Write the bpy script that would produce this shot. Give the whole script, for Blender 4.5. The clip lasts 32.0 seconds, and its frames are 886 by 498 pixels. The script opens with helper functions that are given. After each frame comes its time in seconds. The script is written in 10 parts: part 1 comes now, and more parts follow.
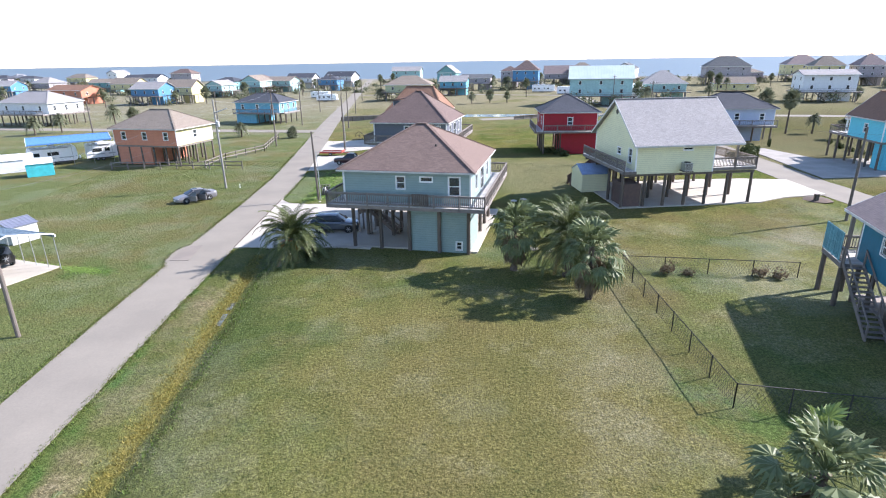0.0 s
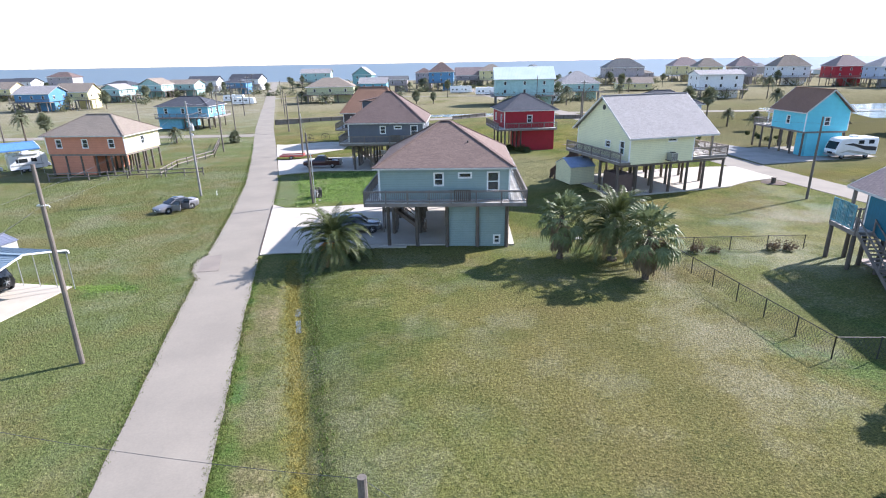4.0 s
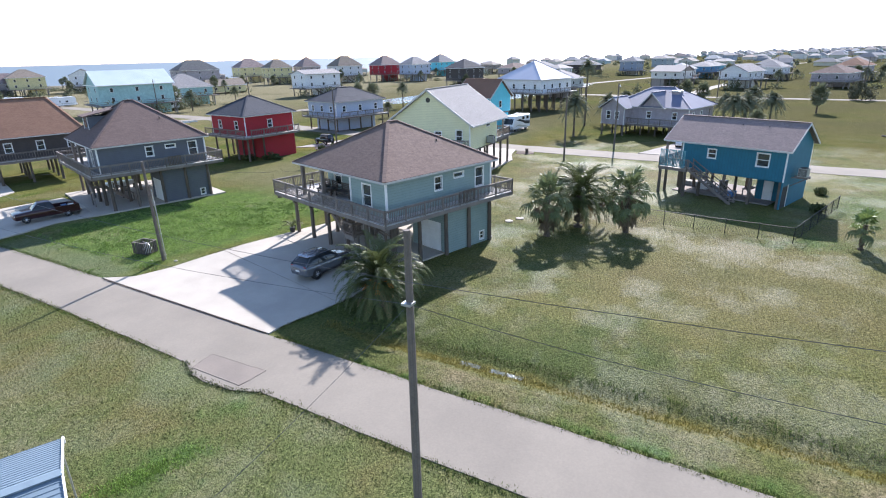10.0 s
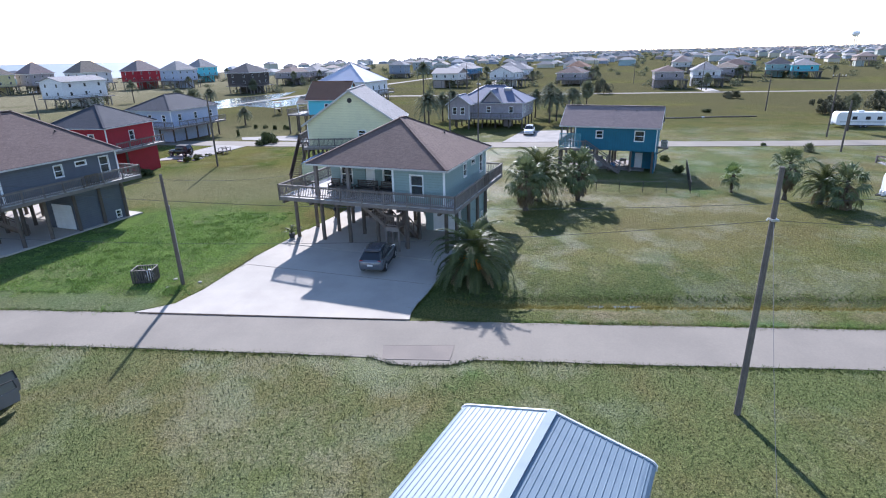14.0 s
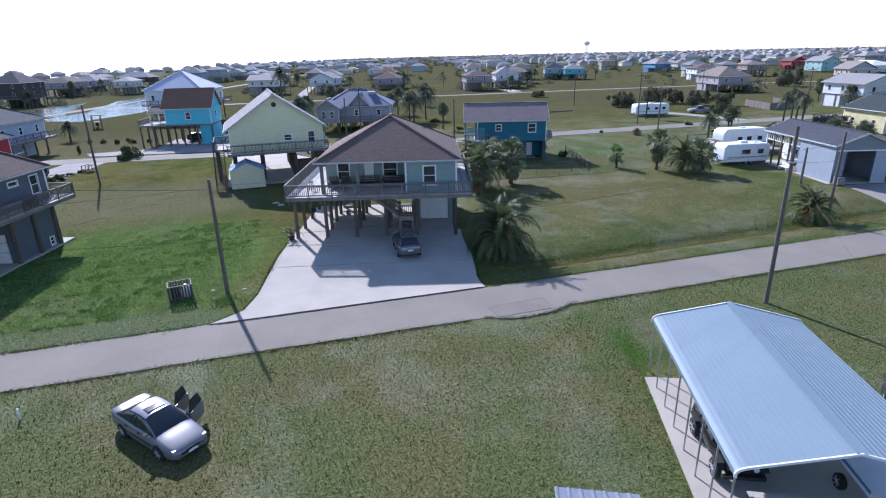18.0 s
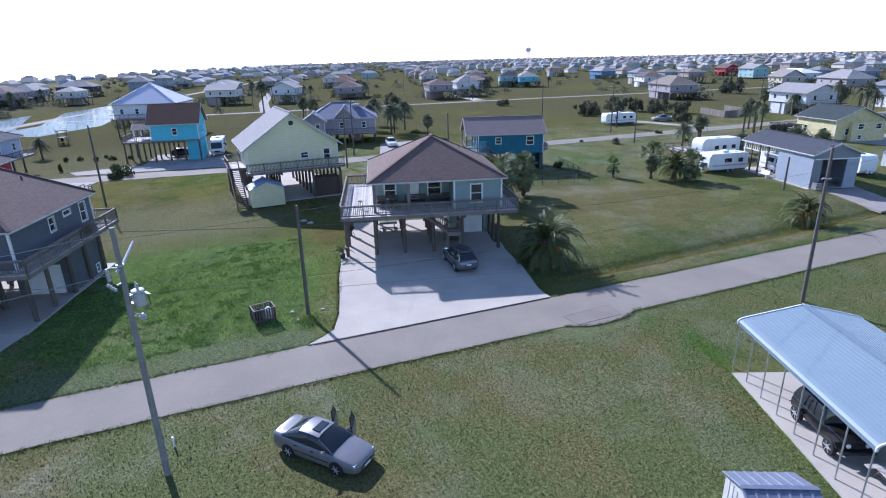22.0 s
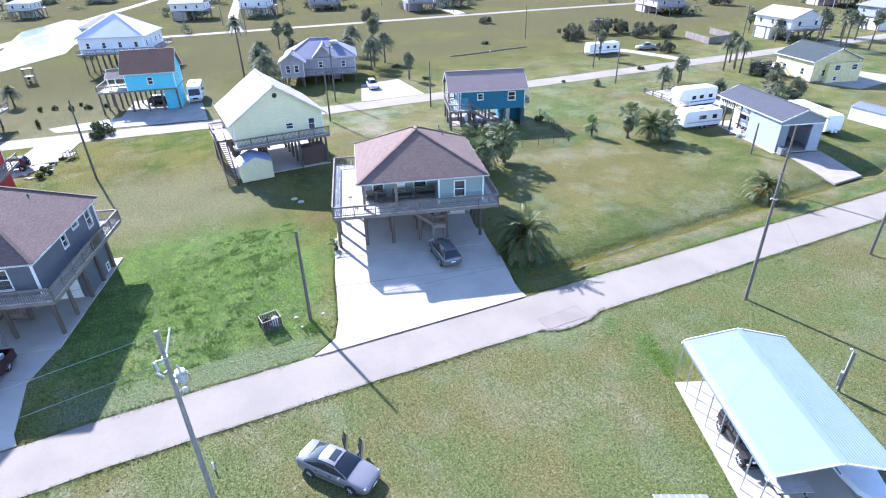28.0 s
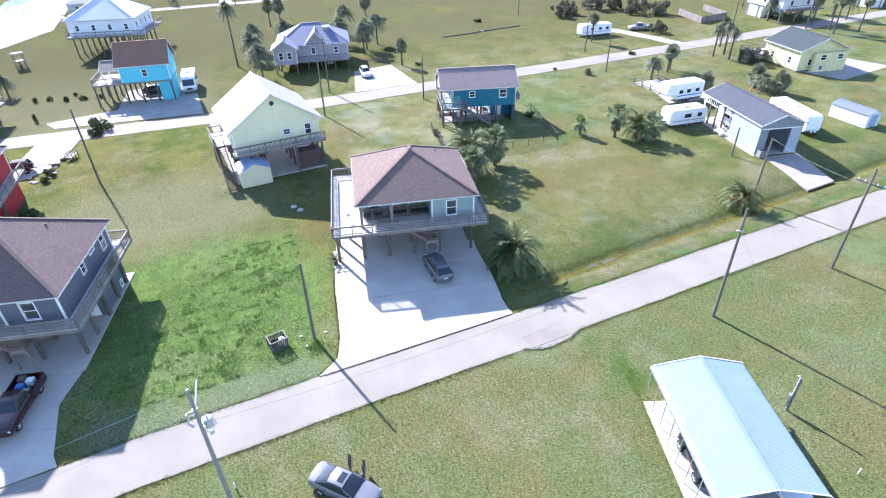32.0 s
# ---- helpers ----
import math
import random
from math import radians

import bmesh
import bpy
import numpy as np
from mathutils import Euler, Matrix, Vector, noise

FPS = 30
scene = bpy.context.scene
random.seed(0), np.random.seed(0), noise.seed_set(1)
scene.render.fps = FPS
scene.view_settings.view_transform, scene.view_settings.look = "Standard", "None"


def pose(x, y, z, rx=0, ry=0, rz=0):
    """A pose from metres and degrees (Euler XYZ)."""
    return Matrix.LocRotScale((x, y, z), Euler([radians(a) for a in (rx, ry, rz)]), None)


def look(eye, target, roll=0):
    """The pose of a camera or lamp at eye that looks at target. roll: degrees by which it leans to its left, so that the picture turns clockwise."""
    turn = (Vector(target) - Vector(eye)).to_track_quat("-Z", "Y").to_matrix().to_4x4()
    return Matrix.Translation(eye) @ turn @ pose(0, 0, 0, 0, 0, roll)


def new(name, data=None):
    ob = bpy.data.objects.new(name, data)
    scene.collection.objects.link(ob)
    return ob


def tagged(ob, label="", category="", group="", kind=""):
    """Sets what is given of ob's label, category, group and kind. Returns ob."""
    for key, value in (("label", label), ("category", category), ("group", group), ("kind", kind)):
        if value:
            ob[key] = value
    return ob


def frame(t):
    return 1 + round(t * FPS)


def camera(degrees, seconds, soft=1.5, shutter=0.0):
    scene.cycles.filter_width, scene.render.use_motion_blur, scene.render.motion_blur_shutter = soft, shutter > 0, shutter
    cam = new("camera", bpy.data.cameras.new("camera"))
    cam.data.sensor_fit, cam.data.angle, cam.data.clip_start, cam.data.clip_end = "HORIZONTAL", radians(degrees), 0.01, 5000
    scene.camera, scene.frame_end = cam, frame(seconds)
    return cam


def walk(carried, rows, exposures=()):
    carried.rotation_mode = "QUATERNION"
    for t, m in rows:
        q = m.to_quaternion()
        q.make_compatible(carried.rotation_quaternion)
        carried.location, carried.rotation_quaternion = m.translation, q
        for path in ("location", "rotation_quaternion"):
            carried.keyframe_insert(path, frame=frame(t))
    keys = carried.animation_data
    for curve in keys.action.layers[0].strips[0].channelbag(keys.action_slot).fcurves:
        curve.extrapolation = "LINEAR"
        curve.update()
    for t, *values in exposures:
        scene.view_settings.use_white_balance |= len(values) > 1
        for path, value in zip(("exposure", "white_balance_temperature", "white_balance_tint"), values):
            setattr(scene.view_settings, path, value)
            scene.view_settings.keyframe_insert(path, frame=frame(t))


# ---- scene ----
cam = camera(78.0, 32.0, 1.1)
METRES, EYE, TILT, LEAN, TURN = 112.0, 15.8, -19.1, 0.9, -4.6
ROWS = [
    (0.0, 0.0, 0.0, 0.0, 0.0, 0.0, -0.0),
    (0.5, -0.0082, -0.0005, -0.0002, 0.07, 0.02, -0.07),
    (1.0, -0.0169, -0.0008, -0.0007, 0.04, 0.07, -0.06),
    (1.5, -0.0242, -0.0015, -0.0011, -0.03, 0.08, -0.07),
    (2.0, -0.0344, -0.0021, -0.0019, -3.64, 0.11, 1.24),
    (2.5, -0.0466, -0.0025, -0.0025, -4.92, 0.1, 1.68),
    (4.5, -0.1237, 0.0078, -0.0017, -15.98, -0.46, 5.69),
    (5.0, -0.1455, 0.0145, -0.0002, -24.56, -1.45, 8.72),
    (5.5, -0.1666, 0.0244, 0.0023, -31.09, -2.53, 10.8),
    (6.0, -0.1859, 0.0368, 0.0057, -34.58, -3.21, 11.85),
    (6.5, -0.2044, 0.0516, 0.0098, -37.27, -3.79, 12.55),
    (7.0, -0.2227, 0.0685, 0.0151, -39.57, -4.29, 13.11),
    (7.5, -0.2408, 0.0866, 0.0208, -40.55, -4.5, 13.33),
    (8.0, -0.2597, 0.1055, 0.0275, -41.75, -4.76, 13.65),
    (8.5, -0.2792, 0.1255, 0.0339, -43.92, -5.24, 14.13),
    (9.0, -0.2988, 0.1463, 0.0413, -47.74, -6.16, 15.05),
    (9.5, -0.3157, 0.167, 0.0484, -51.7, -7.18, 15.93),
    (10.0, -0.332, 0.1873, 0.0556, -54.84, -8.02, 16.61),
    (10.5, -0.348, 0.208, 0.0622, -58.05, -8.88, 17.17),
    (11.0, -0.3633, 0.2289, 0.0696, -60.35, -9.55, 17.56),
    (11.5, -0.3776, 0.2492, 0.0771, -61.3, -9.85, 17.69),
    (12.0, -0.3913, 0.2695, 0.0839, -65.4, -10.99, 18.27),
    (12.5, -0.4039, 0.2876, 0.0901, -69.77, -12.35, 18.89),
    (13.0, -0.4151, 0.3052, 0.096, -73.71, -13.58, 19.3),
    (13.5, -0.4247, 0.3232, 0.1015, -78.36, -15.09, 19.76),
    (15.5, -0.4587, 0.3953, 0.127, -90.31, -18.78, 20.52),
    (16.0, -0.4643, 0.4141, 0.1333, -96.15, -20.75, 20.57),
    (16.5, -0.4675, 0.4331, 0.1398, -98.26, -21.42, 20.43),
    (17.0, -0.4692, 0.4513, 0.1458, -100.5, -22.14, 20.36),
    (17.5, -0.47, 0.4701, 0.1518, -102.85, -22.89, 20.15),
    (18.0, -0.4695, 0.4887, 0.1577, -104.62, -23.42, 20.01),
    (18.5, -0.4678, 0.508, 0.1638, -107.07, -24.18, 19.88),
    (19.0, -0.4654, 0.5279, 0.1706, -108.12, -24.47, 19.7),
    (19.5, -0.4625, 0.5471, 0.178, -108.72, -24.62, 19.68),
    (20.0, -0.461, 0.5608, 0.1849, -109.8, -24.9, 19.61),
    (20.5, -0.462, 0.5637, 0.1886, -110.36, -24.99, 19.63),
    (21.0, -0.4639, 0.5624, 0.1912, -110.46, -24.96, 19.61),
    (21.5, -0.4651, 0.5606, 0.1946, -110.61, -24.99, 19.56),
    (22.0, -0.465, 0.5595, 0.1993, -110.76, -25.0, 19.53),
    (22.5, -0.4654, 0.5588, 0.206, -110.97, -25.03, 19.49),
    (23.0, -0.4662, 0.5578, 0.2132, -111.15, -25.08, 19.49),
    (23.5, -0.4667, 0.5559, 0.2198, -111.36, -27.1, 19.46),
    (24.0, -0.4672, 0.5532, 0.2261, -111.58, -30.48, 19.49),
    (24.5, -0.4672, 0.5504, 0.2324, -111.79, -31.79, 19.51),
    (25.0, -0.4674, 0.5483, 0.2381, -111.91, -31.79, 19.5),
    (25.5, -0.4676, 0.546, 0.2447, -112.07, -31.84, 19.49),
    (27.5, -0.4676, 0.5363, 0.2714, -112.75, -34.33, 19.31),
    (28.0, -0.4684, 0.5342, 0.2776, -112.9, -35.94, 19.3),
    (28.5, -0.4694, 0.5319, 0.2844, -112.96, -37.37, 19.29),
    (29.0, -0.4703, 0.5298, 0.2909, -113.05, -37.36, 19.24),
    (29.5, -0.4709, 0.5275, 0.2975, -113.14, -37.37, 19.21),
    (30.0, -0.4711, 0.5247, 0.304, -113.24, -37.41, 19.17),
    (30.5, -0.4711, 0.5219, 0.311, -113.34, -37.44, 19.13),
    (31.0, -0.4713, 0.5193, 0.3183, -113.41, -37.59, 19.09),
    (31.5, -0.4711, 0.5167, 0.325, -113.49, -38.48, 19.03),
    (32.0, -0.4708, 0.5142, 0.3319, -113.59, -40.38, 18.99),
]
EXPO = [(0.0, 1.40, 6350, 18), (5.0, 1.43, 6350, 18), (9.0, 1.25, 6350, 17), (13.5, 1.09, 5950, 18), (16.0, 0.56, 5650, 21), (19.0, 0.65, 5600, 21), (23.2, 0.66, 5450, 22), (25.0, 1.42, 5450, 23), (28.5, 1.86, 5750, 21), (32.0, 1.93, 5850, 19)]
walk(cam, [(t, pose(0, 0, EYE, TILT, LEAN, TURN) @ pose(METRES * x, METRES * y, METRES * z, 90 + pitch, roll, yaw)) for t, x, y, z, yaw, pitch, roll in ROWS], EXPO)

# ---- world and sun ----
SUN_UP, SUN_AZ = radians(33.5), math.atan2(0.98, 0.2)      # azimuth from +y towards +x
world = bpy.data.worlds.new("sky")
scene.world = world
world.use_nodes = True
wn = world.node_tree
sky = wn.nodes.new("ShaderNodeTexSky")
sky.sky_type, sky.sun_disc = "NISHITA", False
sky.sun_elevation, sky.sun_rotation = SUN_UP, SUN_AZ
sky.dust_density, sky.air_density, sky.ozone_density = 0.15, 1.0, 2.0
wn.nodes["Background"].inputs[1].default_value = 0.13
wn.links.new(sky.outputs[0], wn.nodes["Background"].inputs[0])
sun = new("sun", bpy.data.lights.new("sun", "SUN"))
sun.data.energy, sun.data.angle, sun.data.color = 4.9, radians(0.9), (1.0, 0.975, 0.94)
to_sun = Vector((math.sin(SUN_AZ) * math.cos(SUN_UP), math.cos(SUN_AZ) * math.cos(SUN_UP), math.sin(SUN_UP)))
sun.matrix_world = look(to_sun * 300, (0, 0, 0))

# ---- materials ----
MATS = {}


def link(nt, a, b):
    nt.links.new(a, b)


def node(nt, kind, **values):
    n = nt.nodes.new(kind)
    for k, v in values.items():
        n.inputs[k.replace("_", " ")].default_value = v
    return n


def mixer(nt, fac, a, b):
    n = nt.nodes.new("ShaderNodeMix")
    n.data_type = "RGBA"
    for sock, v in ((n.inputs[0], fac), (n.inputs[6], a), (n.inputs[7], b)):
        if isinstance(v, (int, float)):
            sock.default_value = v
        elif isinstance(v, tuple):
            sock.default_value = (*v, 1)
        else:
            link(nt, v, sock)
    return n.outputs[2]


def ramp(nt, fac, lo, hi):
    n = nt.nodes.new("ShaderNodeMapRange")
    n.inputs[1].default_value, n.inputs[2].default_value = lo, hi
    link(nt, fac, n.inputs[0])
    return n.outputs[0]


def noise_of(nt, vec, scale, detail=4.0, rough=0.55):
    n = node(nt, "ShaderNodeTexNoise", Scale=scale, Detail=detail, Roughness=rough)
    link(nt, vec, n.inputs["Vector"])
    return n.outputs["Fac"]


def material(name):
    m = bpy.data.materials.new(name)
    m.use_nodes = True
    MATS[name] = m
    nt = m.node_tree
    vec = nt.nodes.new("ShaderNodeTexCoord").outputs["Object"]
    return nt, nt.nodes["Principled BSDF"], vec


def relief(nt, bsdf, height, strength, distance=0.02):
    b = nt.nodes.new("ShaderNodeBump")
    b.inputs["Strength"].default_value, b.inputs["Distance"].default_value = strength, distance
    link(nt, height, b.inputs["Height"])
    link(nt, b.outputs[0], bsdf.inputs["Normal"])


def mat(name, c, c2=None, scale=1.5, fine=30.0, rough=0.7, metal=0.0, bump=0.2, speck=0.25, spread=0.0, bands=0.0, axis="Z", island=0.0):
    """Paint c with patches of c2 and a fine speckle; bands: lap spacing in metres along axis; spread: varies from object to object."""
    nt, bsdf, vec = material(name)
    c2 = c2 or tuple(v * 0.8 for v in c)
    col = mixer(nt, ramp(nt, noise_of(nt, vec, scale), 0.35, 0.65), c, c2)
    f = noise_of(nt, vec, fine, 3.0)
    dark = nt.nodes.new("ShaderNodeHueSaturation")
    link(nt, col, dark.inputs["Color"])
    link(nt, ramp(nt, f, 0.2, 0.8), dark.inputs["Fac"])
    dark.inputs["Value"].default_value = 1 - speck
    col = dark.outputs[0]
    if spread or island:
        r = nt.nodes.new("ShaderNodeNewGeometry").outputs["Random Per Island"] if island else nt.nodes.new("ShaderNodeObjectInfo").outputs["Random"]
        h = nt.nodes.new("ShaderNodeHueSaturation")
        n = nt.nodes.new("ShaderNodeMapRange")
        n.inputs[3].default_value, n.inputs[4].default_value = 1 - (spread or island), 1 + (spread or island)
        link(nt, r, n.inputs[0])
        link(nt, n.outputs[0], h.inputs["Value"])
        link(nt, col, h.inputs["Color"])
        col = h.outputs[0]
    height = f
    if bands:
        sep = nt.nodes.new("ShaderNodeSeparateXYZ")
        link(nt, vec, sep.inputs[0])
        m1 = nt.nodes.new("ShaderNodeMath")
        m1.operation = "MULTIPLY"
        m1.inputs[1].default_value = 1 / bands
        link(nt, sep.outputs[axis], m1.inputs[0])
        m2 = nt.nodes.new("ShaderNodeMath")
        m2.operation = "FRACT"
        link(nt, m1.outputs[0], m2.inputs[0])
        height = m2.outputs[0]
        seam = ramp(nt, height, 0.0, 0.16)
        col = mixer(nt, seam, tuple(v * 0.55 for v in c), col)
    link(nt, col, bsdf.inputs["Base Color"])
    bsdf.inputs["Roughness"].default_value, bsdf.inputs["Metallic"].default_value = rough, metal
    if bump:
        relief(nt, bsdf, height, bump)
    return MATS[name]


def palette(name, colours, rough=0.7, scale=2.0):
    """A paint that takes one of several colours by the object's random number."""
    nt, bsdf, vec = material(name)
    cr = nt.nodes.new("ShaderNodeValToRGB")
    cr.color_ramp.interpolation = "CONSTANT"
    el = cr.color_ramp.elements
    while len(el) < len(colours):
        el.new(0.5)
    for i, c in enumerate(colours):
        el[i].position, el[i].color = i / len(colours), (*c, 1)
    link(nt, nt.nodes.new("ShaderNodeObjectInfo").outputs["Random"], cr.inputs[0])
    f = noise_of(nt, vec, scale)
    h = nt.nodes.new("ShaderNodeHueSaturation")
    h.inputs["Value"].default_value = 0.8
    link(nt, ramp(nt, f, 0.3, 0.7), h.inputs["Fac"])
    link(nt, cr.outputs[0], h.inputs["Color"])
    link(nt, h.outputs[0], bsdf.inputs["Base Color"])
    bsdf.inputs["Roughness"].default_value = rough
    relief(nt, bsdf, noise_of(nt, vec, 20.0), 0.2)
    return MATS[name]


def shingles(name, c, c2, course=0.062):
    """Asphalt shingles in staggered courses, with weathering in patches."""
    nt, bsdf, vec = material(name)
    sep = nt.nodes.new("ShaderNodeSeparateXYZ")
    link(nt, vec, sep.inputs[0])
    along = nt.nodes.new("ShaderNodeMath")
    link(nt, sep.outputs["X"], along.inputs[0])
    link(nt, sep.outputs["Y"], along.inputs[1])
    flat = nt.nodes.new("ShaderNodeCombineXYZ")
    link(nt, along.outputs[0], flat.inputs["X"])
    link(nt, sep.outputs["Z"], flat.inputs["Y"])
    tabs = nt.nodes.new("ShaderNodeTexBrick")
    tabs.inputs["Scale"].default_value = 1.0
    for key, v in (("Brick Width", 0.34), ("Row Height", course), ("Mortar Size", 0.006), ("Mortar Smooth", 0.2), ("Bias", 0.0)):
        tabs.inputs[key].default_value = v
    tabs.inputs["Color1"].default_value = (*(v * 1.16 for v in c), 1)
    tabs.inputs["Color2"].default_value = (*(v * 0.84 for v in c), 1)
    tabs.inputs["Mortar"].default_value = (*(v * 0.5 for v in c), 1)
    link(nt, flat.outputs[0], tabs.inputs["Vector"])
    aged = mixer(nt, ramp(nt, noise_of(nt, vec, 0.5, 5.0, 0.65), 0.35, 0.65), c, c2)
    col = mixer(nt, 0.6, aged, tabs.outputs["Color"])
    grit = nt.nodes.new("ShaderNodeHueSaturation")
    grit.inputs["Value"].default_value = 0.78
    link(nt, ramp(nt, noise_of(nt, vec, 6.0, 4.0, 0.75), 0.35, 0.68), grit.inputs["Fac"])
    link(nt, col, grit.inputs["Color"])
    link(nt, grit.outputs[0], bsdf.inputs["Base Color"])
    bsdf.inputs["Roughness"].default_value, bsdf.inputs["Specular IOR Level"].default_value = 0.92, 0.18
    relief(nt, bsdf, tabs.outputs["Fac"], 0.5, -0.012)
    return MATS[name]


# siding, roofs and timber
M_SAGE = mat("sage_siding", (0.27, 0.36, 0.345), (0.24, 0.33, 0.32), bands=0.2, rough=0.75, bump=0.35)
M_GREYSIDE = mat("slate_siding", (0.125, 0.14, 0.165), (0.11, 0.12, 0.145), bands=0.2, rough=0.75, bump=0.35)
M_BROWNSIDE = mat("brown_siding", (0.075, 0.062, 0.058), bands=0.2, rough=0.8)
M_YELLOW = mat("yellow_siding", (0.74, 0.72, 0.47), (0.69, 0.67, 0.44), bands=0.2, rough=0.7, bump=0.3, speck=0.1)
M_TEAL = mat("teal_siding", (0.012, 0.16, 0.24), (0.01, 0.14, 0.21), bands=0.3, axis="Y", rough=0.65, bump=0.25)
M_RED = mat("red_siding", (0.40, 0.012, 0.028), (0.34, 0.012, 0.022), bands=0.2, rough=0.7)
M_ORANGE = mat("orange_siding", (0.60, 0.235, 0.14), (0.54, 0.205, 0.125), bands=0.25, rough=0.75)
M_AQUA = mat("aqua_siding", (0.13, 0.62, 0.74), (0.12, 0.56, 0.68), bands=0.2, rough=0.7)
M_LAV = mat("lavender_siding", (0.46, 0.52, 0.64), (0.42, 0.48, 0.6), bands=0.2)
M_TAUPE = mat("taupe_siding", (0.42, 0.38, 0.40), bands=0.2)
M_PALEAQUA = mat("pale_aqua_siding", (0.38, 0.6, 0.6), bands=0.2)
M_SOFTTEAL = mat("soft_teal_siding", (0.2, 0.42, 0.43), bands=0.2)
M_PALEROOF = mat("pale_lilac_metal", (0.52, 0.53, 0.6), (0.46, 0.47, 0.55), scale=0.3, rough=0.7, metal=0.0, bump=0.05, speck=0.06)
M_SKYSIDE = mat("sky_blue_siding", (0.16, 0.46, 0.62), bands=0.2)
M_BLUESIDE = mat("blue_siding", (0.09, 0.27, 0.48), bands=0.2)
M_WHITESIDE = mat("white_siding", (0.78, 0.79, 0.8), (0.7, 0.71, 0.73), bands=0.2)
M_CREAM = mat("cream_siding", (0.76, 0.68, 0.36), bands=0.25)
M_LIMESIDE = mat("lime_cream_siding", (0.56, 0.58, 0.36), bands=0.2)
M_SEAMPALE = mat("pale_seamed_metal", (0.47, 0.55, 0.56), (0.40, 0.48, 0.50), scale=0.3, rough=0.6, bands=0.5, axis="X", bump=0.1, speck=0.06)
M_CRATEWOOD = mat("bleached_sheet_timber", (0.25, 0.22, 0.19), (0.18, 0.155, 0.135), scale=1.5, fine=15, rough=0.9, bands=0.3, axis="X")
M_SHINGLE = shingles("russet_shingle", (0.192, 0.138, 0.118), (0.165, 0.118, 0.102))
M_SHINGLE2 = shingles("brown_shingle", (0.165, 0.12, 0.108), (0.14, 0.102, 0.094))
M_SHINGLE_MAUVE = shingles("mauve_shingle", (0.285, 0.222, 0.208), (0.25, 0.198, 0.188))
M_SHINGLE_RED = shingles("rust_shingle", (0.255, 0.148, 0.102), (0.215, 0.122, 0.086))
M_SHINGLE_GREY = shingles("grey_shingle", (0.315, 0.30, 0.295), (0.285, 0.272, 0.27))
M_SHINGLE_DARK = shingles("charcoal_shingle", (0.075, 0.08, 0.095), (0.06, 0.065, 0.075))
M_SHINGLE_SLATE = shingles("slate_shingle", (0.125, 0.13, 0.135), (0.105, 0.11, 0.115))
M_SHINGLE_GREEN = shingles("green_grey_shingle", (0.052, 0.066, 0.067), (0.044, 0.056, 0.057))
M_SHINGLE_TAN = shingles("tan_shingle", (0.25, 0.21, 0.17), (0.21, 0.175, 0.15))
M_METALROOF = mat("blue_white_metal", (0.168, 0.228, 0.272), (0.152, 0.21, 0.254), scale=0.3, rough=0.6, metal=0.05, bump=0.05, speck=0.06)
M_METALBLUE = mat("lilac_metal", (0.155, 0.17, 0.235), (0.13, 0.145, 0.21), scale=0.3, rough=0.75, metal=0.0, bump=0.05, speck=0.06)
M_TRIM = mat("white_trim", (0.8, 0.8, 0.79), (0.72, 0.72, 0.7), fine=12, speck=0.08, rough=0.55, bump=0.05)
M_FASCIA = mat("weathered_fascia", (0.56, 0.55, 0.53), (0.47, 0.46, 0.45), fine=12, speck=0.12, rough=0.6, bump=0.05)
M_DECK = mat("grey_decking", (0.58, 0.545, 0.51), (0.48, 0.45, 0.42), scale=1.2, fine=25, rough=0.85, speck=0.3, island=0.25)
M_STAIR = mat("brown_stair_timber", (0.24, 0.185, 0.15), (0.18, 0.14, 0.115), scale=2, fine=25, rough=0.85, speck=0.3, spread=0.15)
M_RAIL = mat("weathered_rail", (0.24, 0.205, 0.18), (0.18, 0.155, 0.14), scale=2, fine=25, rough=0.85, speck=0.3, spread=0.15)
M_PILING = mat("treated_piling", (0.155, 0.125, 0.10), (0.105, 0.087, 0.072), scale=2, fine=18, rough=0.9, bump=0.4, speck=0.35, spread=0.2)
M_POLE = mat("pole_wood", (0.165, 0.138, 0.118), (0.12, 0.102, 0.09), scale=1.5, fine=20, rough=0.9, bump=0.5, speck=0.35, spread=0.15)
M_POLEGREY = mat("bleached_pole_wood", (0.30, 0.285, 0.27), (0.23, 0.22, 0.21), scale=1.5, fine=20, rough=0.85, bump=0.5, speck=0.3)
M_WIRE = mat("grey_cable", (0.10, 0.10, 0.105), rough=0.4, bump=0)
M_STEEL = mat("galvanised_steel", (0.55, 0.57, 0.58), (0.45, 0.47, 0.48), fine=15, rough=0.4, metal=0.7, bump=0.05, spread=0.1)
M_STEELPAINT = mat("painted_grey_steel", (0.50, 0.51, 0.52), (0.42, 0.43, 0.44), fine=12, rough=0.45, bump=0.05)
M_FENCE = mat("black_fence", (0.035, 0.033, 0.03), rough=0.6, bump=0, spread=0.2)
M_CONCRETE = mat("concrete", (0.455, 0.415, 0.355), (0.39, 0.355, 0.305), scale=0.35, fine=14, rough=0.9, speck=0.12, bump=0.15)
M_DARK = mat("dark_interior", (0.05, 0.048, 0.046), rough=0.8, bump=0)
M_BLACK = mat("black_rubber", (0.018, 0.018, 0.018), rough=0.8, bump=0.1)
M_RIM = mat("cast_alloy", (0.62, 0.63, 0.65), rough=0.4, metal=0.2, bump=0)
M_CHROME = mat("alloy", (0.6, 0.6, 0.62), rough=0.25, metal=1.0, bump=0)
M_WHITE = mat("white_panel", (0.82, 0.83, 0.84), (0.77, 0.78, 0.79), fine=8, rough=0.35, bump=0.03, speck=0.05)
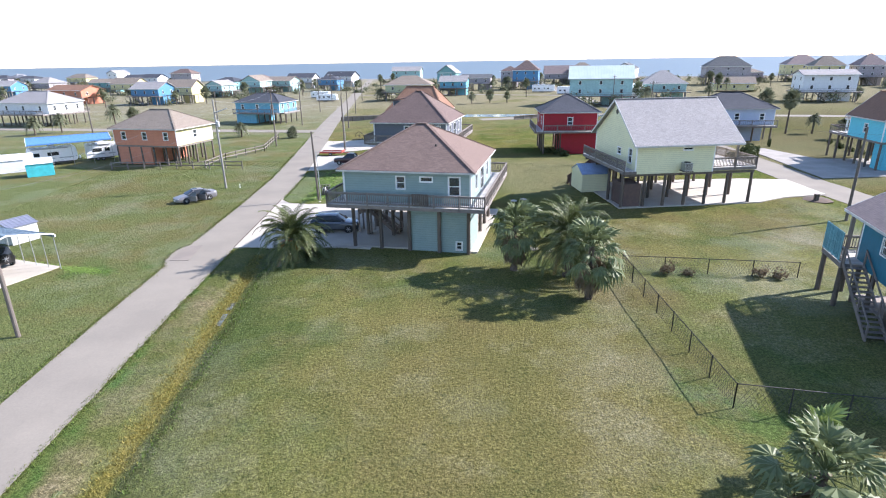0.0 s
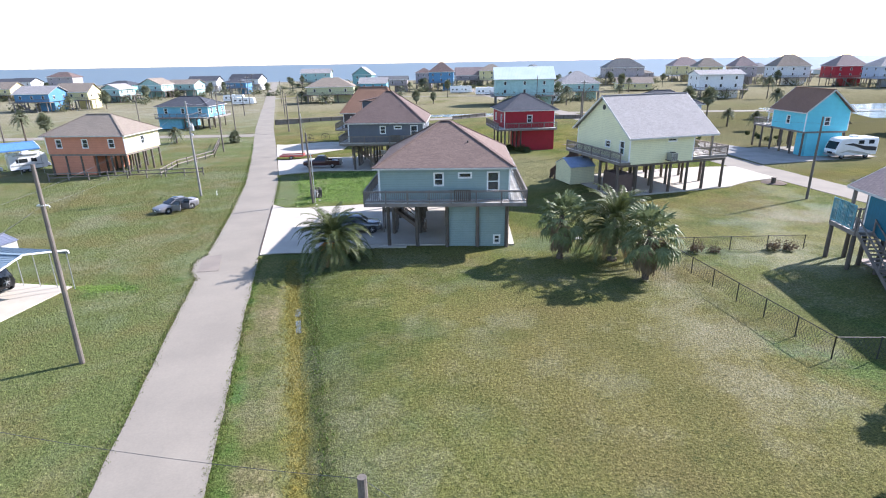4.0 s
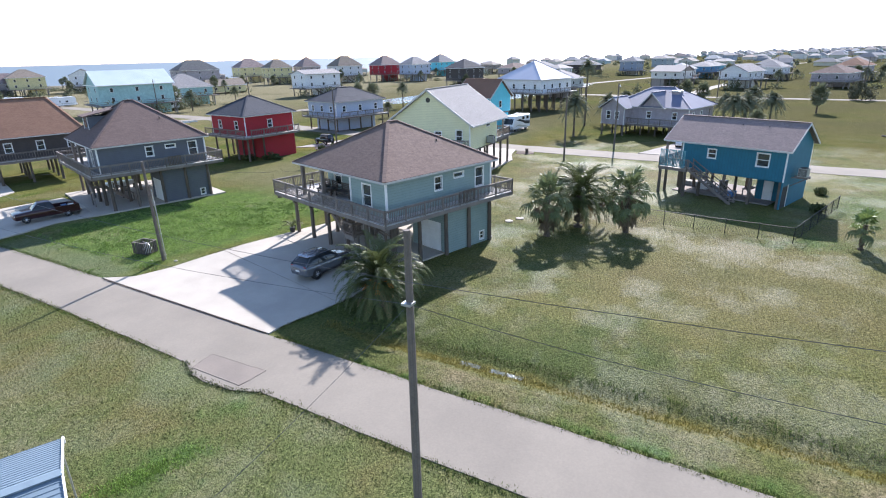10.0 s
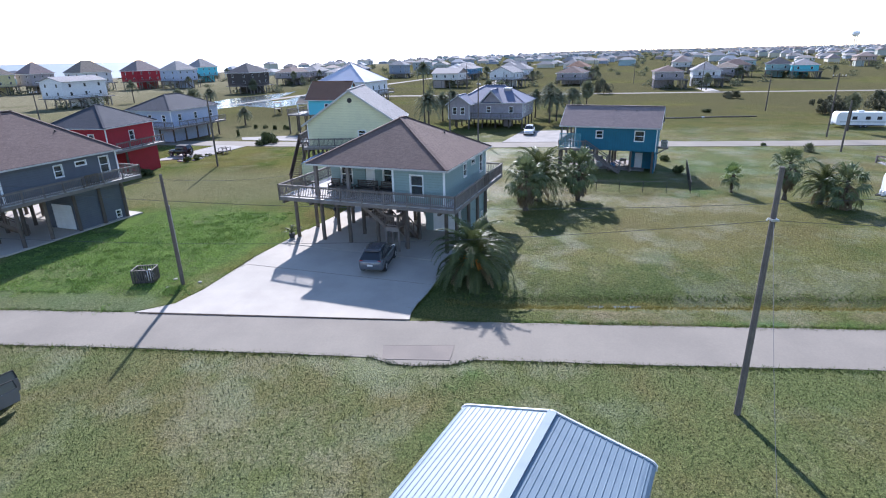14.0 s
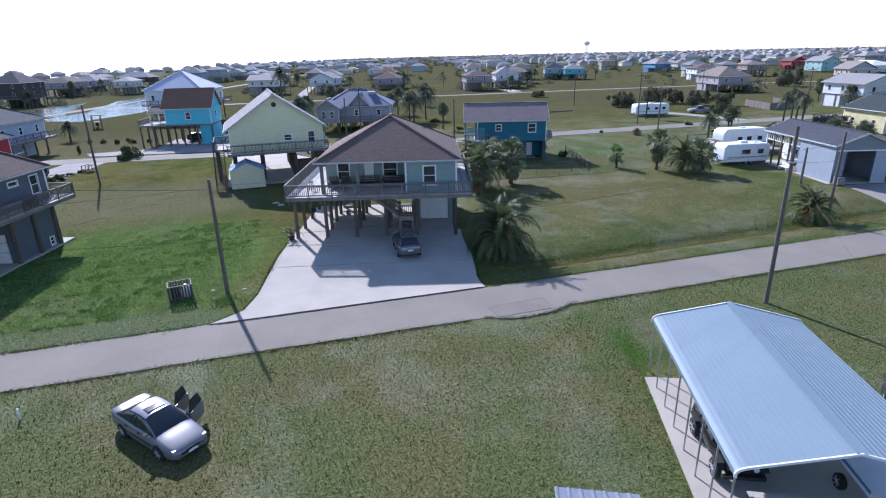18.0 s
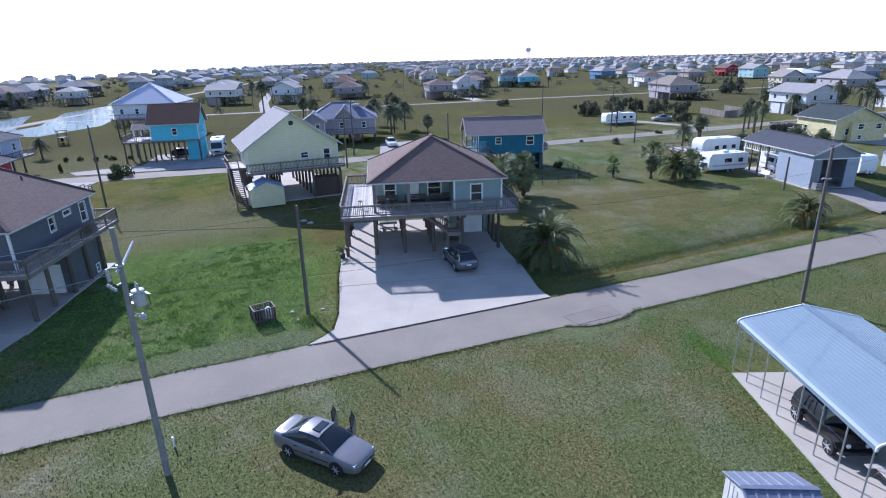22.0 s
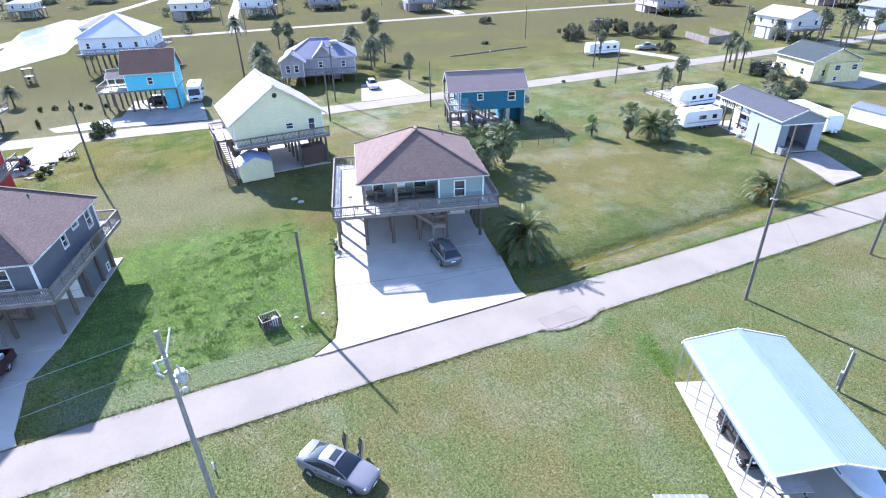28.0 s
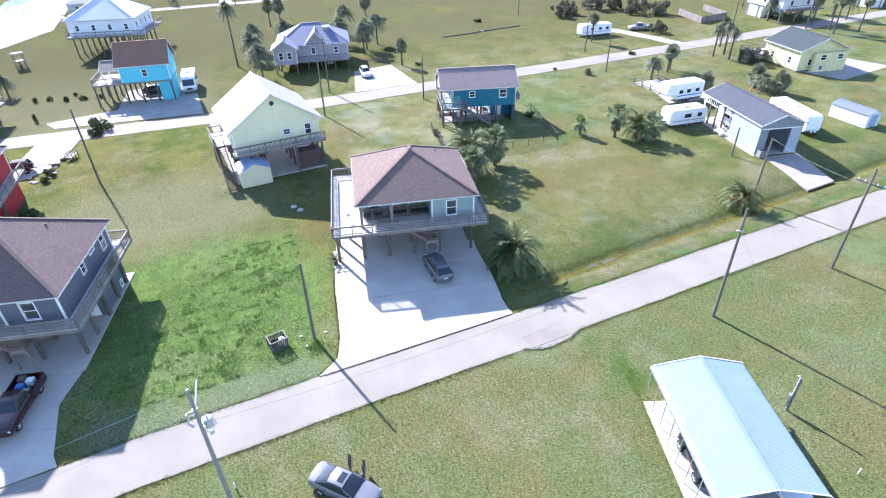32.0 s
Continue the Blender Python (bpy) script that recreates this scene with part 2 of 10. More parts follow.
M_BLUEPAINT = mat("blue_tarp_metal", (0.10, 0.25, 0.52), (0.09, 0.22, 0.47), fine=8, rough=0.4, bump=0.05)
M_SHEDBLUE = mat("shed_roof_blue", (0.32, 0.42, 0.6), fine=8, rough=0.5, bump=0.05)
M_TURQ = mat("turquoise_panel", (0.05, 0.5, 0.55), rough=0.6)
M_BARREL = mat("blue_grey_gate", (0.14, 0.36, 0.42), rough=0.6, spread=0.1)
M_SHUTTER = mat("brown_timber", (0.16, 0.105, 0.085), (0.12, 0.08, 0.07), rough=0.85, bands=0.15, axis="X")


def glass(name, tint):
    nt, bsdf, vec = material(name)
    bsdf.inputs["Base Color"].default_value = (*tint, 1)
    bsdf.inputs["Roughness"].default_value = 0.04
    bsdf.inputs["Transmission Weight"].default_value = 0.5 if tint[0] > 0.05 else 0.12
    bsdf.inputs["IOR"].default_value = 1.5
    return MATS[name]


M_GLASS = glass("window_glass", (0.10, 0.115, 0.125))
M_AUTOGLASS = glass("car_glass", (0.03, 0.035, 0.04))


def paint(name, c, metal=0.5, rough=0.28):
    nt, bsdf, vec = material(name)
    col = mixer(nt, noise_of(nt, vec, 3.0), c, tuple(v * 0.88 for v in c))
    link(nt, col, bsdf.inputs["Base Color"])
    bsdf.inputs["Metallic"].default_value, bsdf.inputs["Roughness"].default_value = metal, rough
    bsdf.inputs["Coat Weight"].default_value = 0.5
    return MATS[name]


M_CARSILVER = paint("champagne_silver", (0.18, 0.175, 0.186), 0.15, 0.34)
M_SUVGREY = paint("pewter_grey", (0.165, 0.178, 0.20), 0.5, 0.24)
M_OLDTRUCK = paint("chalky_grey_enamel", (0.30, 0.30, 0.28), 0.0, 0.55)
M_CARBLACK = paint("black_enamel", (0.015, 0.015, 0.017), 0.2)
M_MAROON = paint("maroon_enamel", (0.035, 0.007, 0.009), 0.2)
M_CARWHITE = paint("white_enamel", (0.75, 0.75, 0.76), 0.0)
M_LAMP = mat("lamp_lens", (0.75, 0.76, 0.78), rough=0.15, bump=0)
M_TAILRED = mat("red_lens", (0.4, 0.02, 0.02), rough=0.2, bump=0)


def leaf(name, c, c2, gloss=0.5):
    nt, bsdf, vec = material(name)
    r = nt.nodes.new("ShaderNodeNewGeometry").outputs["Random Per Island"]
    f = noise_of(nt, vec, 1.3)
    col = mixer(nt, ramp(nt, f, 0.3, 0.7), c, c2)
    col = mixer(nt, ramp(nt, r, 0.0, 2.5), col, (c2[0] * 1.5, c2[1] * 1.4, c2[2] * 1.2))
    link(nt, col, bsdf.inputs["Base Color"])
    bsdf.inputs["Roughness"].default_value = gloss
    bsdf.inputs["Specular IOR Level"].default_value = 0.22
    bsdf.inputs["Subsurface Weight"].default_value = 0.0
    tr = node(nt, "ShaderNodeBsdfTranslucent")
    link(nt, col, tr.inputs["Color"])
    mx = nt.nodes.new("ShaderNodeMixShader")
    mx.inputs[0].default_value = 0.22
    link(nt, bsdf.outputs[0], mx.inputs[1])
    link(nt, tr.outputs[0], mx.inputs[2])
    link(nt, mx.outputs[0], nt.nodes["Material Output"].inputs[0])
    return MATS[name]


# distance haze put into the colours: paler, greyer far leaves and stilts
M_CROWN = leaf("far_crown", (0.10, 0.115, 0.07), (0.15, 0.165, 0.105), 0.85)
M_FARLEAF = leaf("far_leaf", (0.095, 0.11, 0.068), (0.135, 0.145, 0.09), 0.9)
M_FARPOST = mat("hazed_piling", (0.24, 0.215, 0.195), rough=0.9, spread=0.15)
M_FROND = leaf("palm_frond", (0.06, 0.08, 0.03), (0.11, 0.13, 0.05), 0.45)
M_FAN = leaf("fan_leaf", (0.085, 0.115, 0.05), (0.145, 0.175, 0.085), 0.5)
M_YOUNG = leaf("young_fan_leaf", (0.10, 0.15, 0.045), (0.17, 0.23, 0.075), 0.5)
M_DRYLEAF = leaf("dry_leaf", (0.25, 0.18, 0.09), (0.19, 0.135, 0.07))
M_SKIRT = leaf("dry_skirt", (0.21, 0.165, 0.11), (0.13, 0.10, 0.07), 0.8)
M_SHRUB = leaf("shrub_leaf", (0.045, 0.062, 0.025), (0.07, 0.088, 0.035), 0.8)
M_SCRUB = leaf("grey_scrub_leaf", (0.075, 0.08, 0.05), (0.115, 0.115, 0.078), 0.85)
M_BLADE = leaf("grass_blade", (0.075, 0.13, 0.025), (0.11, 0.165, 0.035))
M_GOLD = leaf("golden_weed", (0.225, 0.19, 0.05), (0.185, 0.17, 0.05))
M_ORANGEFRUIT = mat("orange_fruit_stalk", (0.55, 0.22, 0.03), rough=0.6, spread=0.2)
M_TRUNK = mat("palm_trunk", (0.16, 0.125, 0.095), (0.10, 0.08, 0.062), scale=4, fine=16, bands=0.11, rough=0.95, bump=0.8, speck=0.4)


def ground_material(name, blades=False):
    nt, bsdf, vec = material(name)
    big = ramp(nt, noise_of(nt, vec, 0.055, 5.0, 0.6), 0.36, 0.64)
    mid = ramp(nt, noise_of(nt, vec, 0.15, 6.0, 0.62), 0.40, 0.55)
    small = ramp(nt, noise_of(nt, vec, 3.4, 5.0, 0.72), 0.32, 0.68)
    fine = ramp(nt, noise_of(nt, vec, 15.0, 4.0, 0.7), 0.34, 0.68)
    green = mixer(nt, small, (0.120, 0.142, 0.034), (0.195, 0.212, 0.062))
    olive = mixer(nt, small, (0.240, 0.212, 0.055), (0.335, 0.290, 0.105))
    col = mixer(nt, mid, green, olive)
    rich = mixer(nt, small, (0.075, 0.15, 0.025), (0.145, 0.25, 0.05))
    col = mixer(nt, big, mixer(nt, 0.45, col, rich), col)
    # tired brown patches some metres across
    brown = ramp(nt, noise_of(nt, vec, 0.095, 5.0, 0.62), 0.50, 0.64)
    part_brown = nt.nodes.new("ShaderNodeMath")
    part_brown.operation = "MULTIPLY"
    part_brown.inputs[1].default_value = 0.68
    link(nt, brown, part_brown.inputs[0])
    col = mixer(nt, part_brown.outputs[0], col, mixer(nt, small, (0.20, 0.155, 0.06), (0.29, 0.225, 0.095)))
    # greener, cooler grass west of the road
    sep = nt.nodes.new("ShaderNodeSeparateXYZ")
    link(nt, vec, sep.inputs[0])
    west = nt.nodes.new("ShaderNodeMath")
    west.operation = "MULTIPLY"
    west.inputs[1].default_value = 0.85
    link(nt, ramp(nt, sep.outputs["X"], -18.0, -20.0), west.inputs[0])
    col = mixer(nt, west.outputs[0], col, mixer(nt, ramp(nt, noise_of(nt, vec, 0.11, 5.0, 0.62), 0.46, 0.60), mixer(nt, small, (0.14, 0.182, 0.054), (0.265, 0.30, 0.106)), mixer(nt, small, (0.20, 0.186, 0.062), (0.32, 0.28, 0.112))))
    # lush plot beside the drive, thinning out unevenly
    away = nt.nodes.new("ShaderNodeVectorMath")
    away.operation = "DISTANCE"
    away.inputs[1].default_value = (-1.0, 73.0, 0.3)
    link(nt, vec, away.inputs[0])
    edge = nt.nodes.new("ShaderNodeMath")
    edge.operation = "MULTIPLY_ADD"
    edge.inputs[1].default_value = 14.0
    link(nt, noise_of(nt, vec, 0.22, 5.0, 0.65), edge.inputs[0])
    link(nt, away.outputs["Value"], edge.inputs[2])
    lush = ramp(nt, edge.outputs[0], 22.0, 17.0)
    col = mixer(nt, lush, col, mixer(nt, ramp(nt, noise_of(nt, vec, 0.8, 4.0, 0.6), 0.4, 0.6), mixer(nt, small, (0.165, 0.272, 0.05), (0.262, 0.372, 0.10)), mixer(nt, small, (0.13, 0.215, 0.055), (0.19, 0.275, 0.08))))
    # bare worn spots
    worn = nt.nodes.new("ShaderNodeMath")
    worn.operation = "MULTIPLY"
    link(nt, ramp(nt, noise_of(nt, vec, 0.16, 4.0, 0.7), 0.53, 0.63), worn.inputs[0])
    link(nt, small, worn.inputs[1])
        # tan middle of the open plot, greener grass along the ditch
    plot = nt.nodes.new("ShaderNodeVectorMath")
    plot.operation = "DISTANCE"
    plot.inputs[1].default_value = (5.0, 23.0, 0.3)
    link(nt, vec, plot.inputs[0])
    ragged = nt.nodes.new("ShaderNodeMath")
    ragged.operation = "MULTIPLY_ADD"
    ragged.inputs[1].default_value = 16.0
    link(nt, noise_of(nt, vec, 0.14, 5.0, 0.68), ragged.inputs[0])
    link(nt, plot.outputs["Value"], ragged.inputs[2])
    moist = nt.nodes.new("ShaderNodeMath")
    moist.operation = "MULTIPLY_ADD"
    moist.inputs[1].default_value = 7.0
    link(nt, noise_of(nt, vec, 0.3, 5.0, 0.68), moist.inputs[0])
    link(nt, sep.outputs["X"], moist.inputs[2])
    for fac, share_, lo, hi in ((ramp(nt, ragged.outputs[0], 22.0, 14.0), 0.65, (0.205, 0.172, 0.05), (0.30, 0.248, 0.09)), (ramp(nt, moist.outputs[0], -2.5, -6.5), 0.5, (0.085, 0.135, 0.03), (0.155, 0.205, 0.055))):
        mul = nt.nodes.new("ShaderNodeMath")
        mul.operation = "MULTIPLY"
        mul.inputs[1].default_value = share_
        link(nt, fac, mul.inputs[0])
        both = nt.nodes.new("ShaderNodeMath")
        both.operation = "MULTIPLY"
        link(nt, mul.outputs[0], both.inputs[0])
        link(nt, ramp(nt, sep.outputs["X"], -14.0, -13.0), both.inputs[1])
        cut = nt.nodes.new("ShaderNodeMath")
        cut.operation = "MULTIPLY"
        link(nt, both.outputs[0], cut.inputs[0])
        link(nt, ramp(nt, sep.outputs["Y"], 52.0, 46.0), cut.inputs[1])
        col = mixer(nt, cut.outputs[0], col, mixer(nt, small, lo, hi))
    thin = nt.nodes.new("ShaderNodeMath")
    thin.operation = "MULTIPLY"
    thin.inputs[1].default_value = 0.6
    link(nt, worn.outputs[0], thin.inputs[0])
    col = mixer(nt, thin.outputs[0], col, (0.40, 0.36, 0.21))
    # small lush spots by the fence, the carport and the paving corners
    for cx, cy, reach in ((15.2, 19.0, 3.6), (14.0, 22.6, 3.0), (-26.2, 43.8, 3.4), (-24.2, 43.6, 3.0), (-20.9, 44.0, 2.4), (-14.2, 67.2, 3.2), (31.0, 9.0, 9.0), (25.5, 13.5, 5.5)):
        spot = nt.nodes.new("ShaderNodeVectorMath")
        spot.operation = "DISTANCE"
        spot.inputs[1].default_value = (cx, cy, 0.3)
        link(nt, vec, spot.inputs[0])
        torn = nt.nodes.new("ShaderNodeMath")
        torn.operation = "MULTIPLY_ADD"
        torn.inputs[1].default_value = 8.0
        link(nt, noise_of(nt, vec, 0.55, 5.0, 0.7), torn.inputs[0])
        link(nt, spot.outputs["Value"], torn.inputs[2])
        faint = nt.nodes.new("ShaderNodeMath")
        faint.operation = "MULTIPLY"
        faint.inputs[1].default_value = 0.32 if reach > 5 else 0.7
        link(nt, ramp(nt, torn.outputs[0], reach + 3.0, reach + 0.8), faint.inputs[0])
        col = mixer(nt, faint.outputs[0], col, mixer(nt, small, (0.075, 0.165, 0.028), (0.135, 0.25, 0.055)))
    # dry pale yard behind the empty plot, roadside strip paled by painted grass sheen
    for tests, share_, lo, hi in ((((sep.outputs["X"], 8.0, 15.0), (sep.outputs["X"], 34.0, 26.0), (sep.outputs["Y"], 60.0, 66.0), (sep.outputs["Y"], 92.0, 84.0)), 0.8, (0.25, 0.24, 0.115), (0.37, 0.345, 0.195)), (((sep.outputs["X"], 52.0, 56.0), (sep.outputs["X"], 104.0, 92.0), (sep.outputs["Y"], 58.0, 66.0), (sep.outputs["Y"], 118.0, 108.0)), 0.6, (0.27, 0.245, 0.15), (0.39, 0.35, 0.23)), (((moist.outputs[0], -7.0, -9.0), (sep.outputs["X"], -15.0, -14.0), (sep.outputs["Y"], 64.0, 66.0), (sep.outputs["Y"], 84.0, 82.0)), 0.7, (0.17, 0.215, 0.10), (0.33, 0.37, 0.22))):
        fac = None
        for v, lo_, hi_ in tests:
            mul = nt.nodes.new("ShaderNodeMath")
            mul.operation = "MULTIPLY"
            mul.inputs[1].default_value = share_
            link(nt, ramp(nt, v, lo_, hi_), mul.inputs[0])
            if fac:
                link(nt, fac, mul.inputs[1])
            fac = mul.outputs[0]
        col = mixer(nt, fac, col, mixer(nt, small, lo, hi))
    # darker weed tufts scattered through the turf
    tuft = ramp(nt, noise_of(nt, vec, 1.8, 3.0, 0.7), 0.62, 0.69)
    col = mixer(nt, tuft, col, mixer(nt, 0.5, col, (0.03, 0.06, 0.012)))
    # drier fields further from the shore road
    dry = nt.nodes.new("ShaderNodeMath")
    dry.operation = "MULTIPLY"
    link(nt, ramp(nt, sep.outputs["X"], 52.0, 100.0), dry.inputs[0])
    link(nt, ramp(nt, noise_of(nt, vec, 0.02, 4.0, 0.6), 0.25, 0.5), dry.inputs[1])
    col = mixer(nt, dry.outputs[0], col, mixer(nt, small, (0.155, 0.142, 0.062), (0.225, 0.204, 0.104)))
    shoreward = nt.nodes.new("ShaderNodeMath")
    shoreward.operation = "MULTIPLY"
    link(nt, ramp(nt, sep.outputs["Y"], 115.0, 210.0), shoreward.inputs[0])
    link(nt, ramp(nt, noise_of(nt, vec, 0.03, 5.0, 0.62), 0.24, 0.46), shoreward.inputs[1])
    col = mixer(nt, shoreward.outputs[0], col, mixer(nt, small, (0.33, 0.295, 0.17), (0.46, 0.41, 0.27)))
    # straw verge between road and ditch, then the golden ditch side
    wob = nt.nodes.new("ShaderNodeMath")
    wob.operation = "MULTIPLY_ADD"
    wob.inputs[1].default_value = 1.6
    link(nt, noise_of(nt, vec, 0.5, 5.0, 0.7), wob.inputs[0])
    link(nt, sep.outputs["X"], wob.inputs[2])

    def band(lo, hi, soft):
        up, down, south = ramp(nt, wob.outputs[0], lo, lo + soft), ramp(nt, wob.outputs[0], hi, hi - soft), ramp(nt, sep.outputs["Y"], 46.0, 42.0)
        out = up
        for v in (down, south):
            mul = nt.nodes.new("ShaderNodeMath")
            mul.operation = "MULTIPLY"
            link(nt, out, mul.inputs[0])
            link(nt, v, mul.inputs[1])
            out = mul.outputs[0]
        return out

    straw = mixer(nt, small, (0.24, 0.20, 0.095), (0.40, 0.33, 0.19))
    col = mixer(nt, band(-14.6, -12.1, 0.7), col, mixer(nt, mid, straw, green))
    col = mixer(nt, band(-12.5, -11.0, 0.5), col, mixer(nt, small, (0.28, 0.225, 0.045), (0.20, 0.195, 0.05)))
    col = mixer(nt, band(-11.2, -10.3, 0.5), col, mixer(nt, small, (0.08, 0.09, 0.022), (0.14, 0.15, 0.04)))
    col = mixer(nt, band(-15.3, -14.0, 0.5), col, mixer(nt, ramp(nt, noise_of(nt, vec, 0.3, 4.0, 0.6), 0.42, 0.55), col, rich))
    # sand towards the shore
    dot = nt.nodes.new("ShaderNodeVectorMath")
    dot.operation = "DOT_PRODUCT"
    dot.inputs[1].default_value = (0.292, 0.956, 0)
    link(nt, vec, dot.inputs[0])
    sh = nt.nodes.new("ShaderNodeMath")
    sh.operation = "ADD"
    sway = nt.nodes.new("ShaderNodeMath")
    sway.operation = "MULTIPLY"
    sway.inputs[1].default_value = 90.0
    link(nt, noise_of(nt, vec, 0.03), sway.inputs[0])
    link(nt, dot.outputs["Value"], sh.inputs[0])
    link(nt, sway.outputs[0], sh.inputs[1])
    col = mixer(nt, ramp(nt, sh.outputs[0], 470.0, 520.0), col, (0.42, 0.37, 0.29))
    clump = ramp(nt, noise_of(nt, vec, 6.5, 3.0, 0.6), 0.38, 0.62)
    col = mixer(nt, clump, mixer(nt, 0.46, col, (0.02, 0.035, 0.01)), col)
    dk = nt.nodes.new("ShaderNodeHueSaturation")
    dk.inputs["Value"].default_value = 0.66 if blades else 0.36
    link(nt, fine, dk.inputs["Fac"])
    link(nt, col, dk.inputs["Color"])
    if blades:
        each = nt.nodes.new("ShaderNodeHueSaturation")
        vary = nt.nodes.new("ShaderNodeMapRange")
        vary.inputs[3].default_value, vary.inputs[4].default_value = 0.62, 1.45
        link(nt, nt.nodes.new("ShaderNodeNewGeometry").outputs["Random Per Island"], vary.inputs[0])
        link(nt, vary.outputs[0], each.inputs["Value"])
        link(nt, dk.outputs[0], each.inputs["Color"])
        dk = each
    gain = nt.nodes.new("ShaderNodeHueSaturation")
    gain.inputs["Value"].default_value, gain.inputs["Saturation"].default_value = 0.87, 0.95
    link(nt, dk.outputs[0], gain.inputs["Color"])
    link(nt, gain.outputs[0], bsdf.inputs["Base Color"])
    bsdf.inputs["Roughness"].default_value = 0.5 if blades else 0.7
    glossy = nt.nodes.new("ShaderNodeMapRange")
    glossy.inputs[1].default_value, glossy.inputs[2].default_value, glossy.inputs[3].default_value, glossy.inputs[4].default_value = 0.50, 0.60, 0.03, 0.50 if blades else 0.22
    link(nt, noise_of(nt, vec, 0.13, 5.0, 0.65), glossy.inputs[0])
    sheen = glossy.outputs[0]
    most = nt.nodes.new("ShaderNodeMath")
    most.operation = "MAXIMUM"
    link(nt, ramp(nt, sep.outputs["Y"], 58.0, 44.0), most.inputs[0])
    link(nt, ramp(nt, sep.outputs["X"], -16.0, -19.0), most.inputs[1])
    for fade in (ramp(nt, sep.outputs["X"], 70.0, 40.0), most.outputs[0]):
        mul = nt.nodes.new("ShaderNodeMath")
        mul.operation = "MULTIPLY"
        link(nt, sheen, mul.inputs[0])
        link(nt, fade, mul.inputs[1])
        sheen = mul.outputs[0]
    link(nt, sheen, bsdf.inputs["Specular IOR Level"])
    both = mixer(nt, 0.5, fine, clump)
    relief(nt, bsdf, both, 0.2 if blades else 0.7, 0.07)
    return MATS[name]


M_LAWN = ground_material("lawn")
M_TURF = ground_material("turf_blades", True)
M_ROAD = mat("worn_road", (0.252, 0.225, 0.187), (0.216, 0.193, 0.162), scale=0.25, fine=10, rough=0.9, speck=0.14, bump=0.2)
M_ROADDARK = mat("road_patch", (0.205, 0.178, 0.15), (0.165, 0.145, 0.122), scale=0.6, fine=10, rough=0.9, speck=0.14, bump=0.2)
M_ROADFRESH = mat("road_repair", (0.232, 0.20, 0.17), (0.20, 0.174, 0.15), scale=0.4, fine=12, rough=0.9, speck=0.12, bump=0.2)
M_SHELL = mat("shell_gravel", (0.36, 0.335, 0.305), (0.29, 0.27, 0.245), scale=0.4, fine=12, rough=0.95, speck=0.2, bump=0.3)
M_OLDPAVE = mat("weathered_concrete", (0.335, 0.295, 0.268), (0.27, 0.24, 0.22), scale=0.4, fine=12, rough=0.92, speck=0.18, bump=0.2)
for m_, v_ in ((M_ROAD, 0.2), (M_ROADFRESH, 0.2), (M_SHELL, 0.2), (M_OLDPAVE, 0.15), (M_CONCRETE, 0.3)):
    m_.node_tree.nodes["Principled BSDF"].inputs["Specular IOR Level"].default_value = v_
M_SOIL = mat("planting_soil", (0.13, 0.09, 0.065), (0.09, 0.065, 0.05), fine=10, rough=0.95)


def water_material(name, c, rough, scale):
    nt, bsdf, vec = material(name)
    bsdf.inputs["Base Color"].default_value = (*c, 1)
    bsdf.inputs["Roughness"].default_value = rough
    relief(nt, bsdf, noise_of(nt, vec, scale, 6.0), 0.5, 0.4)
    return MATS[name]


M_SEA = water_material("sea_water", (0.085, 0.12, 0.145), 0.55, 0.12)
M_POND = water_material("pond_water", (0.10, 0.11, 0.09), 0.06, 0.8)

# ---- mesh helpers ----


def mesh_of(name, bm, material_):
    me = bpy.data.meshes.new(name)
    bmesh.ops.recalc_face_normals(bm, faces=bm.faces)
    bm.to_mesh(me)
    bm.free()
    me.materials.append(material_)
    return me


def part(name, bm, material_, parent=None, label="", smooth=False, kind=""):
    me = mesh_of(name, bm, material_)
    if smooth:
        me.shade_smooth()
    ob = new(name, me)
    if parent is not None:
        ob.parent = parent
    return tagged(ob, label, kind=kind)


def share(name, me, parent, m=None, label=""):
    ob = new(name, me)
    ob.parent = parent
    if m is not None:
        ob.matrix_basis = m
    return tagged(ob, label)


def thing(name, m, label, category, group="", kind=""):
    e = new(name)
    e.empty_display_size = 0.3
    e.matrix_basis = m
    return tagged(e, label, category, group, kind)


def box(bm, x0, y0, z0, x1, y1, z1, m=None):
    v = [bm.verts.new((x, y, z)) for z in (z0, z1) for x, y in ((x0, y0), (x1, y0), (x1, y1), (x0, y1))]
    if m is not None:
        for q in v:
            q.co = m @ q.co
    for f in ((3, 2, 1, 0), (4, 5, 6, 7), (0, 1, 5, 4), (1, 2, 6, 5), (2, 3, 7, 6), (3, 0, 4, 7)):
        bm.faces.new([v[i] for i in f])
    return bm


def boxes(*items):
    bm = bmesh.new()
    for b in items:
        box(bm, *b)
    return bm


def beam(bm, a, b, w, h=None):
    """A bar of width w and height h from a to b."""
    a, b, h = Vector(a), Vector(b), h or w
    d = b - a
    m = Matrix.Translation(a) @ d.to_track_quat("X", "Z").to_matrix().to_4x4()
    return box(bm, 0, -w / 2, -h / 2, d.length, w / 2, h / 2, m)


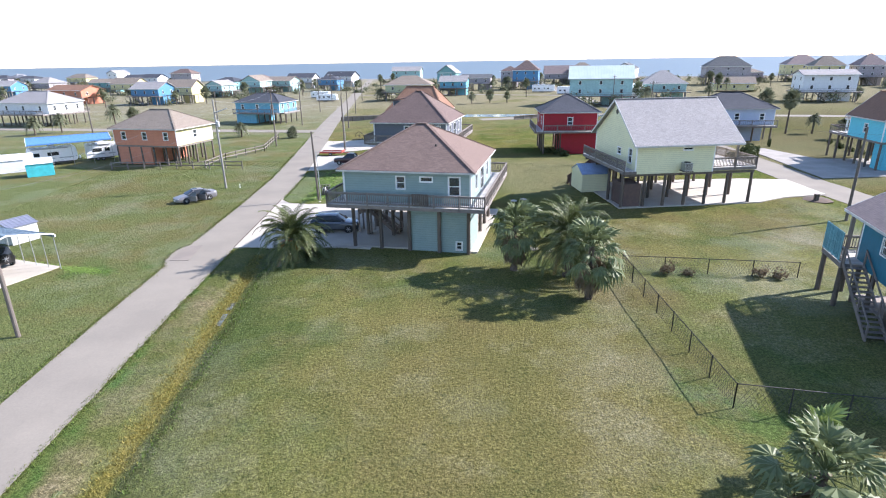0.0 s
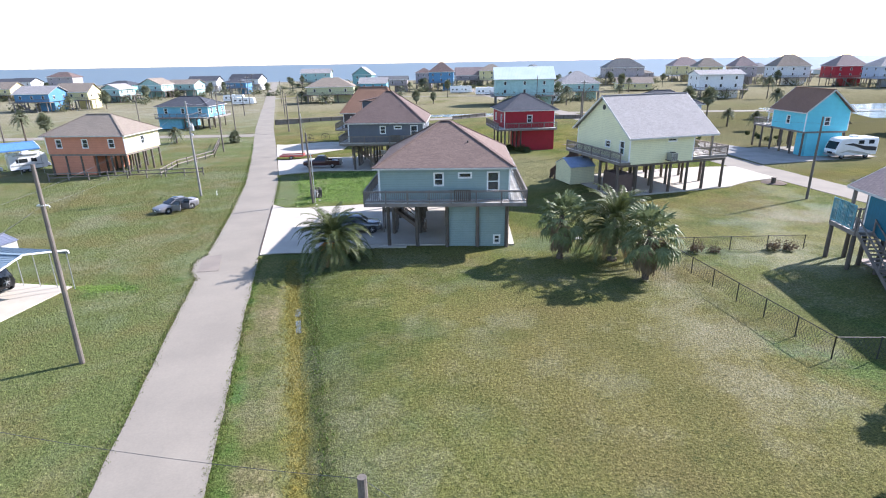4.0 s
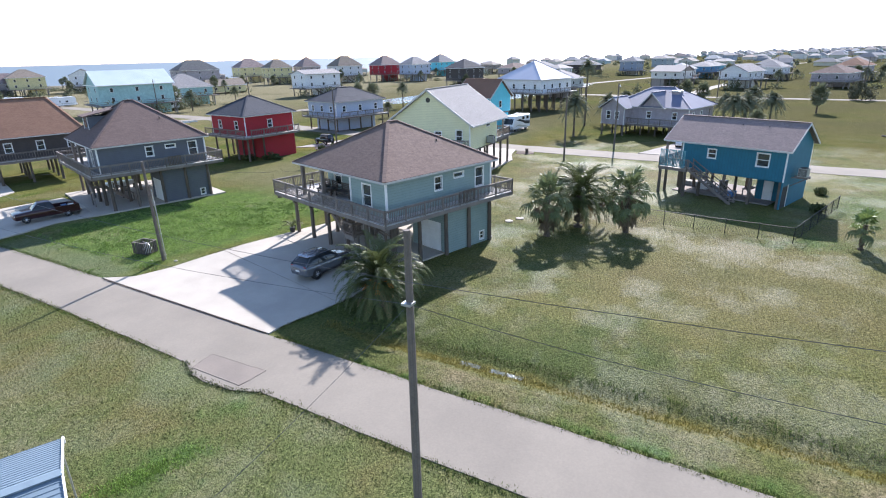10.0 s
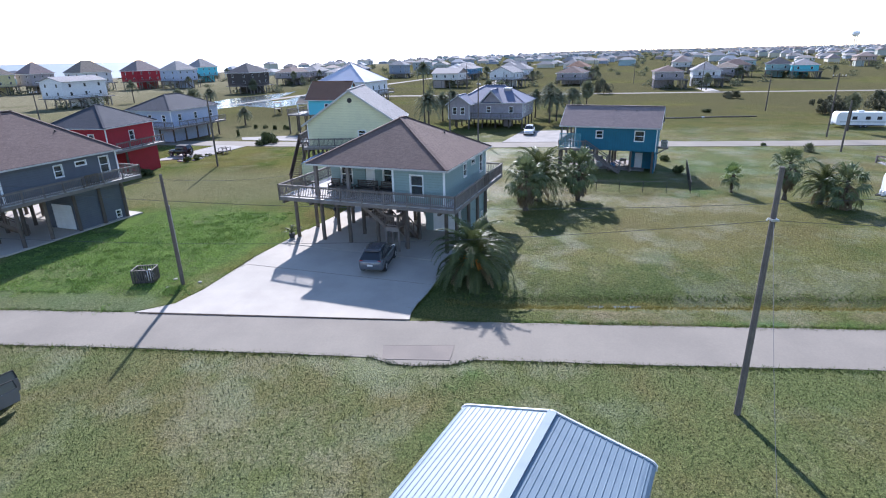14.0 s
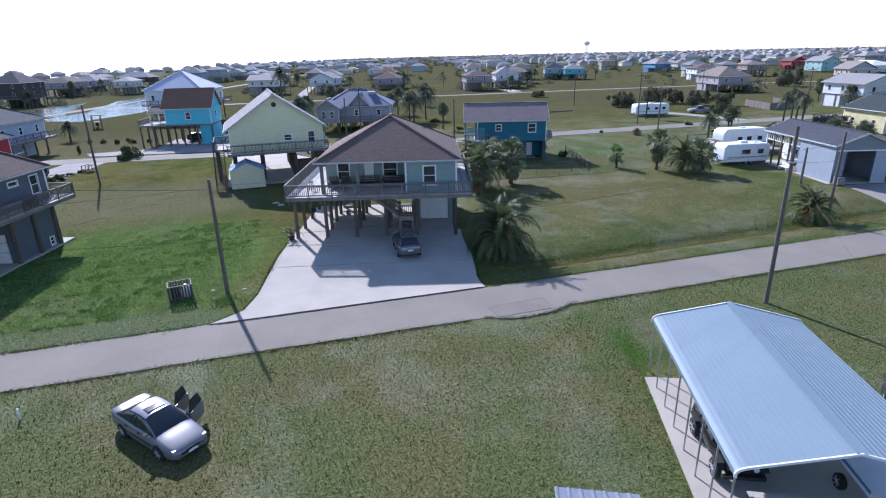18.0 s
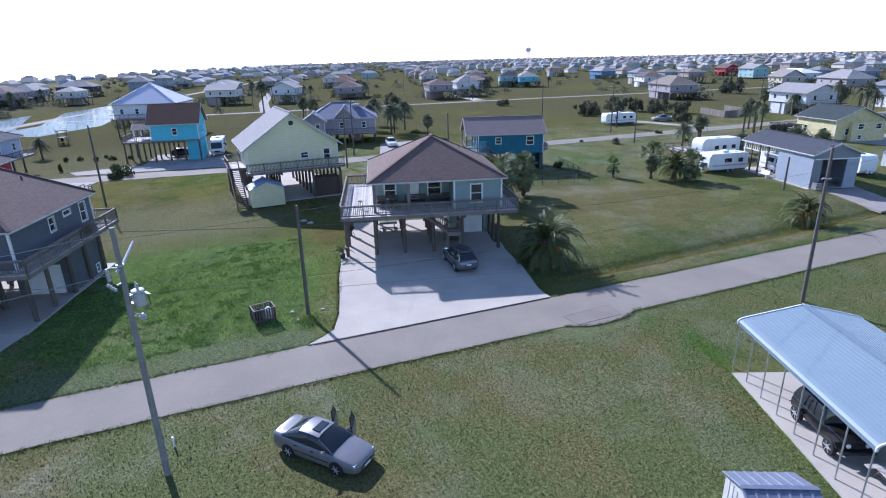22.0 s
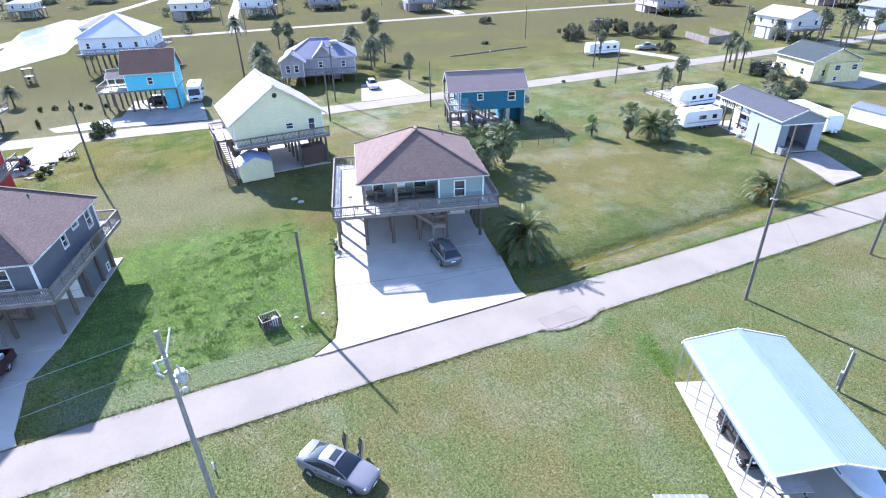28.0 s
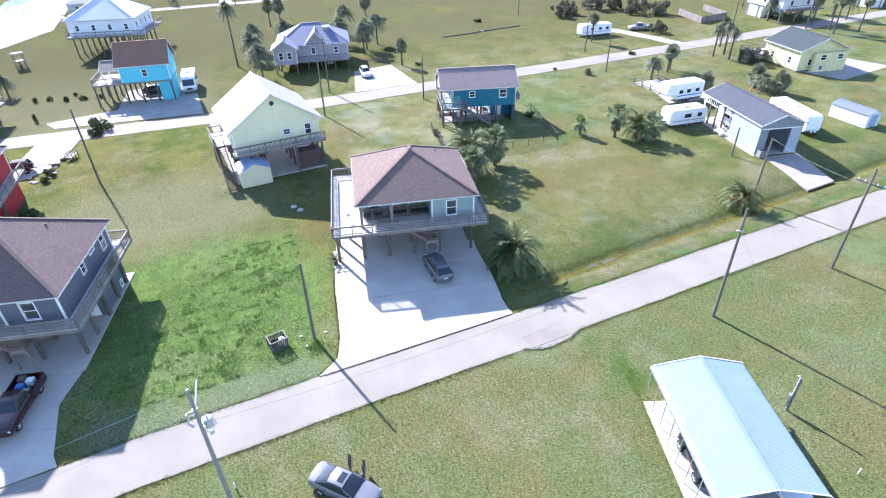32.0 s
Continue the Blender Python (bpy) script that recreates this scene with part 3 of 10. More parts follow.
def tube(bm, pts, radii, n=8, cap=True):
    rings = []
    for i, p in enumerate(pts):
        p = Vector(p)
        d = Vector(pts[min(i + 1, len(pts) - 1)]) - Vector(pts[max(i - 1, 0)])
        q = d.to_track_quat("Z", "Y")
        r = radii[i] if isinstance(radii, (list, tuple)) else radii
        rings.append([bm.verts.new(p + q @ Vector((r * math.cos(2 * math.pi * k / n), r * math.sin(2 * math.pi * k / n), 0))) for k in range(n)])
    for a, b in zip(rings, rings[1:]):
        for k in range(n):
            bm.faces.new((a[k], a[(k + 1) % n], b[(k + 1) % n], b[k]))
    if cap:
        bm.faces.new(rings[0][::-1]), bm.faces.new(rings[-1])
    return bm


def loft(bm, rings, caps=True):
    rs = [[bm.verts.new(p) for p in r] for r in rings]
    n = len(rs[0])
    for a, b in zip(rs, rs[1:]):
        for k in range(n):
            bm.faces.new((a[k], a[(k + 1) % n], b[(k + 1) % n], b[k]))
    if caps:
        bm.faces.new(rs[0][::-1]), bm.faces.new(rs[-1])
    return bm


def prism(bm, outline, y0, y1):
    """An (x, z) outline drawn out along y."""
    return loft(bm, [[(x, y0, z) for x, z in outline], [(x, y1, z) for x, z in outline]])


def plate(bm, outline, z0, z1):
    """An (x, y) outline with thickness."""
    return loft(bm, [[(x, y, z0) for x, y in outline], [(x, y, z1) for x, y in outline]])


# ---- ground, water, roads ----
SHORE, NORMAL = Vector((-33, 545)), Vector((0.292, 0.956))


def smooth(a, b, v):
    t = min(1.0, max(0.0, (v - a) / (b - a)))
    return t * t * (3 - 2 * t)


def ground_z(x, y):
    z = 0.30 * smooth(-12.6, -5.0, x)
    z -= (0.14 + 0.30 * math.exp(-((x + 12.3) / 0.7) ** 2)) * smooth(46, 42, y) * smooth(-60, -40, y) * smooth(-14.6, -13.2, x) * smooth(-9.0, -11.4, x)
    z += 0.42 * smooth(19.5, 22.5, x) * smooth(51.5, 54.0, y) * smooth(72, 67.5, y) * smooth(50, 40, x)
    d = (Vector((x, y)) - SHORE).dot(NORMAL)
    z -= 3.0 * smooth(-25, 60, d)
    if -60 < x < 90 and -60 < y < 130:
        z += 0.05 * noise.noise(Vector((x * 0.3, y * 0.3, 0))) * smooth(-13, -11, x)
    return z


def axis_steps(lo, hi, fine, far):
    v, out, s = lo, [], fine
    while v < hi:
        out.append(v)
        v += fine
    s, v = fine, hi
    while v < far:
        out.append(v)
        s *= 1.16
        v += s
    s, v = fine, lo
    while v > -far:
        s *= 1.16
        v -= s
        out.append(v)
    return sorted(set(out + [-12.3, -15.5, -20.0]))


def build_ground():
    xs, ys = axis_steps(-34, 40, 0.8, 4300), axis_steps(-20, 75, 1.6, 4300)
    verts = [(x, y, ground_z(x, y)) for y in ys for x in xs]
    n = len(xs)
    faces = [(j * n + i, j * n + i + 1, (j + 1) * n + i + 1, (j + 1) * n + i) for j in range(len(ys) - 1) for i in range(n - 1)]
    me = bpy.data.meshes.new("ground")
    me.from_pydata(verts, [], faces)
    me.materials.append(M_LAWN)
    me.shade_smooth()
    tagged(new("ground", me), "mown coastal lawn with green and straw-coloured patches", "ground", kind="structure")


build_ground()
tx, ty = NORMAL.y, -NORMAL.x
bm = bmesh.new()
vs = [bm.verts.new((SHORE.x + tx * a + NORMAL.x * b, SHORE.y + ty * a + NORMAL.y * b, -0.8)) for a, b in ((-6000, -10), (6000, -10), (6000, 4600), (-6000, 4600))]
bm.faces.new(vs)
tagged(part("water", bm, M_SEA), "calm grey-blue sea reaching the horizon", "sea", kind="structure")


def strip(name, line, half, z, material_, label, category, jitter=0.0, step=2.0, seed=3):
    """A road laid along a line of points, with slightly uneven edges."""
    rnd = random.Random(seed)
    pts = []
    for (x0, y0), (x1, y1) in zip(line, line[1:]):
        k = max(1, int(math.hypot(x1 - x0, y1 - y0) / step))
        pts += [(x0 + (x1 - x0) * i / k, y0 + (y1 - y0) * i / k) for i in range(k)]
    pts.append(line[-1])
    bm = bmesh.new()
    rows = []
    for i, (x, y) in enumerate(pts):
        a, b = pts[max(i - 1, 0)], pts[min(i + 1, len(pts) - 1)]
        d = Vector((b[0] - a[0], b[1] - a[1])).normalized()
        nx, ny = d.y, -d.x
        l, r = half + rnd.uniform(-jitter, jitter), half + rnd.uniform(-jitter, jitter)
        zz = z + max(ground_z(x - nx * half, y - ny * half), ground_z(x + nx * half, y + ny * half), ground_z(x, y))
        rows.append([bm.verts.new((x - nx * l, y - ny * l, zz - 0.12)), bm.verts.new((x - nx * l, y - ny * l, zz)), bm.verts.new((x, y, zz + 0.02)), bm.verts.new((x + nx * r, y + ny * r, zz)), bm.verts.new((x + nx * r, y + ny * r, zz - 0.12))])
    for p, q in zip(rows, rows[1:]):
        for k in range(4):
            bm.faces.new((p[k], p[k + 1], q[k + 1], q[k]))
    return tagged(part(name, bm, material_), label, category, kind="structure")


strip("road", [(-33, -400), (-20.9, -60), (-18.5, 11), (-18.1, 24), (-17.92, 34), (-17.5, 48), (-16.7, 65), (-16.35, 80), (-16.9, 105), (-18.5, 150), (-20.8, 300), (-23, 520)], 2.18, 0.03, M_ROAD, "pale worn two-lane beach road", "road", 0.05, 1.2)
strip("road", [(38, -400), (46.5, -44), (48.2, 3), (49.8, 40), (51.2, 62), (56, 96), (66, 150), (75, 240), (110, 470)], 2.6, 0.03, M_ROAD, "pale side road between the plots", "road", 0.12, 2.0)

# ---- houses ----


def wall(parent, name, p0, p1, z0, z1, material_, openings=(), thick=0.14, label=""):
    """A wall from p0 to p1 in plan, inside to the left; openings (u0, z0, u1, z1) go through it."""
    p0, p1 = Vector((*p0, 0)), Vector((*p1, 0))
    length = (p1 - p0).length
    u = (p1 - p0) / length
    m = Matrix.Translation(p0) @ Matrix((u, Vector((-u.y, u.x, 0)), Vector((0, 0, 1)))).transposed().to_4x4()
    cuts = sorted({0.0, length, *(o[0] for o in openings), *(o[2] for o in openings)})
    bm = bmesh.new()
    for a, b in zip(cuts, cuts[1:]):
        z, mid = z0, (a + b) / 2
        for o in sorted((o for o in openings if o[0] < mid < o[2]), key=lambda o: o[1]):
            if o[1] > z:
                box(bm, a, 0, z, b, thick, o[1], m)
            z = o[3]
        if z < z1:
            box(bm, a, 0, z, b, thick, z1, m)
    bmesh.ops.remove_doubles(bm, verts=bm.verts, dist=0.0005)
    return part(name, bm, material_, parent, label), m


def window(parent, m, o, trim=M_TRIM, kind="double"):
    """White-cased window in the opening o of a wall whose frame is m."""
    u0, z0, u1, z1 = o
    w = 0.085
    bm = boxes((u0 - w, -0.035, z0 - w, u0, 0.05, z1 + w, m), (u1, -0.035, z0 - w, u1 + w, 0.05, z1 + w, m),
               (u0, -0.035, z1, u1, 0.05, z1 + w, m), (u0, -0.045, z0 - w, u1, 0.05, z0, m))
    fr = part("window", bm, trim, parent, "white-cased window")
    part("pane", boxes((u0 + 0.03, 0.06, z0 + 0.03, u1 - 0.03, 0.075, z1 - 0.03, m)), M_GLASS, fr)
    bm = bmesh.new()
    for a in ((u0, z0, u0 + 0.045, z1), (u1 - 0.045, z0, u1, z1), (u0, z0, u1, z0 + 0.045), (u0, z1 - 0.045, u1, z1)):
        box(bm, a[0], 0.045, a[1], a[2], 0.09, a[3], m)
    if kind == "double":
        box(bm, u0, 0.04, (z0 + z1) / 2 - 0.03, u1, 0.085, (z0 + z1) / 2 + 0.03, m)
    part("sash", bm, trim, fr)
    return fr


def house_walls(parent, rect, z0, z1, material_, spec, name="wall", trim=True, east=None):
    """Four walls round rect; spec: side -> list of openings from that wall's first corner, seen from inside on the left."""
    x0, y0, x1, y1 = rect
    for side, p0, p1 in (("S", (x0, y0), (x1, y0)), ("E", (x1, y0 + 0.14), (x1, y1 - 0.14)), ("N", (x1, y1), (x0, y1)), ("W", (x0, y1 - 0.14), (x0, y0 + 0.14))):
        ops = spec.get(side, ())
        if ops is None:
            continue
        _, m = wall(parent, name, p0, p1, z0, z1, east if east and side == "E" else material_, [o[:4] for o in ops])
        for o in ops:
            if len(o) > 4 and o[4] == "door":
                panel_door(parent, m, o)
            elif len(o) <= 4 or o[4] != "open":
                window(parent, m, o[:4], kind="single" if o[3] - o[1] < 0.6 else "double")
    if trim:
        t = 0.055
        for cx, cy in ((x0, y0), (x1, y0), (x1, y1), (x0, y1)):
            sx, sy = (-1 if cx == x0 else 1), (-1 if cy == y0 else 1)
            bm = boxes((min(cx, cx + sx * 0.02) - (0.1 if sx > 0 else 0), min(cy, cy + sy * 0.02) - (0.1 if sy > 0 else 0), z0,
                        max(cx, cx + sx * 0.02) + (0.1 if sx < 0 else 0), max(cy, cy + sy * 0.02) + (0.1 if sy < 0 else 0), z1))
            part("corner_trim", bm, M_TRIM, parent)


def panel_door(parent, m, o):
    d = part("door", boxes((o[0] + 0.04, 0.03, o[1], o[2] - 0.04, 0.08, o[3] - 0.04, m)), M_TRIM, parent, "white panelled door")
    part("knob", boxes((o[2] - 0.16, -0.02, o[1] + 1.0, o[2] - 0.1, 0.03, o[1] + 1.06, m)), M_STEEL, d)


def hip_roof(parent, rect, ze, za, ridge, material_, along="x", thick=0.16, vents=True):
    """A hip roof over rect (eaves) from ze to za; ridge: half its length."""
    x0, y0, x1, y1 = rect
    cx, cy = (x0 + x1) / 2, (y0 + y1) / 2
    rx, ry = (ridge, 0) if along == "x" else (0, ridge)
    bm = bmesh.new()
    lo = [bm.verts.new((x, y, ze - thick)) for x, y in ((x0, y0), (x1, y0), (x1, y1), (x0, y1))]
    hi = [bm.verts.new((x, y, ze)) for x, y in ((x0, y0), (x1, y0), (x1, y1), (x0, y1))]
    a, b = bm.verts.new((cx - rx, cy - ry, za)), bm.verts.new((cx + rx, cy + ry, za))
    bm.faces.new(lo[::-1])
    for i in range(4):
        bm.faces.new((lo[i], lo[(i + 1) % 4], hi[(i + 1) % 4], hi[i]))
    if along == "x":
        for f in ((hi[0], hi[1], b, a), (hi[1], hi[2], b), (hi[2], hi[3], a, b), (hi[3], hi[0], a)):
            bm.faces.new(f)
    else:
        for f in ((hi[0], hi[1], a), (hi[1], hi[2], b, a), (hi[2], hi[3], b), (hi[3], hi[0], a, b)):
            bm.faces.new(f)
    roof = part("roof", bm, material_, parent)
    ends = ((a_, b_) for a_, b_ in ((0, 0), (1, 1), (2, 1), (3, 0))) if along == "x" else ((a_, b_) for a_, b_ in ((0, 0), (1, 0), (2, 1), (3, 1)))
    corners = ((x0, y0), (x1, y0), (x1, y1), (x0, y1))
    tips = ((cx - rx, cy - ry), (cx + rx, cy + ry))
    for i, k in ends:
        part("hip_cap", beam(bmesh.new(), (*corners[i], ze + 0.02), (*tips[k], za + 0.02), 0.28, 0.05), material_, roof)
    if ridge > 0.1:
        part("ridge_cap", beam(bmesh.new(), (*tips[0], za + 0.03), (*tips[1], za + 0.03), 0.32, 0.07), material_, roof)
    fascia(parent, rect, ze, thick)
    return roof


def fascia(parent, rect, ze, thick):
    x0, y0, x1, y1 = rect
    t = 0.03
    for b in ((x0 - t, y0 - t, x1 + t, y0 - 0.002), (x0 - t, y1 + 0.002, x1 + t, y1 + t), (x0 - t, y0, x0 - 0.002, y1), (x1 + 0.002, y0, x1 + t, y1)):
        part("fascia", boxes((b[0], b[1], ze - thick, b[2], b[3], ze - 0.03)), M_FASCIA, parent)


def gable_roof(parent, rect, ze, za, material_, along="x", thick=0.16, trim=M_FASCIA):
    """A gable roof with its ridge along x or y, and barge boards."""
    x0, y0, x1, y1 = rect
    if along == "x":
        a, b, u0, u1 = y0, y1, x0, x1
        pt = lambda u, v, z: (u, v, z)
    else:
        a, b, u0, u1 = x0, x1, y0, y1
        pt = lambda u, v, z: (v, u, z)
    c = (a + b) / 2
    roof = None
    for e in (a, b):
        bm = bmesh.new()
        ring = lambda u: [pt(u, e, ze), pt(u, c, za), pt(u, c, za - thick), pt(u, e, ze - thick)]
        loft(bm, [ring(u0), ring(u1)])
        roof = part("roof", bm, material_, parent)
        part("fascia", beam(bmesh.new(), pt(u0, e, ze - thick / 2 - 0.01), pt(u1, e, ze - thick / 2 - 0.01), 0.05, thick), trim, parent)
        for u in (u0, u1):
            part("barge_board", beam(bmesh.new(), pt(u, e, ze - thick / 2 - 0.02), pt(u, c, za - thick / 2 - 0.02), 0.05, thick + 0.03), trim, parent)
    part("ridge_cap", beam(bmesh.new(), pt(u0, c, za + 0.02), pt(u1, c, za + 0.02), 0.3, 0.06), material_, parent)
    return roof


def gable_end(parent, p0, p1, z0, za, material_, thick=0.12):
    """The triangle of wall above the eaves between p0 and p1."""
    p0, p1 = Vector((*p0, 0)), Vector((*p1, 0))
    u = (p1 - p0).normalized()
    n = Vector((-u.y, u.x, 0)) * thick
    mid = (p0 + p1) / 2
    tri = [p0 + Vector((0, 0, z0)), p1 + Vector((0, 0, z0)), mid + Vector((0, 0, za))]
    part("gable_wall", loft(bmesh.new(), [tri, [p + n for p in tri]]), material_, parent)


PILE = mesh_of("piling", tube(bmesh.new(), [(0, 0, 0), (0, 0, 0.5), (0, 0, 1)], [0.17, 0.16, 0.15], 10), M_PILING)


def pilings(parent, pts, z0, z1, r=1.0):
    for x, y in pts:
        share("piling", PILE, parent, pose(x, y, z0 - 0.3, 0, 0, (x * 37 + y * 53) % 360) @ Matrix.Diagonal((r, r, z1 - z0 + 0.3, 1)))


def deck(parent, rect, z, along="x", material_=M_DECK, joist=0.28):
    """A deck of boards on a rim of joists."""
    x0, y0, x1, y1 = rect
    bm, w = bmesh.new(), 0.14
    if along == "x":
        k = max(1, int((y1 - y0) / w))
        for i in range(k):
            box(bm, x0, y0 + i * w + 0.006, z - 0.04, x1, y0 + (i + 1) * w - 0.006, z)
    else:
        k = max(1, int((x1 - x0) / w))
        for i in range(k):
            box(bm, x0 + i * w + 0.006, y0, z - 0.04, x0 + (i + 1) * w - 0.006, y1, z)
    d = part("decking", bm, material_, parent, "weathered grey deck boards", kind="stuff")
    for b in ((x0, y0, x1, y0 + 0.05), (x0, y1 - 0.05, x1, y1), (x0, y0 + 0.05, x0 + 0.05, y1 - 0.05), (x1 - 0.05, y0 + 0.05, x1, y1 - 0.05)):
        part("rim_joist", boxes((b[0], b[1], z - 0.045 - joist, b[2], b[3], z - 0.045)), M_RAIL, parent)
    return d


def railing(parent, line, z, h=1.0, balusters=True, gap=0.16, every=2.0, material_=M_RAIL):
    """Posts, rails and balusters along a line in plan."""
    for (x0, y0), (x1, y1) in zip(line, line[1:]):
        length = math.hypot(x1 - x0, y1 - y0)
        k = max(1, round(length / every))
        rail = part("top_rail", beam(bmesh.new(), (x0, y0, z + h), (x1, y1, z + h), 0.13, 0.045), material_, parent)
        part("bottom_rail", beam(bmesh.new(), (x0, y0, z + 0.12), (x1, y1, z + 0.12), 0.045, 0.09), material_, rail)
        part("mid_rail", beam(bmesh.new(), (x0, y0, z + h - 0.1), (x1, y1, z + h - 0.1), 0.045, 0.09), material_, rail)
        for i in range(k + 1):
            x, y = x0 + (x1 - x0) * i / k, y0 + (y1 - y0) * i / k
            part("rail_post", boxes((x - 0.05, y - 0.05, z - 0.25, x + 0.05, y + 0.05, z + h + 0.06)), material_, parent)
        if balusters:
            bm = bmesh.new()
            n = int(length / gap)
            for i in range(1, n):
                x, y = x0 + (x1 - x0) * i / n, y0 + (y1 - y0) * i / n
                box(bm, x - 0.02, y - 0.02, z + 0.12, x + 0.02, y + 0.02, z + h - 0.05)
            part("balustrade", bm, material_, rail, kind="stuff")


def stairs(parent, a, b, width, n=None, material_=M_RAIL, rails=True):
    """A straight timber flight from a (bottom) to b (top)."""
    a, b = Vector(a), Vector(b)
    n = n or max(3, round((b.z - a.z) / 0.19))
    d = b - a
    flat = Vector((d.x, d.y, 0)).normalized()
    side = Vector((-flat.y, flat.x, 0))
    for s in (-1, 1):
        part("stringer", beam(bmesh.new(), a + side * s * width / 2, b + side * s * width / 2, 0.05, 0.28), material_, parent)
        if rails:
            o = side * s * width / 2 + Vector((0, 0, 0.95))
            part("hand_rail", beam(bmesh.new(), a + o, b + o, 0.06, 0.1), material_, parent)
            for t in (0.02, 0.35, 0.68, 0.98):
                p = a + d * t + side * s * width / 2
                part("stair_post", beam(bmesh.new(), p, p + Vector((0, 0, 1.0)), 0.09), material_, parent)
    for i in range(1, n):
        p = a + d * i / n
        part("tread", beam(bmesh.new(), p - side * width / 2, p + side * width / 2, 0.27, 0.04), material_, parent)


def slab(name, outline, z0, z1, material_, label, category="slab"):
    return tagged(part(name, plate(bmesh.new(), outline, z0, z1), material_), label, category, kind="structure")


def air_conditioner(parent, m):
    ac = part("condenser", boxes((-0.4, -0.4, 0.05, 0.4, 0.4, 0.85, m)), M_STEEL, parent, "grey outdoor air-conditioning condenser")
    part("fan_grille", tube(bmesh.new(), [m @ Vector((0, 0, 0.851)), m @ Vector((0, 0, 0.9))], 0.33, 14), M_DARK, ac)
    part("shelf", boxes((-0.5, -0.5, -0.05, 0.5, 0.5, 0.05, m)), M_RAIL, parent)
    part("louvre", boxes(*[(-0.41, -0.36, 0.12 + 0.1 * i, -0.4, 0.36, 0.17 + 0.1 * i, m) for i in range(7)]), M_DARK, ac)


def main_house(name, m, siding, shingle, label, floor=4.5, dormer=False, furnished=True, apex=10.4):
    """The square hip-roofed stilt house with a porch and a deck all round."""
    h = thing(name, m, label, "house")
    a, b, ze, za = 5.45, 5.7, 7.25, apex
    hip_roof(h, (-5.9, -6.15, 5.9, 6.15), ze, za, 0.45, shingle, "x")
    zc = ze - 0.17
    part("house_floor", boxes((-a, -b, floor - 0.32, a, b, floor)), M_RAIL, h, "underside of joists and boards")
    part("porch_ceiling", boxes((-a, -b, zc - 0.06, a, b, zc - 0.002)), M_TRIM, h)
    # walls: the west front has a porch recess over its seaward part
    py, px = -1.35, -2.9
    q0 = floor + 0.95
    walls = (
        ((-a, -b), (a, -b), [(4.65, floor + 1.2, 5.35, floor + 2.2), (6.7, floor + 1.85, 7.7, floor + 2.2), (9.1, floor + 0.75, 10.0, floor + 2.25)]),
        ((a, -b + .14), (a, b - .14), [(2.2, floor + 0.7, 3.2, floor + 2.1), (5.0, floor + 0.02, 6.8, floor + 2.1), (8.5, floor + 0.7, 9.5, floor + 2.1)]),
        ((a, b), (px, b), [(2.0, floor + 0.7, 3.0, floor + 2.1), (5.5, floor + 0.7, 6.5, floor + 2.1)]),
        ((px, b - .14), (px, py), [(0.9, floor + 0.6, 1.9, floor + 2.1), (3.2, floor + 0.02, 4.1, floor + 2.08, "door"), (4.9, floor + 0.8, 6.1, floor + 2.1)]),
        ((px, py), (-a, py), []),
        ((-a, py - .14), (-a, -b + .14), [(1.45, floor + 0.55, 2.45, floor + 2.15)]),
    )
    for p0, p1, ops in walls:
        _, wm = wall(h, "wall", p0, p1, floor, zc - 0.06, siding, [o[:4] for o in ops])
        for o in ops:
            if len(o) > 4:
                panel_door(h, wm, o)
            else:
                window(h, wm, o, kind="single" if o[3] - o[1] < 0.6 else "double")
    for x, y in ((-a, -b), (a, -b), (a, b), (-a, py - 0.1)):
        part("corner_trim", boxes((x - 0.07, y - 0.07, floor, x + 0.07, y + 0.07, zc - 0.06)), M_TRIM, h)
    for x, y in ((-a + 0.1, b - 0.1), (-a + 0.1, 2.6), (px + 0.2, b - 0.1)):
        part("porch_post", boxes((x - 0.13, y - 0.13, floor, x + 0.13, y + 0.13, zc - 0.06)), M_RAIL, h)
    # decks
    dx0, dx1, dy0, dy1 = -6.65, 6.85, -7.0, 8.6
    deck(h, (dx0, -b, -a, b), floor, "y")
    part("porch_decking", boxes(*[(-a + i * 0.14 + 0.006, py, floor, -a + (i + 1) * 0.14 - 0.006, b, floor + 0.03) for i in range(int((px + a) / 0.14))]), M_DECK, h, kind="stuff")
    deck(h, (dx0, b, dx1, dy1), floor, "x")
    deck(h, (dx0, dy0, dx1, -b), floor, "x")
    deck(h, (a, -b, dx1, b), floor, "y")
    railing(h, [(dx0 + .05, dy1 - .05), (dx0 + .05, dy0 + .05), (0.6, dy0 + .05), (dx1 - .05, dy0 + .05), (dx1 - .05, dy1 - .05), (dx0 + .05, dy1 - .05)], floor, 1.0)
    gate = part("gate", boxes((0.85, dy0 - 0.05, floor + 0.1, 0.95, dy0 - 0.005, floor + 1.1), (2.1, dy0 - 0.05, floor + 0.1, 2.2, dy0 - 0.005, floor + 1.1), (0.95, dy0 - 0.05, floor + 1.0, 2.1, dy0 - 0.005, floor + 1.1), (0.95, dy0 - 0.05, floor + 0.1, 2.1, dy0 - 0.005, floor + 0.2)), M_PILING, h, "dark timber gate in the railing")
    for i in range(7):
        part("picket", boxes((1.0 + i * 0.16, dy0 - 0.045, floor + 0.2, 1.08 + i * 0.16, dy0 - 0.01, floor + 1.0)), M_PILING, gate)
    # pilings
    z0, zt = 0.3, floor - 0.32
    xs, ys = (-4.85, -2.4, 0.2, 2.8, 5.3), (-5.6, -2.2, 0.45, 3.1, 5.7)
    pilings(h, [(x, y) for x in xs for y in ys if not (x > 0 and y < -2)], z0, zt)
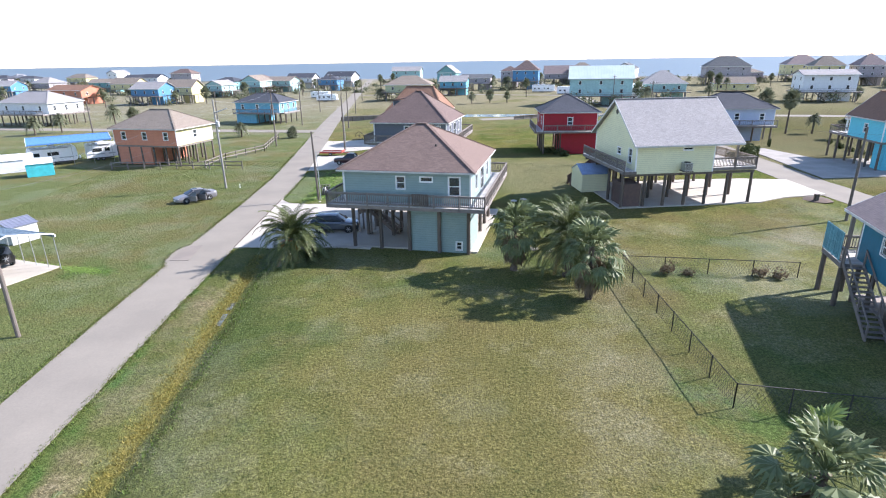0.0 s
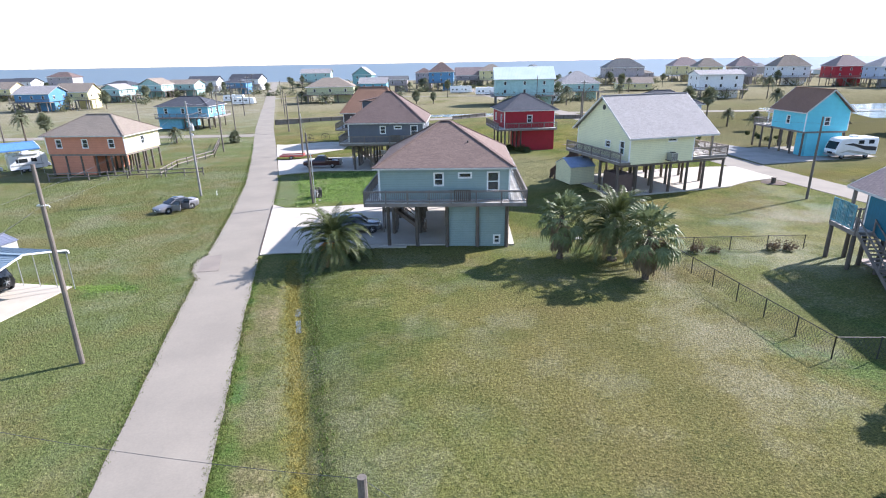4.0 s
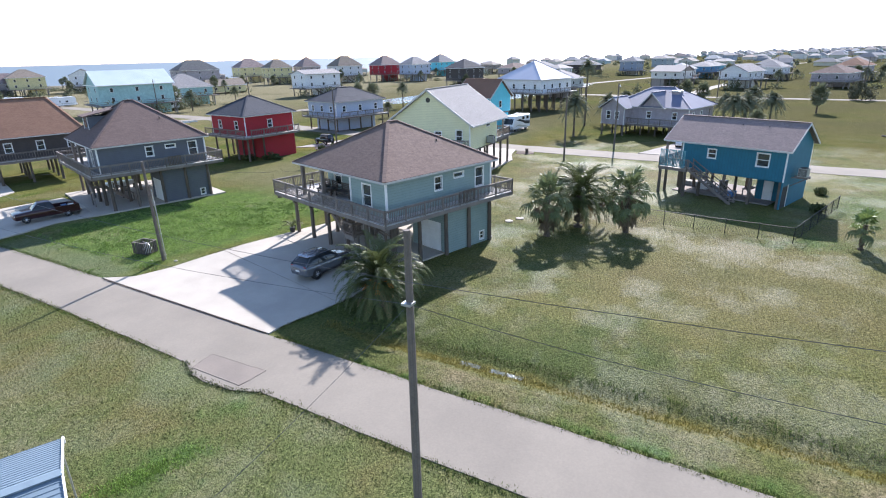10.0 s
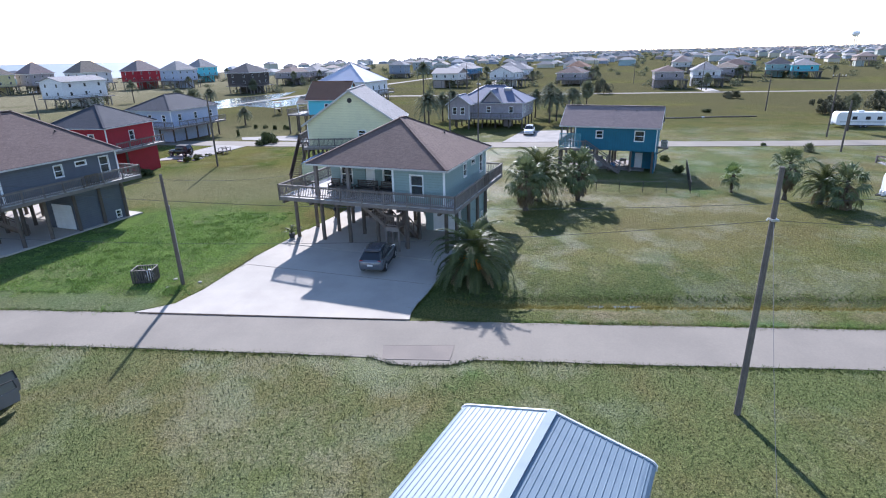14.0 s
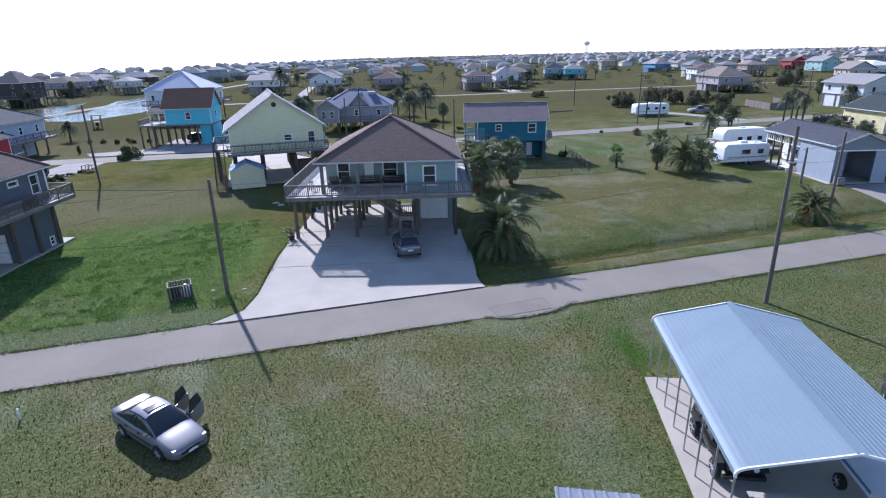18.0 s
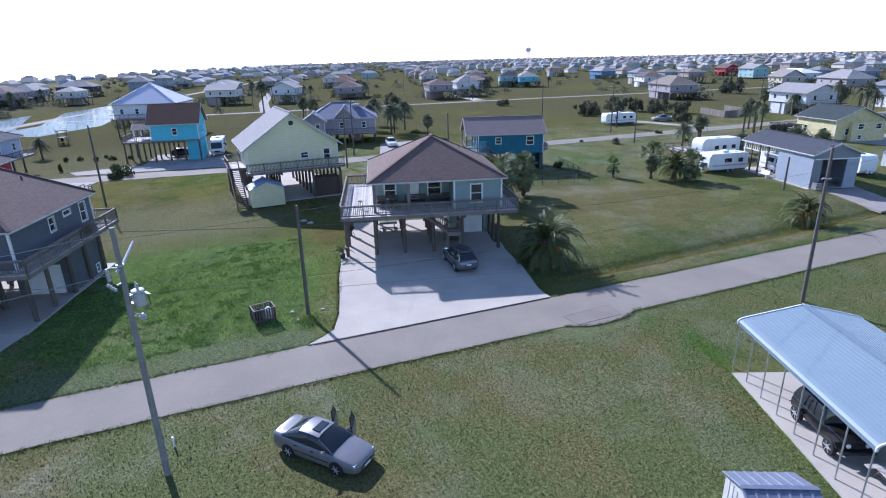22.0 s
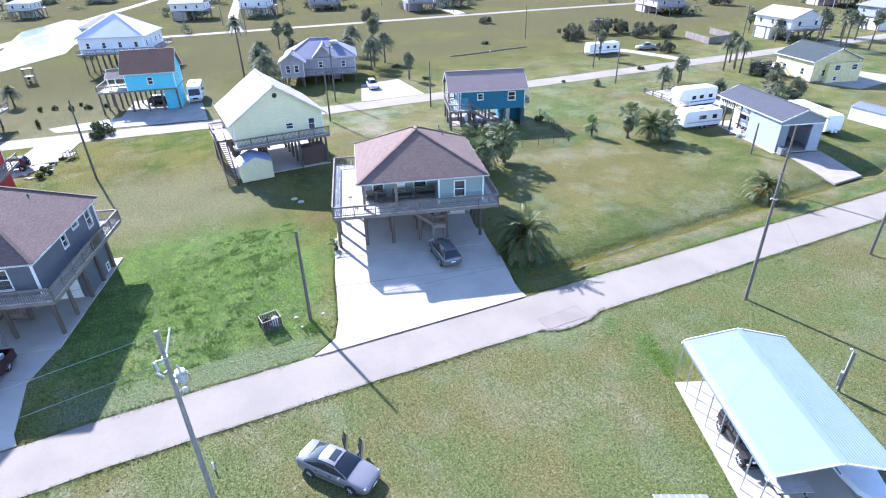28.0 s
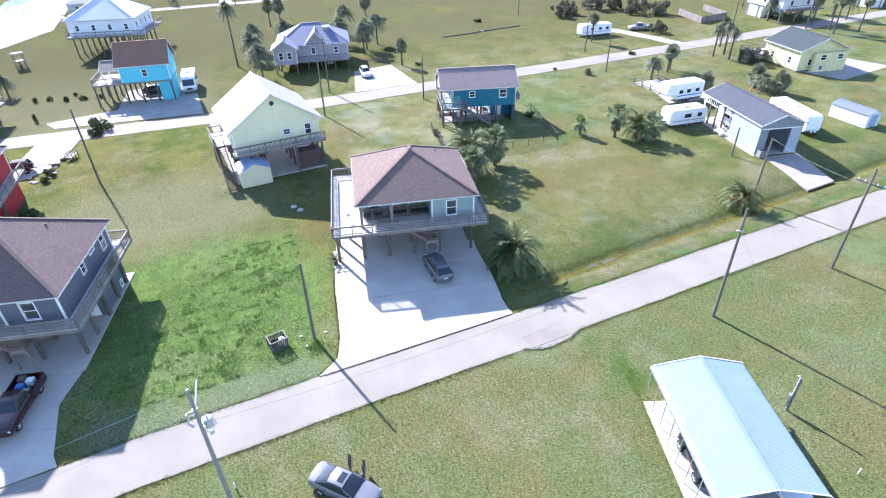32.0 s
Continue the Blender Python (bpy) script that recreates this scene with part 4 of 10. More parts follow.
    pilings(h, [(x, -5.78) for x in (0.2, 2.8, 5.3)] + [(x, 8.3) for x in (-4.85, -1.9, 1.4, 4.8)], z0, zt + 0.02)
    for y in ys:
        part("girder", boxes((-6.5, y - 0.09, zt - 0.28, 6.6, y + 0.09, zt)), M_PILING, h)
    part("girder", boxes((-6.5, 8.2, zt - 0.28, 6.6, 8.4, zt)), M_PILING, h)
    # enclosed store below
    e = (0.25, -5.65, 5.4, -1.7)
    house_walls(h, e, z0, zt - 0.3, siding, {"S": [(4.0, z0 + 0.3, 4.45, z0 + 0.95)], "W": [(0.6, z0 + 0.05, 3.3, z0 + 2.5, "open")], "N": (), "E": ()}, trim=False)
    d = part("garage_door", boxes((0.28, -5.05, z0 + 0.02, 0.33, -2.4, z0 + 2.5)), M_TRIM, h, "white panelled garage door")
    for i in range(4):
        part("panel", boxes((0.255, -5.0, z0 + 0.08 + i * 0.61, 0.279, -2.45, z0 + 0.62 + i * 0.61)), M_TRIM, d)
    # stair under the porch, with a landing
    stairs(h, (-5.4, -0.75, z0 + 2.2), (-5.4, 1.7, floor - 0.1), 0.9, material_=M_STAIR, rails=False)
    for u in (-5.85, -4.95):
        part("hand_rail", beam(bmesh.new(), (u, -0.7, z0 + 3.15), (u, 0.35, floor - 0.36), 0.06, 0.12), M_STAIR, h)
        for k in range(6):
            part("baluster", boxes((u - 0.025, -0.6 + k * 0.16, z0 + 2.3 + k * 0.12, u + 0.025, -0.55 + k * 0.16, min(z0 + 3.2 + k * 0.12, floor - 0.36))), M_STAIR, h)
    part("landing", boxes((-5.9, -1.95, z0 + 2.1, -4.6, -0.75, z0 + 2.2)), M_STAIR, h)
    railing(h, [(-4.65, -0.75), (-5.85, -0.75)], z0 + 2.2, 0.95, material_=M_STAIR)
    railing(h, [(-5.85, -0.75), (-5.85, -1.9), (-4.65, -1.9)], z0 + 2.2, 0.95, material_=M_STAIR)
    stairs(h, (-1.9, -1.35, z0), (-4.6, -1.35, z0 + 2.15), 1.05, material_=M_STAIR)
    for x, y in ((-5.85, -1.9), (-5.85, -0.8), (-4.65, -1.9), (-4.65, -0.8)):
        part("landing_post", boxes((x - 0.06, y - 0.06, z0, x + 0.06, y + 0.06, z0 + 2.1)), M_RAIL, h)
    part("landing_skirt", boxes((-5.9, -1.95, z0 + 1.8, -5.86, -0.75, z0 + 2.1)), M_RAIL, h)
    # roof vents and plumbing
    for x, y in ((2.0, -3.0), (-0.5, 0.3), (0.4, 0.2)):
        t = min(1 - abs(x) / 5.9, 1 - abs(y) / 6.15)
        zz = ze + (za - ze) * t
        part("roof_vent", tube(bmesh.new(), [(x, y, zz - 0.05), (x, y, zz + 0.16)], [0.08, 0.06], 8), M_DARK, h)
    if dormer:
        body = part("dormer", boxes((-4.3, 0.5, ze + 0.9, -1.0, 2.5, ze + 2.55)), siding, h, "boxed dormer with white trim")
        for u in (0.48, 2.42):
            part("dormer_trim", boxes((-4.34, u, ze + 1.0, -4.302, u + 0.1, ze + 2.5)), M_TRIM, body)
        part("dormer_window", boxes((-4.33, 1.1, ze + 1.4, -4.302, 1.9, ze + 2.3)), M_GLASS, body)
        part("dormer_roof", loft(bmesh.new(), [[(x_, 0.2, z_), (x_, 2.8, z_), (x_, 2.8, z_ + 0.12), (x_, 0.2, z_ + 0.12)] for x_, z_ in ((-4.75, ze + 2.5), (-0.9, ze + 3.25))]), shingle, h)
    # porch furniture
    if furnished:
        for y, wide in ((5.0, 0.42), (3.9, 0.42), (1.9, 0.95), (-0.3, 0.95)):
            s = part("porch_bench", boxes((-4.1, y - wide, floor + 0.3, -3.4, y + wide, floor + 0.42)), M_PILING, h, "dark slatted porch bench")
            part("bench_back", boxes(*[(-3.45, y - wide, floor + 0.5 + k * 0.15, -3.41, y + wide, floor + 0.61 + k * 0.15) for k in range(4)]), M_PILING, s)
            part("cushion", boxes((-4.05, y - wide + 0.05, floor + 0.42, -3.48, y + wide - 0.05, floor + 0.52)), M_DARK, s)
            for u in (-wide + 0.05, wide - 0.05):
                part("leg", boxes((-4.08, y + u - 0.04, floor + 0.03, -4.0, y + u + 0.04, floor + 0.7), (-3.48, y + u - 0.04, floor + 0.03, -3.4, y + u + 0.04, floor + 1.05), (-4.08, y + u - 0.05, floor + 0.66, -3.42, y + u + 0.05, floor + 0.71)), M_PILING, s)
        s = part("porch_table", boxes((-5.2, 2.6, floor + 0.68, -4.5, 4.0, floor + 0.73)), M_PILING, h, "dark porch table")
        for u in (-5.1, -4.6):
            part("leg", boxes((u - 0.04, 2.7, floor + 0.03, u + 0.04, 2.8, floor + 0.68), (u - 0.04, 3.8, floor + 0.03, u + 0.04, 3.9, floor + 0.68)), M_PILING, s)
        s = part("bar_stool", tube(bmesh.new(), [(-3.9, 6.9, floor + 0.72), (-3.9, 6.9, floor + 0.78)], 0.2, 12), M_PILING, h, "tall dark deck stool")
        for k in range(4):
            part("leg", beam(bmesh.new(), (-3.9 + 0.12 * math.cos(k * 1.571), 6.9 + 0.12 * math.sin(k * 1.571), floor + 0.72), (-3.9 + 0.24 * math.cos(k * 1.571), 6.9 + 0.24 * math.sin(k * 1.571), floor), 0.04), M_PILING, s)
    return h


main_house("beach_house", pose(2.03, 50.17, 0, 0, 0, -17.2), M_SAGE, M_SHINGLE, "sage-green stilt beach house with brown hip roof and wraparound deck")
main_house("beach_house", pose(3.2, 86.6, 0, 0, 0, -17.2), M_GREYSIDE, M_SHINGLE2, "slate-grey stilt beach house with brown hip roof and deck", dormer=True, furnished=False, apex=11.3)


def yellow_house():
    h = thing("beach_house", pose(29.6, 59.8, 0, 0, 0, 1.5), "pale yellow stilt house with grey gable roof", "house")
    fl, ze, za = 4.7, 7.25, 11.45
    gable_roof(h, (-6.2, -6.2, 5.5, 6.2), ze, za, M_SHINGLE_GREY, "x")
    x0, x1, y = -5.75, 2.7, 5.6
    spec = {"S": [(5.0, fl + 1.95, 6.0, fl + 2.2)], "W": [(6.3, fl + 1.05, 7.2, fl + 1.75), (9.2, fl + 0.55, 10.0, fl + 2.0)], "N": [(3, fl + 0.8, 4, fl + 2)], "E": [(2.0, fl + 0.05, 3.8, fl + 2.1), (7, fl + 0.8, 8, fl + 2)]}
    house_walls(h, (x0, -y, x1, y), fl - 0.4, ze + 0.22, M_YELLOW, spec)
    k = (za - ze) / 6.2
    for xa, ya, yb in ((x0, y, -y), (x1, -y, y)):
        gable_end(h, (xa, ya), (xa, yb), ze + 0.22, za - 0.2, M_YELLOW)
    part("house_floor", boxes((x0 + .15, -y + .15, fl - 0.3, x1 - .15, y - .15, fl)), M_RAIL, h)
    part("ceiling_board", boxes((x0 + .15, -y + .15, ze + 0.1, x1 - .15, y - .15, ze + 0.2)), M_TRIM, h)
    part("gable_vent", tube(bmesh.new(), [(x0 - 0.04, 0.0, za - 1.3), (x0 + 0.05, 0.0, za - 1.3)], 0.3, 14), M_DARK, h)
    deck(h, (x1, -y, 7.6, y), fl, "x")
    deck(h, (x0 - 1.35, -y - 0.4, x0, y + 0.4), fl, "y")
    railing(h, [(x0 - 1.3, -y - 0.35), (x0 - 1.3, y + 0.35)], fl)
    railing(h, [(x1, -y + 0.05), (7.55, -y + 0.05), (7.55, y - 0.05), (x1, y - 0.05)], fl)
    for yy in (-y + 0.1, 0, y - 0.1):
        part("porch_post", boxes((5.1, yy - 0.1, fl, 5.3, yy + 0.1, ze)), M_RAIL, h)
    xs = (-6.9, -4.5, -2.3, 0.0, 2.3, 4.6, 7.3)
    pilings(h, [(x, yy) for x in xs for yy in (-5.4, -1.9, 1.9, 5.4) if not (x < -5 and yy > 0)], 0.8, fl - 0.6)
    for yy in (-5.4, -1.9, 1.9, 5.4):
        part("girder", boxes((-7.0, yy - 0.08, fl - 0.66, 7.5, yy + 0.08, fl - 0.41)), M_PILING, h)
    part("lattice_store", boxes((-6.6, -5.3, 0.8, -4.8, -2.2, 3.2)), M_SHUTTER, h, "brown timber store under the house")
    stairs(h, (-8.4, 7.1, 0.6), (-2.6, 7.1, fl), 1.2, material_=M_SHUTTER)
    part("stair_panel", loft(bmesh.new(), [[(-8.2, yy, 0.7), (-2.6, yy, fl - 0.2), (-2.6, yy, fl + 0.9), (-8.2, yy, 1.6)] for yy in (7.72, 7.76)]), M_SHUTTER, h, "brown boarded stair side")
    deck(h, (-2.6, 5.6, 2.7, 7.7), fl, "x")
    railing(h, [(-2.6, 7.65), (2.65, 7.65), (2.65, 5.7)], fl)
    pilings(h, [(x, 7.4) for x in (-2.4, 0.0, 2.4)], 0.8, fl - 0.32)
    air_conditioner(h, pose(-0.5, -6.15, fl - 0.1, 0, 0, 90))
    return h


yellow_house()


def teal_house():
    h = thing("beach_house", pose(30.8, 25.7, 0, 0, 0, -20.0), "teal stilt house with mauve-brown gable roof", "house")
    fl, ze, za = 3.3, 6.05, 8.35
    gable_roof(h, (-3.9, -6.35, 3.9, 6.3), ze, za, M_SHINGLE_MAUVE, "y")
    x, y0, y1 = 3.45, -5.9, 4.3
    spec = {"W": [(2.6, fl + 1.25, 3.4, fl + 2.15), (7.4, fl + 1.0, 8.5, fl + 2.25)], "S": (), "E": [(2, fl + 1, 3, fl + 2.2), (6, fl + 1, 7, fl + 2.2)], "N": [(1.0, fl + 1, 2, fl + 2.2), (4, fl + 0.05, 5, fl + 2.1)]}
    house_walls(h, (-x, y0, x, y1), fl - 0.3, ze + 0.15, M_TEAL, spec)
    gable_end(h, (-x, y0), (x, y0), ze + 0.15, za - 0.2, M_TEAL)
    gable_end(h, (x, y1), (-x, y1), ze + 0.15, za - 0.2, M_TEAL)
    part("house_floor", boxes((-x + .15, y0 + .15, fl - 0.3, x - .15, y1 - .15, fl)), M_RAIL, h)
    # enclosed part below, with a dark doorway
    house_walls(h, (-0.6, y0, x, -2.6), 0.3, fl - 0.3, M_TEAL, {"S": (), "E": (), "N": (), "W": [(0.5, 0.32, 1.5, 2.4, "door")]}, trim=False)
    wall(h, "wall", (-x, y0), (-0.6, y0), 0.3, fl - 0.3, M_TEAL, [(0.2, 0.3, 1.6, 2.5)])
    deck(h, (-x, y1, x, 6.2), fl, "x")
    deck(h, (-x - 1.3, 3.0, -x, 6.2), fl, "x")
    railing(h, [(-x - 1.25, 3.05), (-x - 1.25, 6.15), (x, 6.15), (x, y1)], fl, 0.95)
    for i in range(3):
        y = 3.3 + i * 0.95
        gp = part("gate_panel", boxes((-x - 1.38, y, fl + 0.1, -x - 1.32, y + 0.85, fl + 0.18), (-x - 1.38, y, fl + 1.82, -x - 1.32, y + 0.85, fl + 1.9), (-x - 1.38, y, fl + 0.18, -x - 1.32, y + 0.07, fl + 1.82), (-x - 1.38, y + 0.78, fl + 0.18, -x - 1.32, y + 0.85, fl + 1.82)), M_BARREL, h, "blue-grey slatted screen")
        for k in range(5):
            part("slat", boxes((-x - 1.365, y + 0.13 + k * 0.13, fl + 0.18, -x - 1.335, y + 0.19 + k * 0.13, fl + 1.82)), M_BARREL, gp)
    for yy in (4.4, 6.1):
        part("porch_post", boxes((-x, yy - 0.1, fl, -x + 0.2, yy + 0.1, ze)), M_RAIL, h)
        part("porch_post", boxes((x - 0.2, yy - 0.1, fl, x, yy + 0.1, ze)), M_RAIL, h)
    pilings(h, [(xx, yy) for xx in (-3.2, 0.0, 3.2) for yy in (-5.6, -2.9, -0.3, 2.2, 4.2, 6.0) if not (xx >= 0 and yy < -2.6)] + [(-4.6, 3.2), (-4.6, 6.0)], 0.3, fl - 0.3)
    stairs(h, (-4.1, -1.8, 0.3), (-4.1, 3.0, fl), 1.1)
    air_conditioner(h, pose(-0.9, -6.75, fl))
    for u in (-1.3, -0.5):
        part("brace", beam(bmesh.new(), (u, -7.2, fl - 0.08), (u, -5.9, fl - 0.95), 0.08), M_RAIL, h)
        part("bearer", boxes((u - 0.05, -7.3, fl - 0.15, u + 0.05, -5.9, fl - 0.05)), M_RAIL, h)
    # dark panel closes the opening in place of the shade inside
    part("door_panel", boxes((-x + 0.22, y0 + 0.02, 0.32, -x + 1.58, y0 + 0.07, 2.48)), M_DARK, h, "dark panel in the lower doorway, standing in for its shade")
    part("door_jamb", boxes((-x + 1.58, y0 - 0.03, 0.3, -x + 1.68, y0 + 0.1, 2.55)), M_TRIM, h)
    for yy in (-3.0, -0.5):
        part("roof_vent", tube(bmesh.new(), [(-0.9, yy, za - 0.6), (-0.9, yy, za - 0.45)], 0.06, 8), M_DARK, h)
    return h


teal_house()


def stilt_house(m, size, fl, wall_h, rise, siding, shingle, label, roof="hip", east=None, along="x", ridge=None, deck_s=1.4, wins=3, low=None, over=0.5, deck_sides="SW", post=3.2, side_wins=0):
    """A stilt house with windows on all sides, a deck and pilings; low: an enclosed part below, as a fraction."""
    h = thing("stilt_house", m, label, "house")
    a, b = size[0] / 2, size[1] / 2
    ze = fl + wall_h
    eaves = (-a - over, -b - over, a + over, b + over)
    if roof == "hip":
        ridge = (abs(a - b) + 0.3 if ridge is None else ridge)
        hip_roof(h, eaves, ze + 0.1, ze + 0.1 + rise, ridge, shingle, along)
        part("soffit", boxes((-a, -b, ze - 0.08, a, b, ze - 0.065)), M_TRIM, h)
    else:
        gable_roof(h, eaves, ze + 0.0, ze + rise, shingle, along)
        if along == "x":
            gable_end(h, (-a, b), (-a, -b), ze, ze + rise - 0.2 - over * rise / (b + over) * 0, siding)
            gable_end(h, (a, -b), (a, b), ze, ze + rise - 0.2, siding)
        else:
            gable_end(h, (-a, -b), (a, -b), ze, ze + rise - 0.2, siding)
            gable_end(h, (a, b), (-a, b), ze, ze + rise - 0.2, siding)
    def row(length, n):
        return [(length * (i + 0.5) / n - 0.4, fl + 0.9, length * (i + 0.5) / n + 0.4, fl + 2.1) for i in range(n)]
    house_walls(h, (-a, -b, a, b), fl, ze - 0.07 if roof == "hip" else ze + 0.05, siding, {"S": row(2 * a, wins), "N": row(2 * a, wins), "E": row(2 * b - 0.28, side_wins or wins), "W": row(2 * b - 0.28, side_wins or wins)}, east=east)
    part("house_floor", boxes((-a + .15, -b + .15, fl - 0.3, a - .15, b - .15, fl)), M_RAIL, h)
    if "S" in deck_sides:
        deck(h, (-a, -b - deck_s, a, -b), fl, "x")
        railing(h, [(-a, -b - deck_s + 0.05), (a, -b - deck_s + 0.05)], fl, gap=0.3)
    if "W" in deck_sides:
        deck(h, (-a - deck_s, -b - (deck_s if "S" in deck_sides else 0), -a, b), fl, "y")
        railing(h, [(-a - deck_s + 0.05, b), (-a - deck_s + 0.05, -b - (deck_s if "S" in deck_sides else 0))], fl, gap=0.3)
    if "N" in deck_sides:
        deck(h, (-a, b, a, b + deck_s), fl, "x")
        railing(h, [(-a + 0.05, b), (-a + 0.05, b + deck_s - 0.05), (a - 0.05, b + deck_s - 0.05), (a - 0.05, b)], fl, gap=0.3)
        pilings(h, [(u, b + v) for u in (-a + 0.2, 0, a - 0.2) for v in (deck_s * 0.5, deck_s - 0.2)], 0.1, fl - 0.3)
    if "E" in deck_sides:
        deck(h, (a, -b, a + deck_s, b), fl, "y")
        railing(h, [(a + deck_s - 0.05, -b), (a + deck_s - 0.05, b)], fl, gap=0.3)
    nx, ny = max(2, round(2 * a / post) + 1), max(2, round(2 * b / post) + 1)
    pilings(h, [(-a + 0.2 + (2 * a - 0.4) * i / (nx - 1), -b + 0.2 + (2 * b - 0.4) * j / (ny - 1)) for i in range(nx) for j in range(ny)], 0.1, fl - 0.3)
    if low:
        fx0, fy0, fx1, fy1 = low
        house_walls(h, (-a + 2 * a * fx0, -b + 2 * b * fy0, -a + 2 * a * fx1, -b + 2 * b * fy1), 0.15, fl - 0.3, siding, {}, trim=False)
    return h


# neighbours along the road and the side road
stilt_house(pose(4.5, 112.5, 0, 0, 0, -17), (10.5, 10.0), 3.6, 2.75, 4.5, M_BROWNSIDE, M_SHINGLE_RED, "dark brown stilt house with rust-coloured roof", along="x", deck_sides="SW", ridge=2.65)
stilt_house(pose(29.2, 96.0, 0, 0, 0, -8), (9.0, 9.0), 4.2, 2.9, 2.6, M_RED, M_SHINGLE_DARK, "red stilt house with charcoal hip roof", deck_sides="SW", low=(0.35, 0.0, 1.0, 0.9), wins=1, side_wins=2)
AQUA = stilt_house(pose(69.5, 73.3, 0, 0, 0, -12), (7.0, 8.2), 4.2, 2.9, 3.4, M_AQUA, M_SHINGLE_RED, "bright aqua stilt house with rust-red gable roof", roof="gable", along="y", deck_sides="N", deck_s=5.0, low=(0.1, 0.0, 0.9, 0.3), wins=1)
gable_roof(AQUA, (-2.4, 4.3, 2.4, 7.6), 6.3, 7.5, M_SHINGLE_TAN, "y")
for u in (-2.1, 2.1):
    part("porch_post", boxes((u - 0.09, 7.2, 4.2, u + 0.09, 7.38, 6.2)), M_TRIM, AQUA)
stilt_house(pose(115, 79, 0, 0, 0, -18), (13.5, 14.5), 5.2, 3.2, 4.6, M_WHITESIDE, M_PALEROOF, "large white stilt house with pale pyramid roof", deck_sides="SW", deck_s=2.2, wins=4, ridge=0.5)
PURPLE = stilt_house(pose(77.5, 40.0, 0, 0, 0, -16), (11.0, 14.5), 2.6, 2.8, 3.2, M_TAUPE, M_METALBLUE, "taupe raised house with blue metal roof and chimney", along="y", deck_sides="W", deck_s=2.0)
house_walls(PURPLE, (-8.2, 3.4, -3.6, 8.0), 2.3, 5.3, M_TAUPE, {"W": [(0.9, 3.3, 1.7, 4.7), (2.6, 3.3, 3.4, 4.7)]})
gable_roof(PURPLE, (-8.7, 2.9, -3.0, 8.5), 5.3, 7.2, M_METALBLUE, "x")
gable_end(PURPLE, (-8.2, 8.0), (-8.2, 3.4), 5.3, 6.95, M_TAUPE)
gable_roof(PURPLE, (-6.6, -3.2, 0.0, 1.8), 5.45, 8.1, M_METALBLUE, "x")
gable_end(PURPLE, (-5.7, 1.3), (-5.7, -2.7), 5.45, 7.85, M_TAUPE)
pilings(PURPLE, [(-8.0, 3.6), (-8.0, 7.8), (-4.0, 7.8)], 0.1, 2.3)
stilt_house(pose(64.0, 104.5, 0, 0, 0, -14), (13.0, 10.0), 3.4, 2.9, 2.6, M_LAV, M_SHINGLE_DARK, "lavender-blue stilt house with slate roof", deck_sides="SW", deck_s=1.8, low=(0.1, 0.15, 0.9, 0.9))
stilt_house(pose(-39.9, 97.9, 0, 0, 0, -19), (12.2, 9.0), 3.3, 2.6, 2.7, M_ORANGE, M_SHINGLE_TAN, "orange and cream stilt house with tan hip roof", deck_sides="", east=M_CREAM, low=(0.0, 0.02, 0.56, 0.95), side_wins=1, post=2.3)
stilt_house(pose(-101.5, 169.5, 0, 0, 0, -20), (18, 11), 3.4, 2.8, 2.9, M_WHITESIDE, M_SHINGLE_GREY, "white stilt house with grey hip roof", deck_sides="SE", deck_s=2.0)
stilt_house(pose(-36.5, 160, 0, 0, 0, -20), (13.5, 9), 3.0, 2.6, 2.2, M_SKYSIDE, M_SHINGLE_DARK, "sky-blue stilt house with dark hip roof", deck_sides="SE", low=(0.0, 0.0, 0.45, 1.0))

# ---- slabs and drives ----


def ramp_drive(pairs, label, lift=0.09, material_=M_CONCRETE):
    """A concrete drive between pairs of left and right points, on the lie of the land."""
    bm = bmesh.new()
    rows = []
    for (lx, ly), (rx, ry) in pairs:
        row = []
        for k in range(7):
            t = k / 6
            x, y = lx + (rx - lx) * t, ly + (ry - ly) * t
            row.append((x, y, lift + 0.30 * smooth(-12.6, -5.0, x)))
        rows.append([bm.verts.new((*row[0][:2], row[0][2] - 0.25))] + [bm.verts.new(p) for p in row] + [bm.verts.new((*row[-1][:2], row[-1][2] - 0.25))])
    for p, q in zip(rows, rows[1:]):
        for k in range(8):
            bm.faces.new((p[k], p[k + 1], q[k + 1], q[k]))
    bm.faces.new(rows[0]), bm.faces.new(rows[-1])
    return tagged(part("driveway", bm, material_), label, "driveway", kind="structure")


ramp_drive([((-14.5, 66.0), (-15.25, 48.0)), ((-13.9, 65.0), (-14.3, 48.0)), ((-13.2, 64.0), (-13.0, 47.75)), ((-11, 63.1), (-11.3, 47.2)), ((-8, 62.3), (-9.0, 46.6)), ((-5, 61.6), (-7.0, 46.3)), ((-2.0, 60.7), (-5.0, 45.9)), ((2.0, 59.6), (-3.0, 45.3))],
           "pale concrete driveway flaring to the road")
ramp_drive([((-14.5, 98.2), (-14.15, 84.4)), ((-13.0, 97.5), (-13.0, 84.7)), ((-8, 96.5), (-8.2, 84.6)), ((-2, 95.0), (-4.0, 82.5))], "concrete driveway beside the slate-grey house")
ramp_drive([((-15.0, 117.4), (-14.7, 101.5)), ((-13, 116.3), (-13, 101.0)), ((-6, 115.4), (-8, 101.5)), ((0, 114), (-3, 104))], "concrete driveway before the brown house")


def turned(m, rect):
    x0, y0, x1, y1 = rect
    return [tuple((m @ Vector((x, y, 0)))[:2]) for x, y in ((x0, y0), (x1, y0), (x1, y1), (x0, y1))]


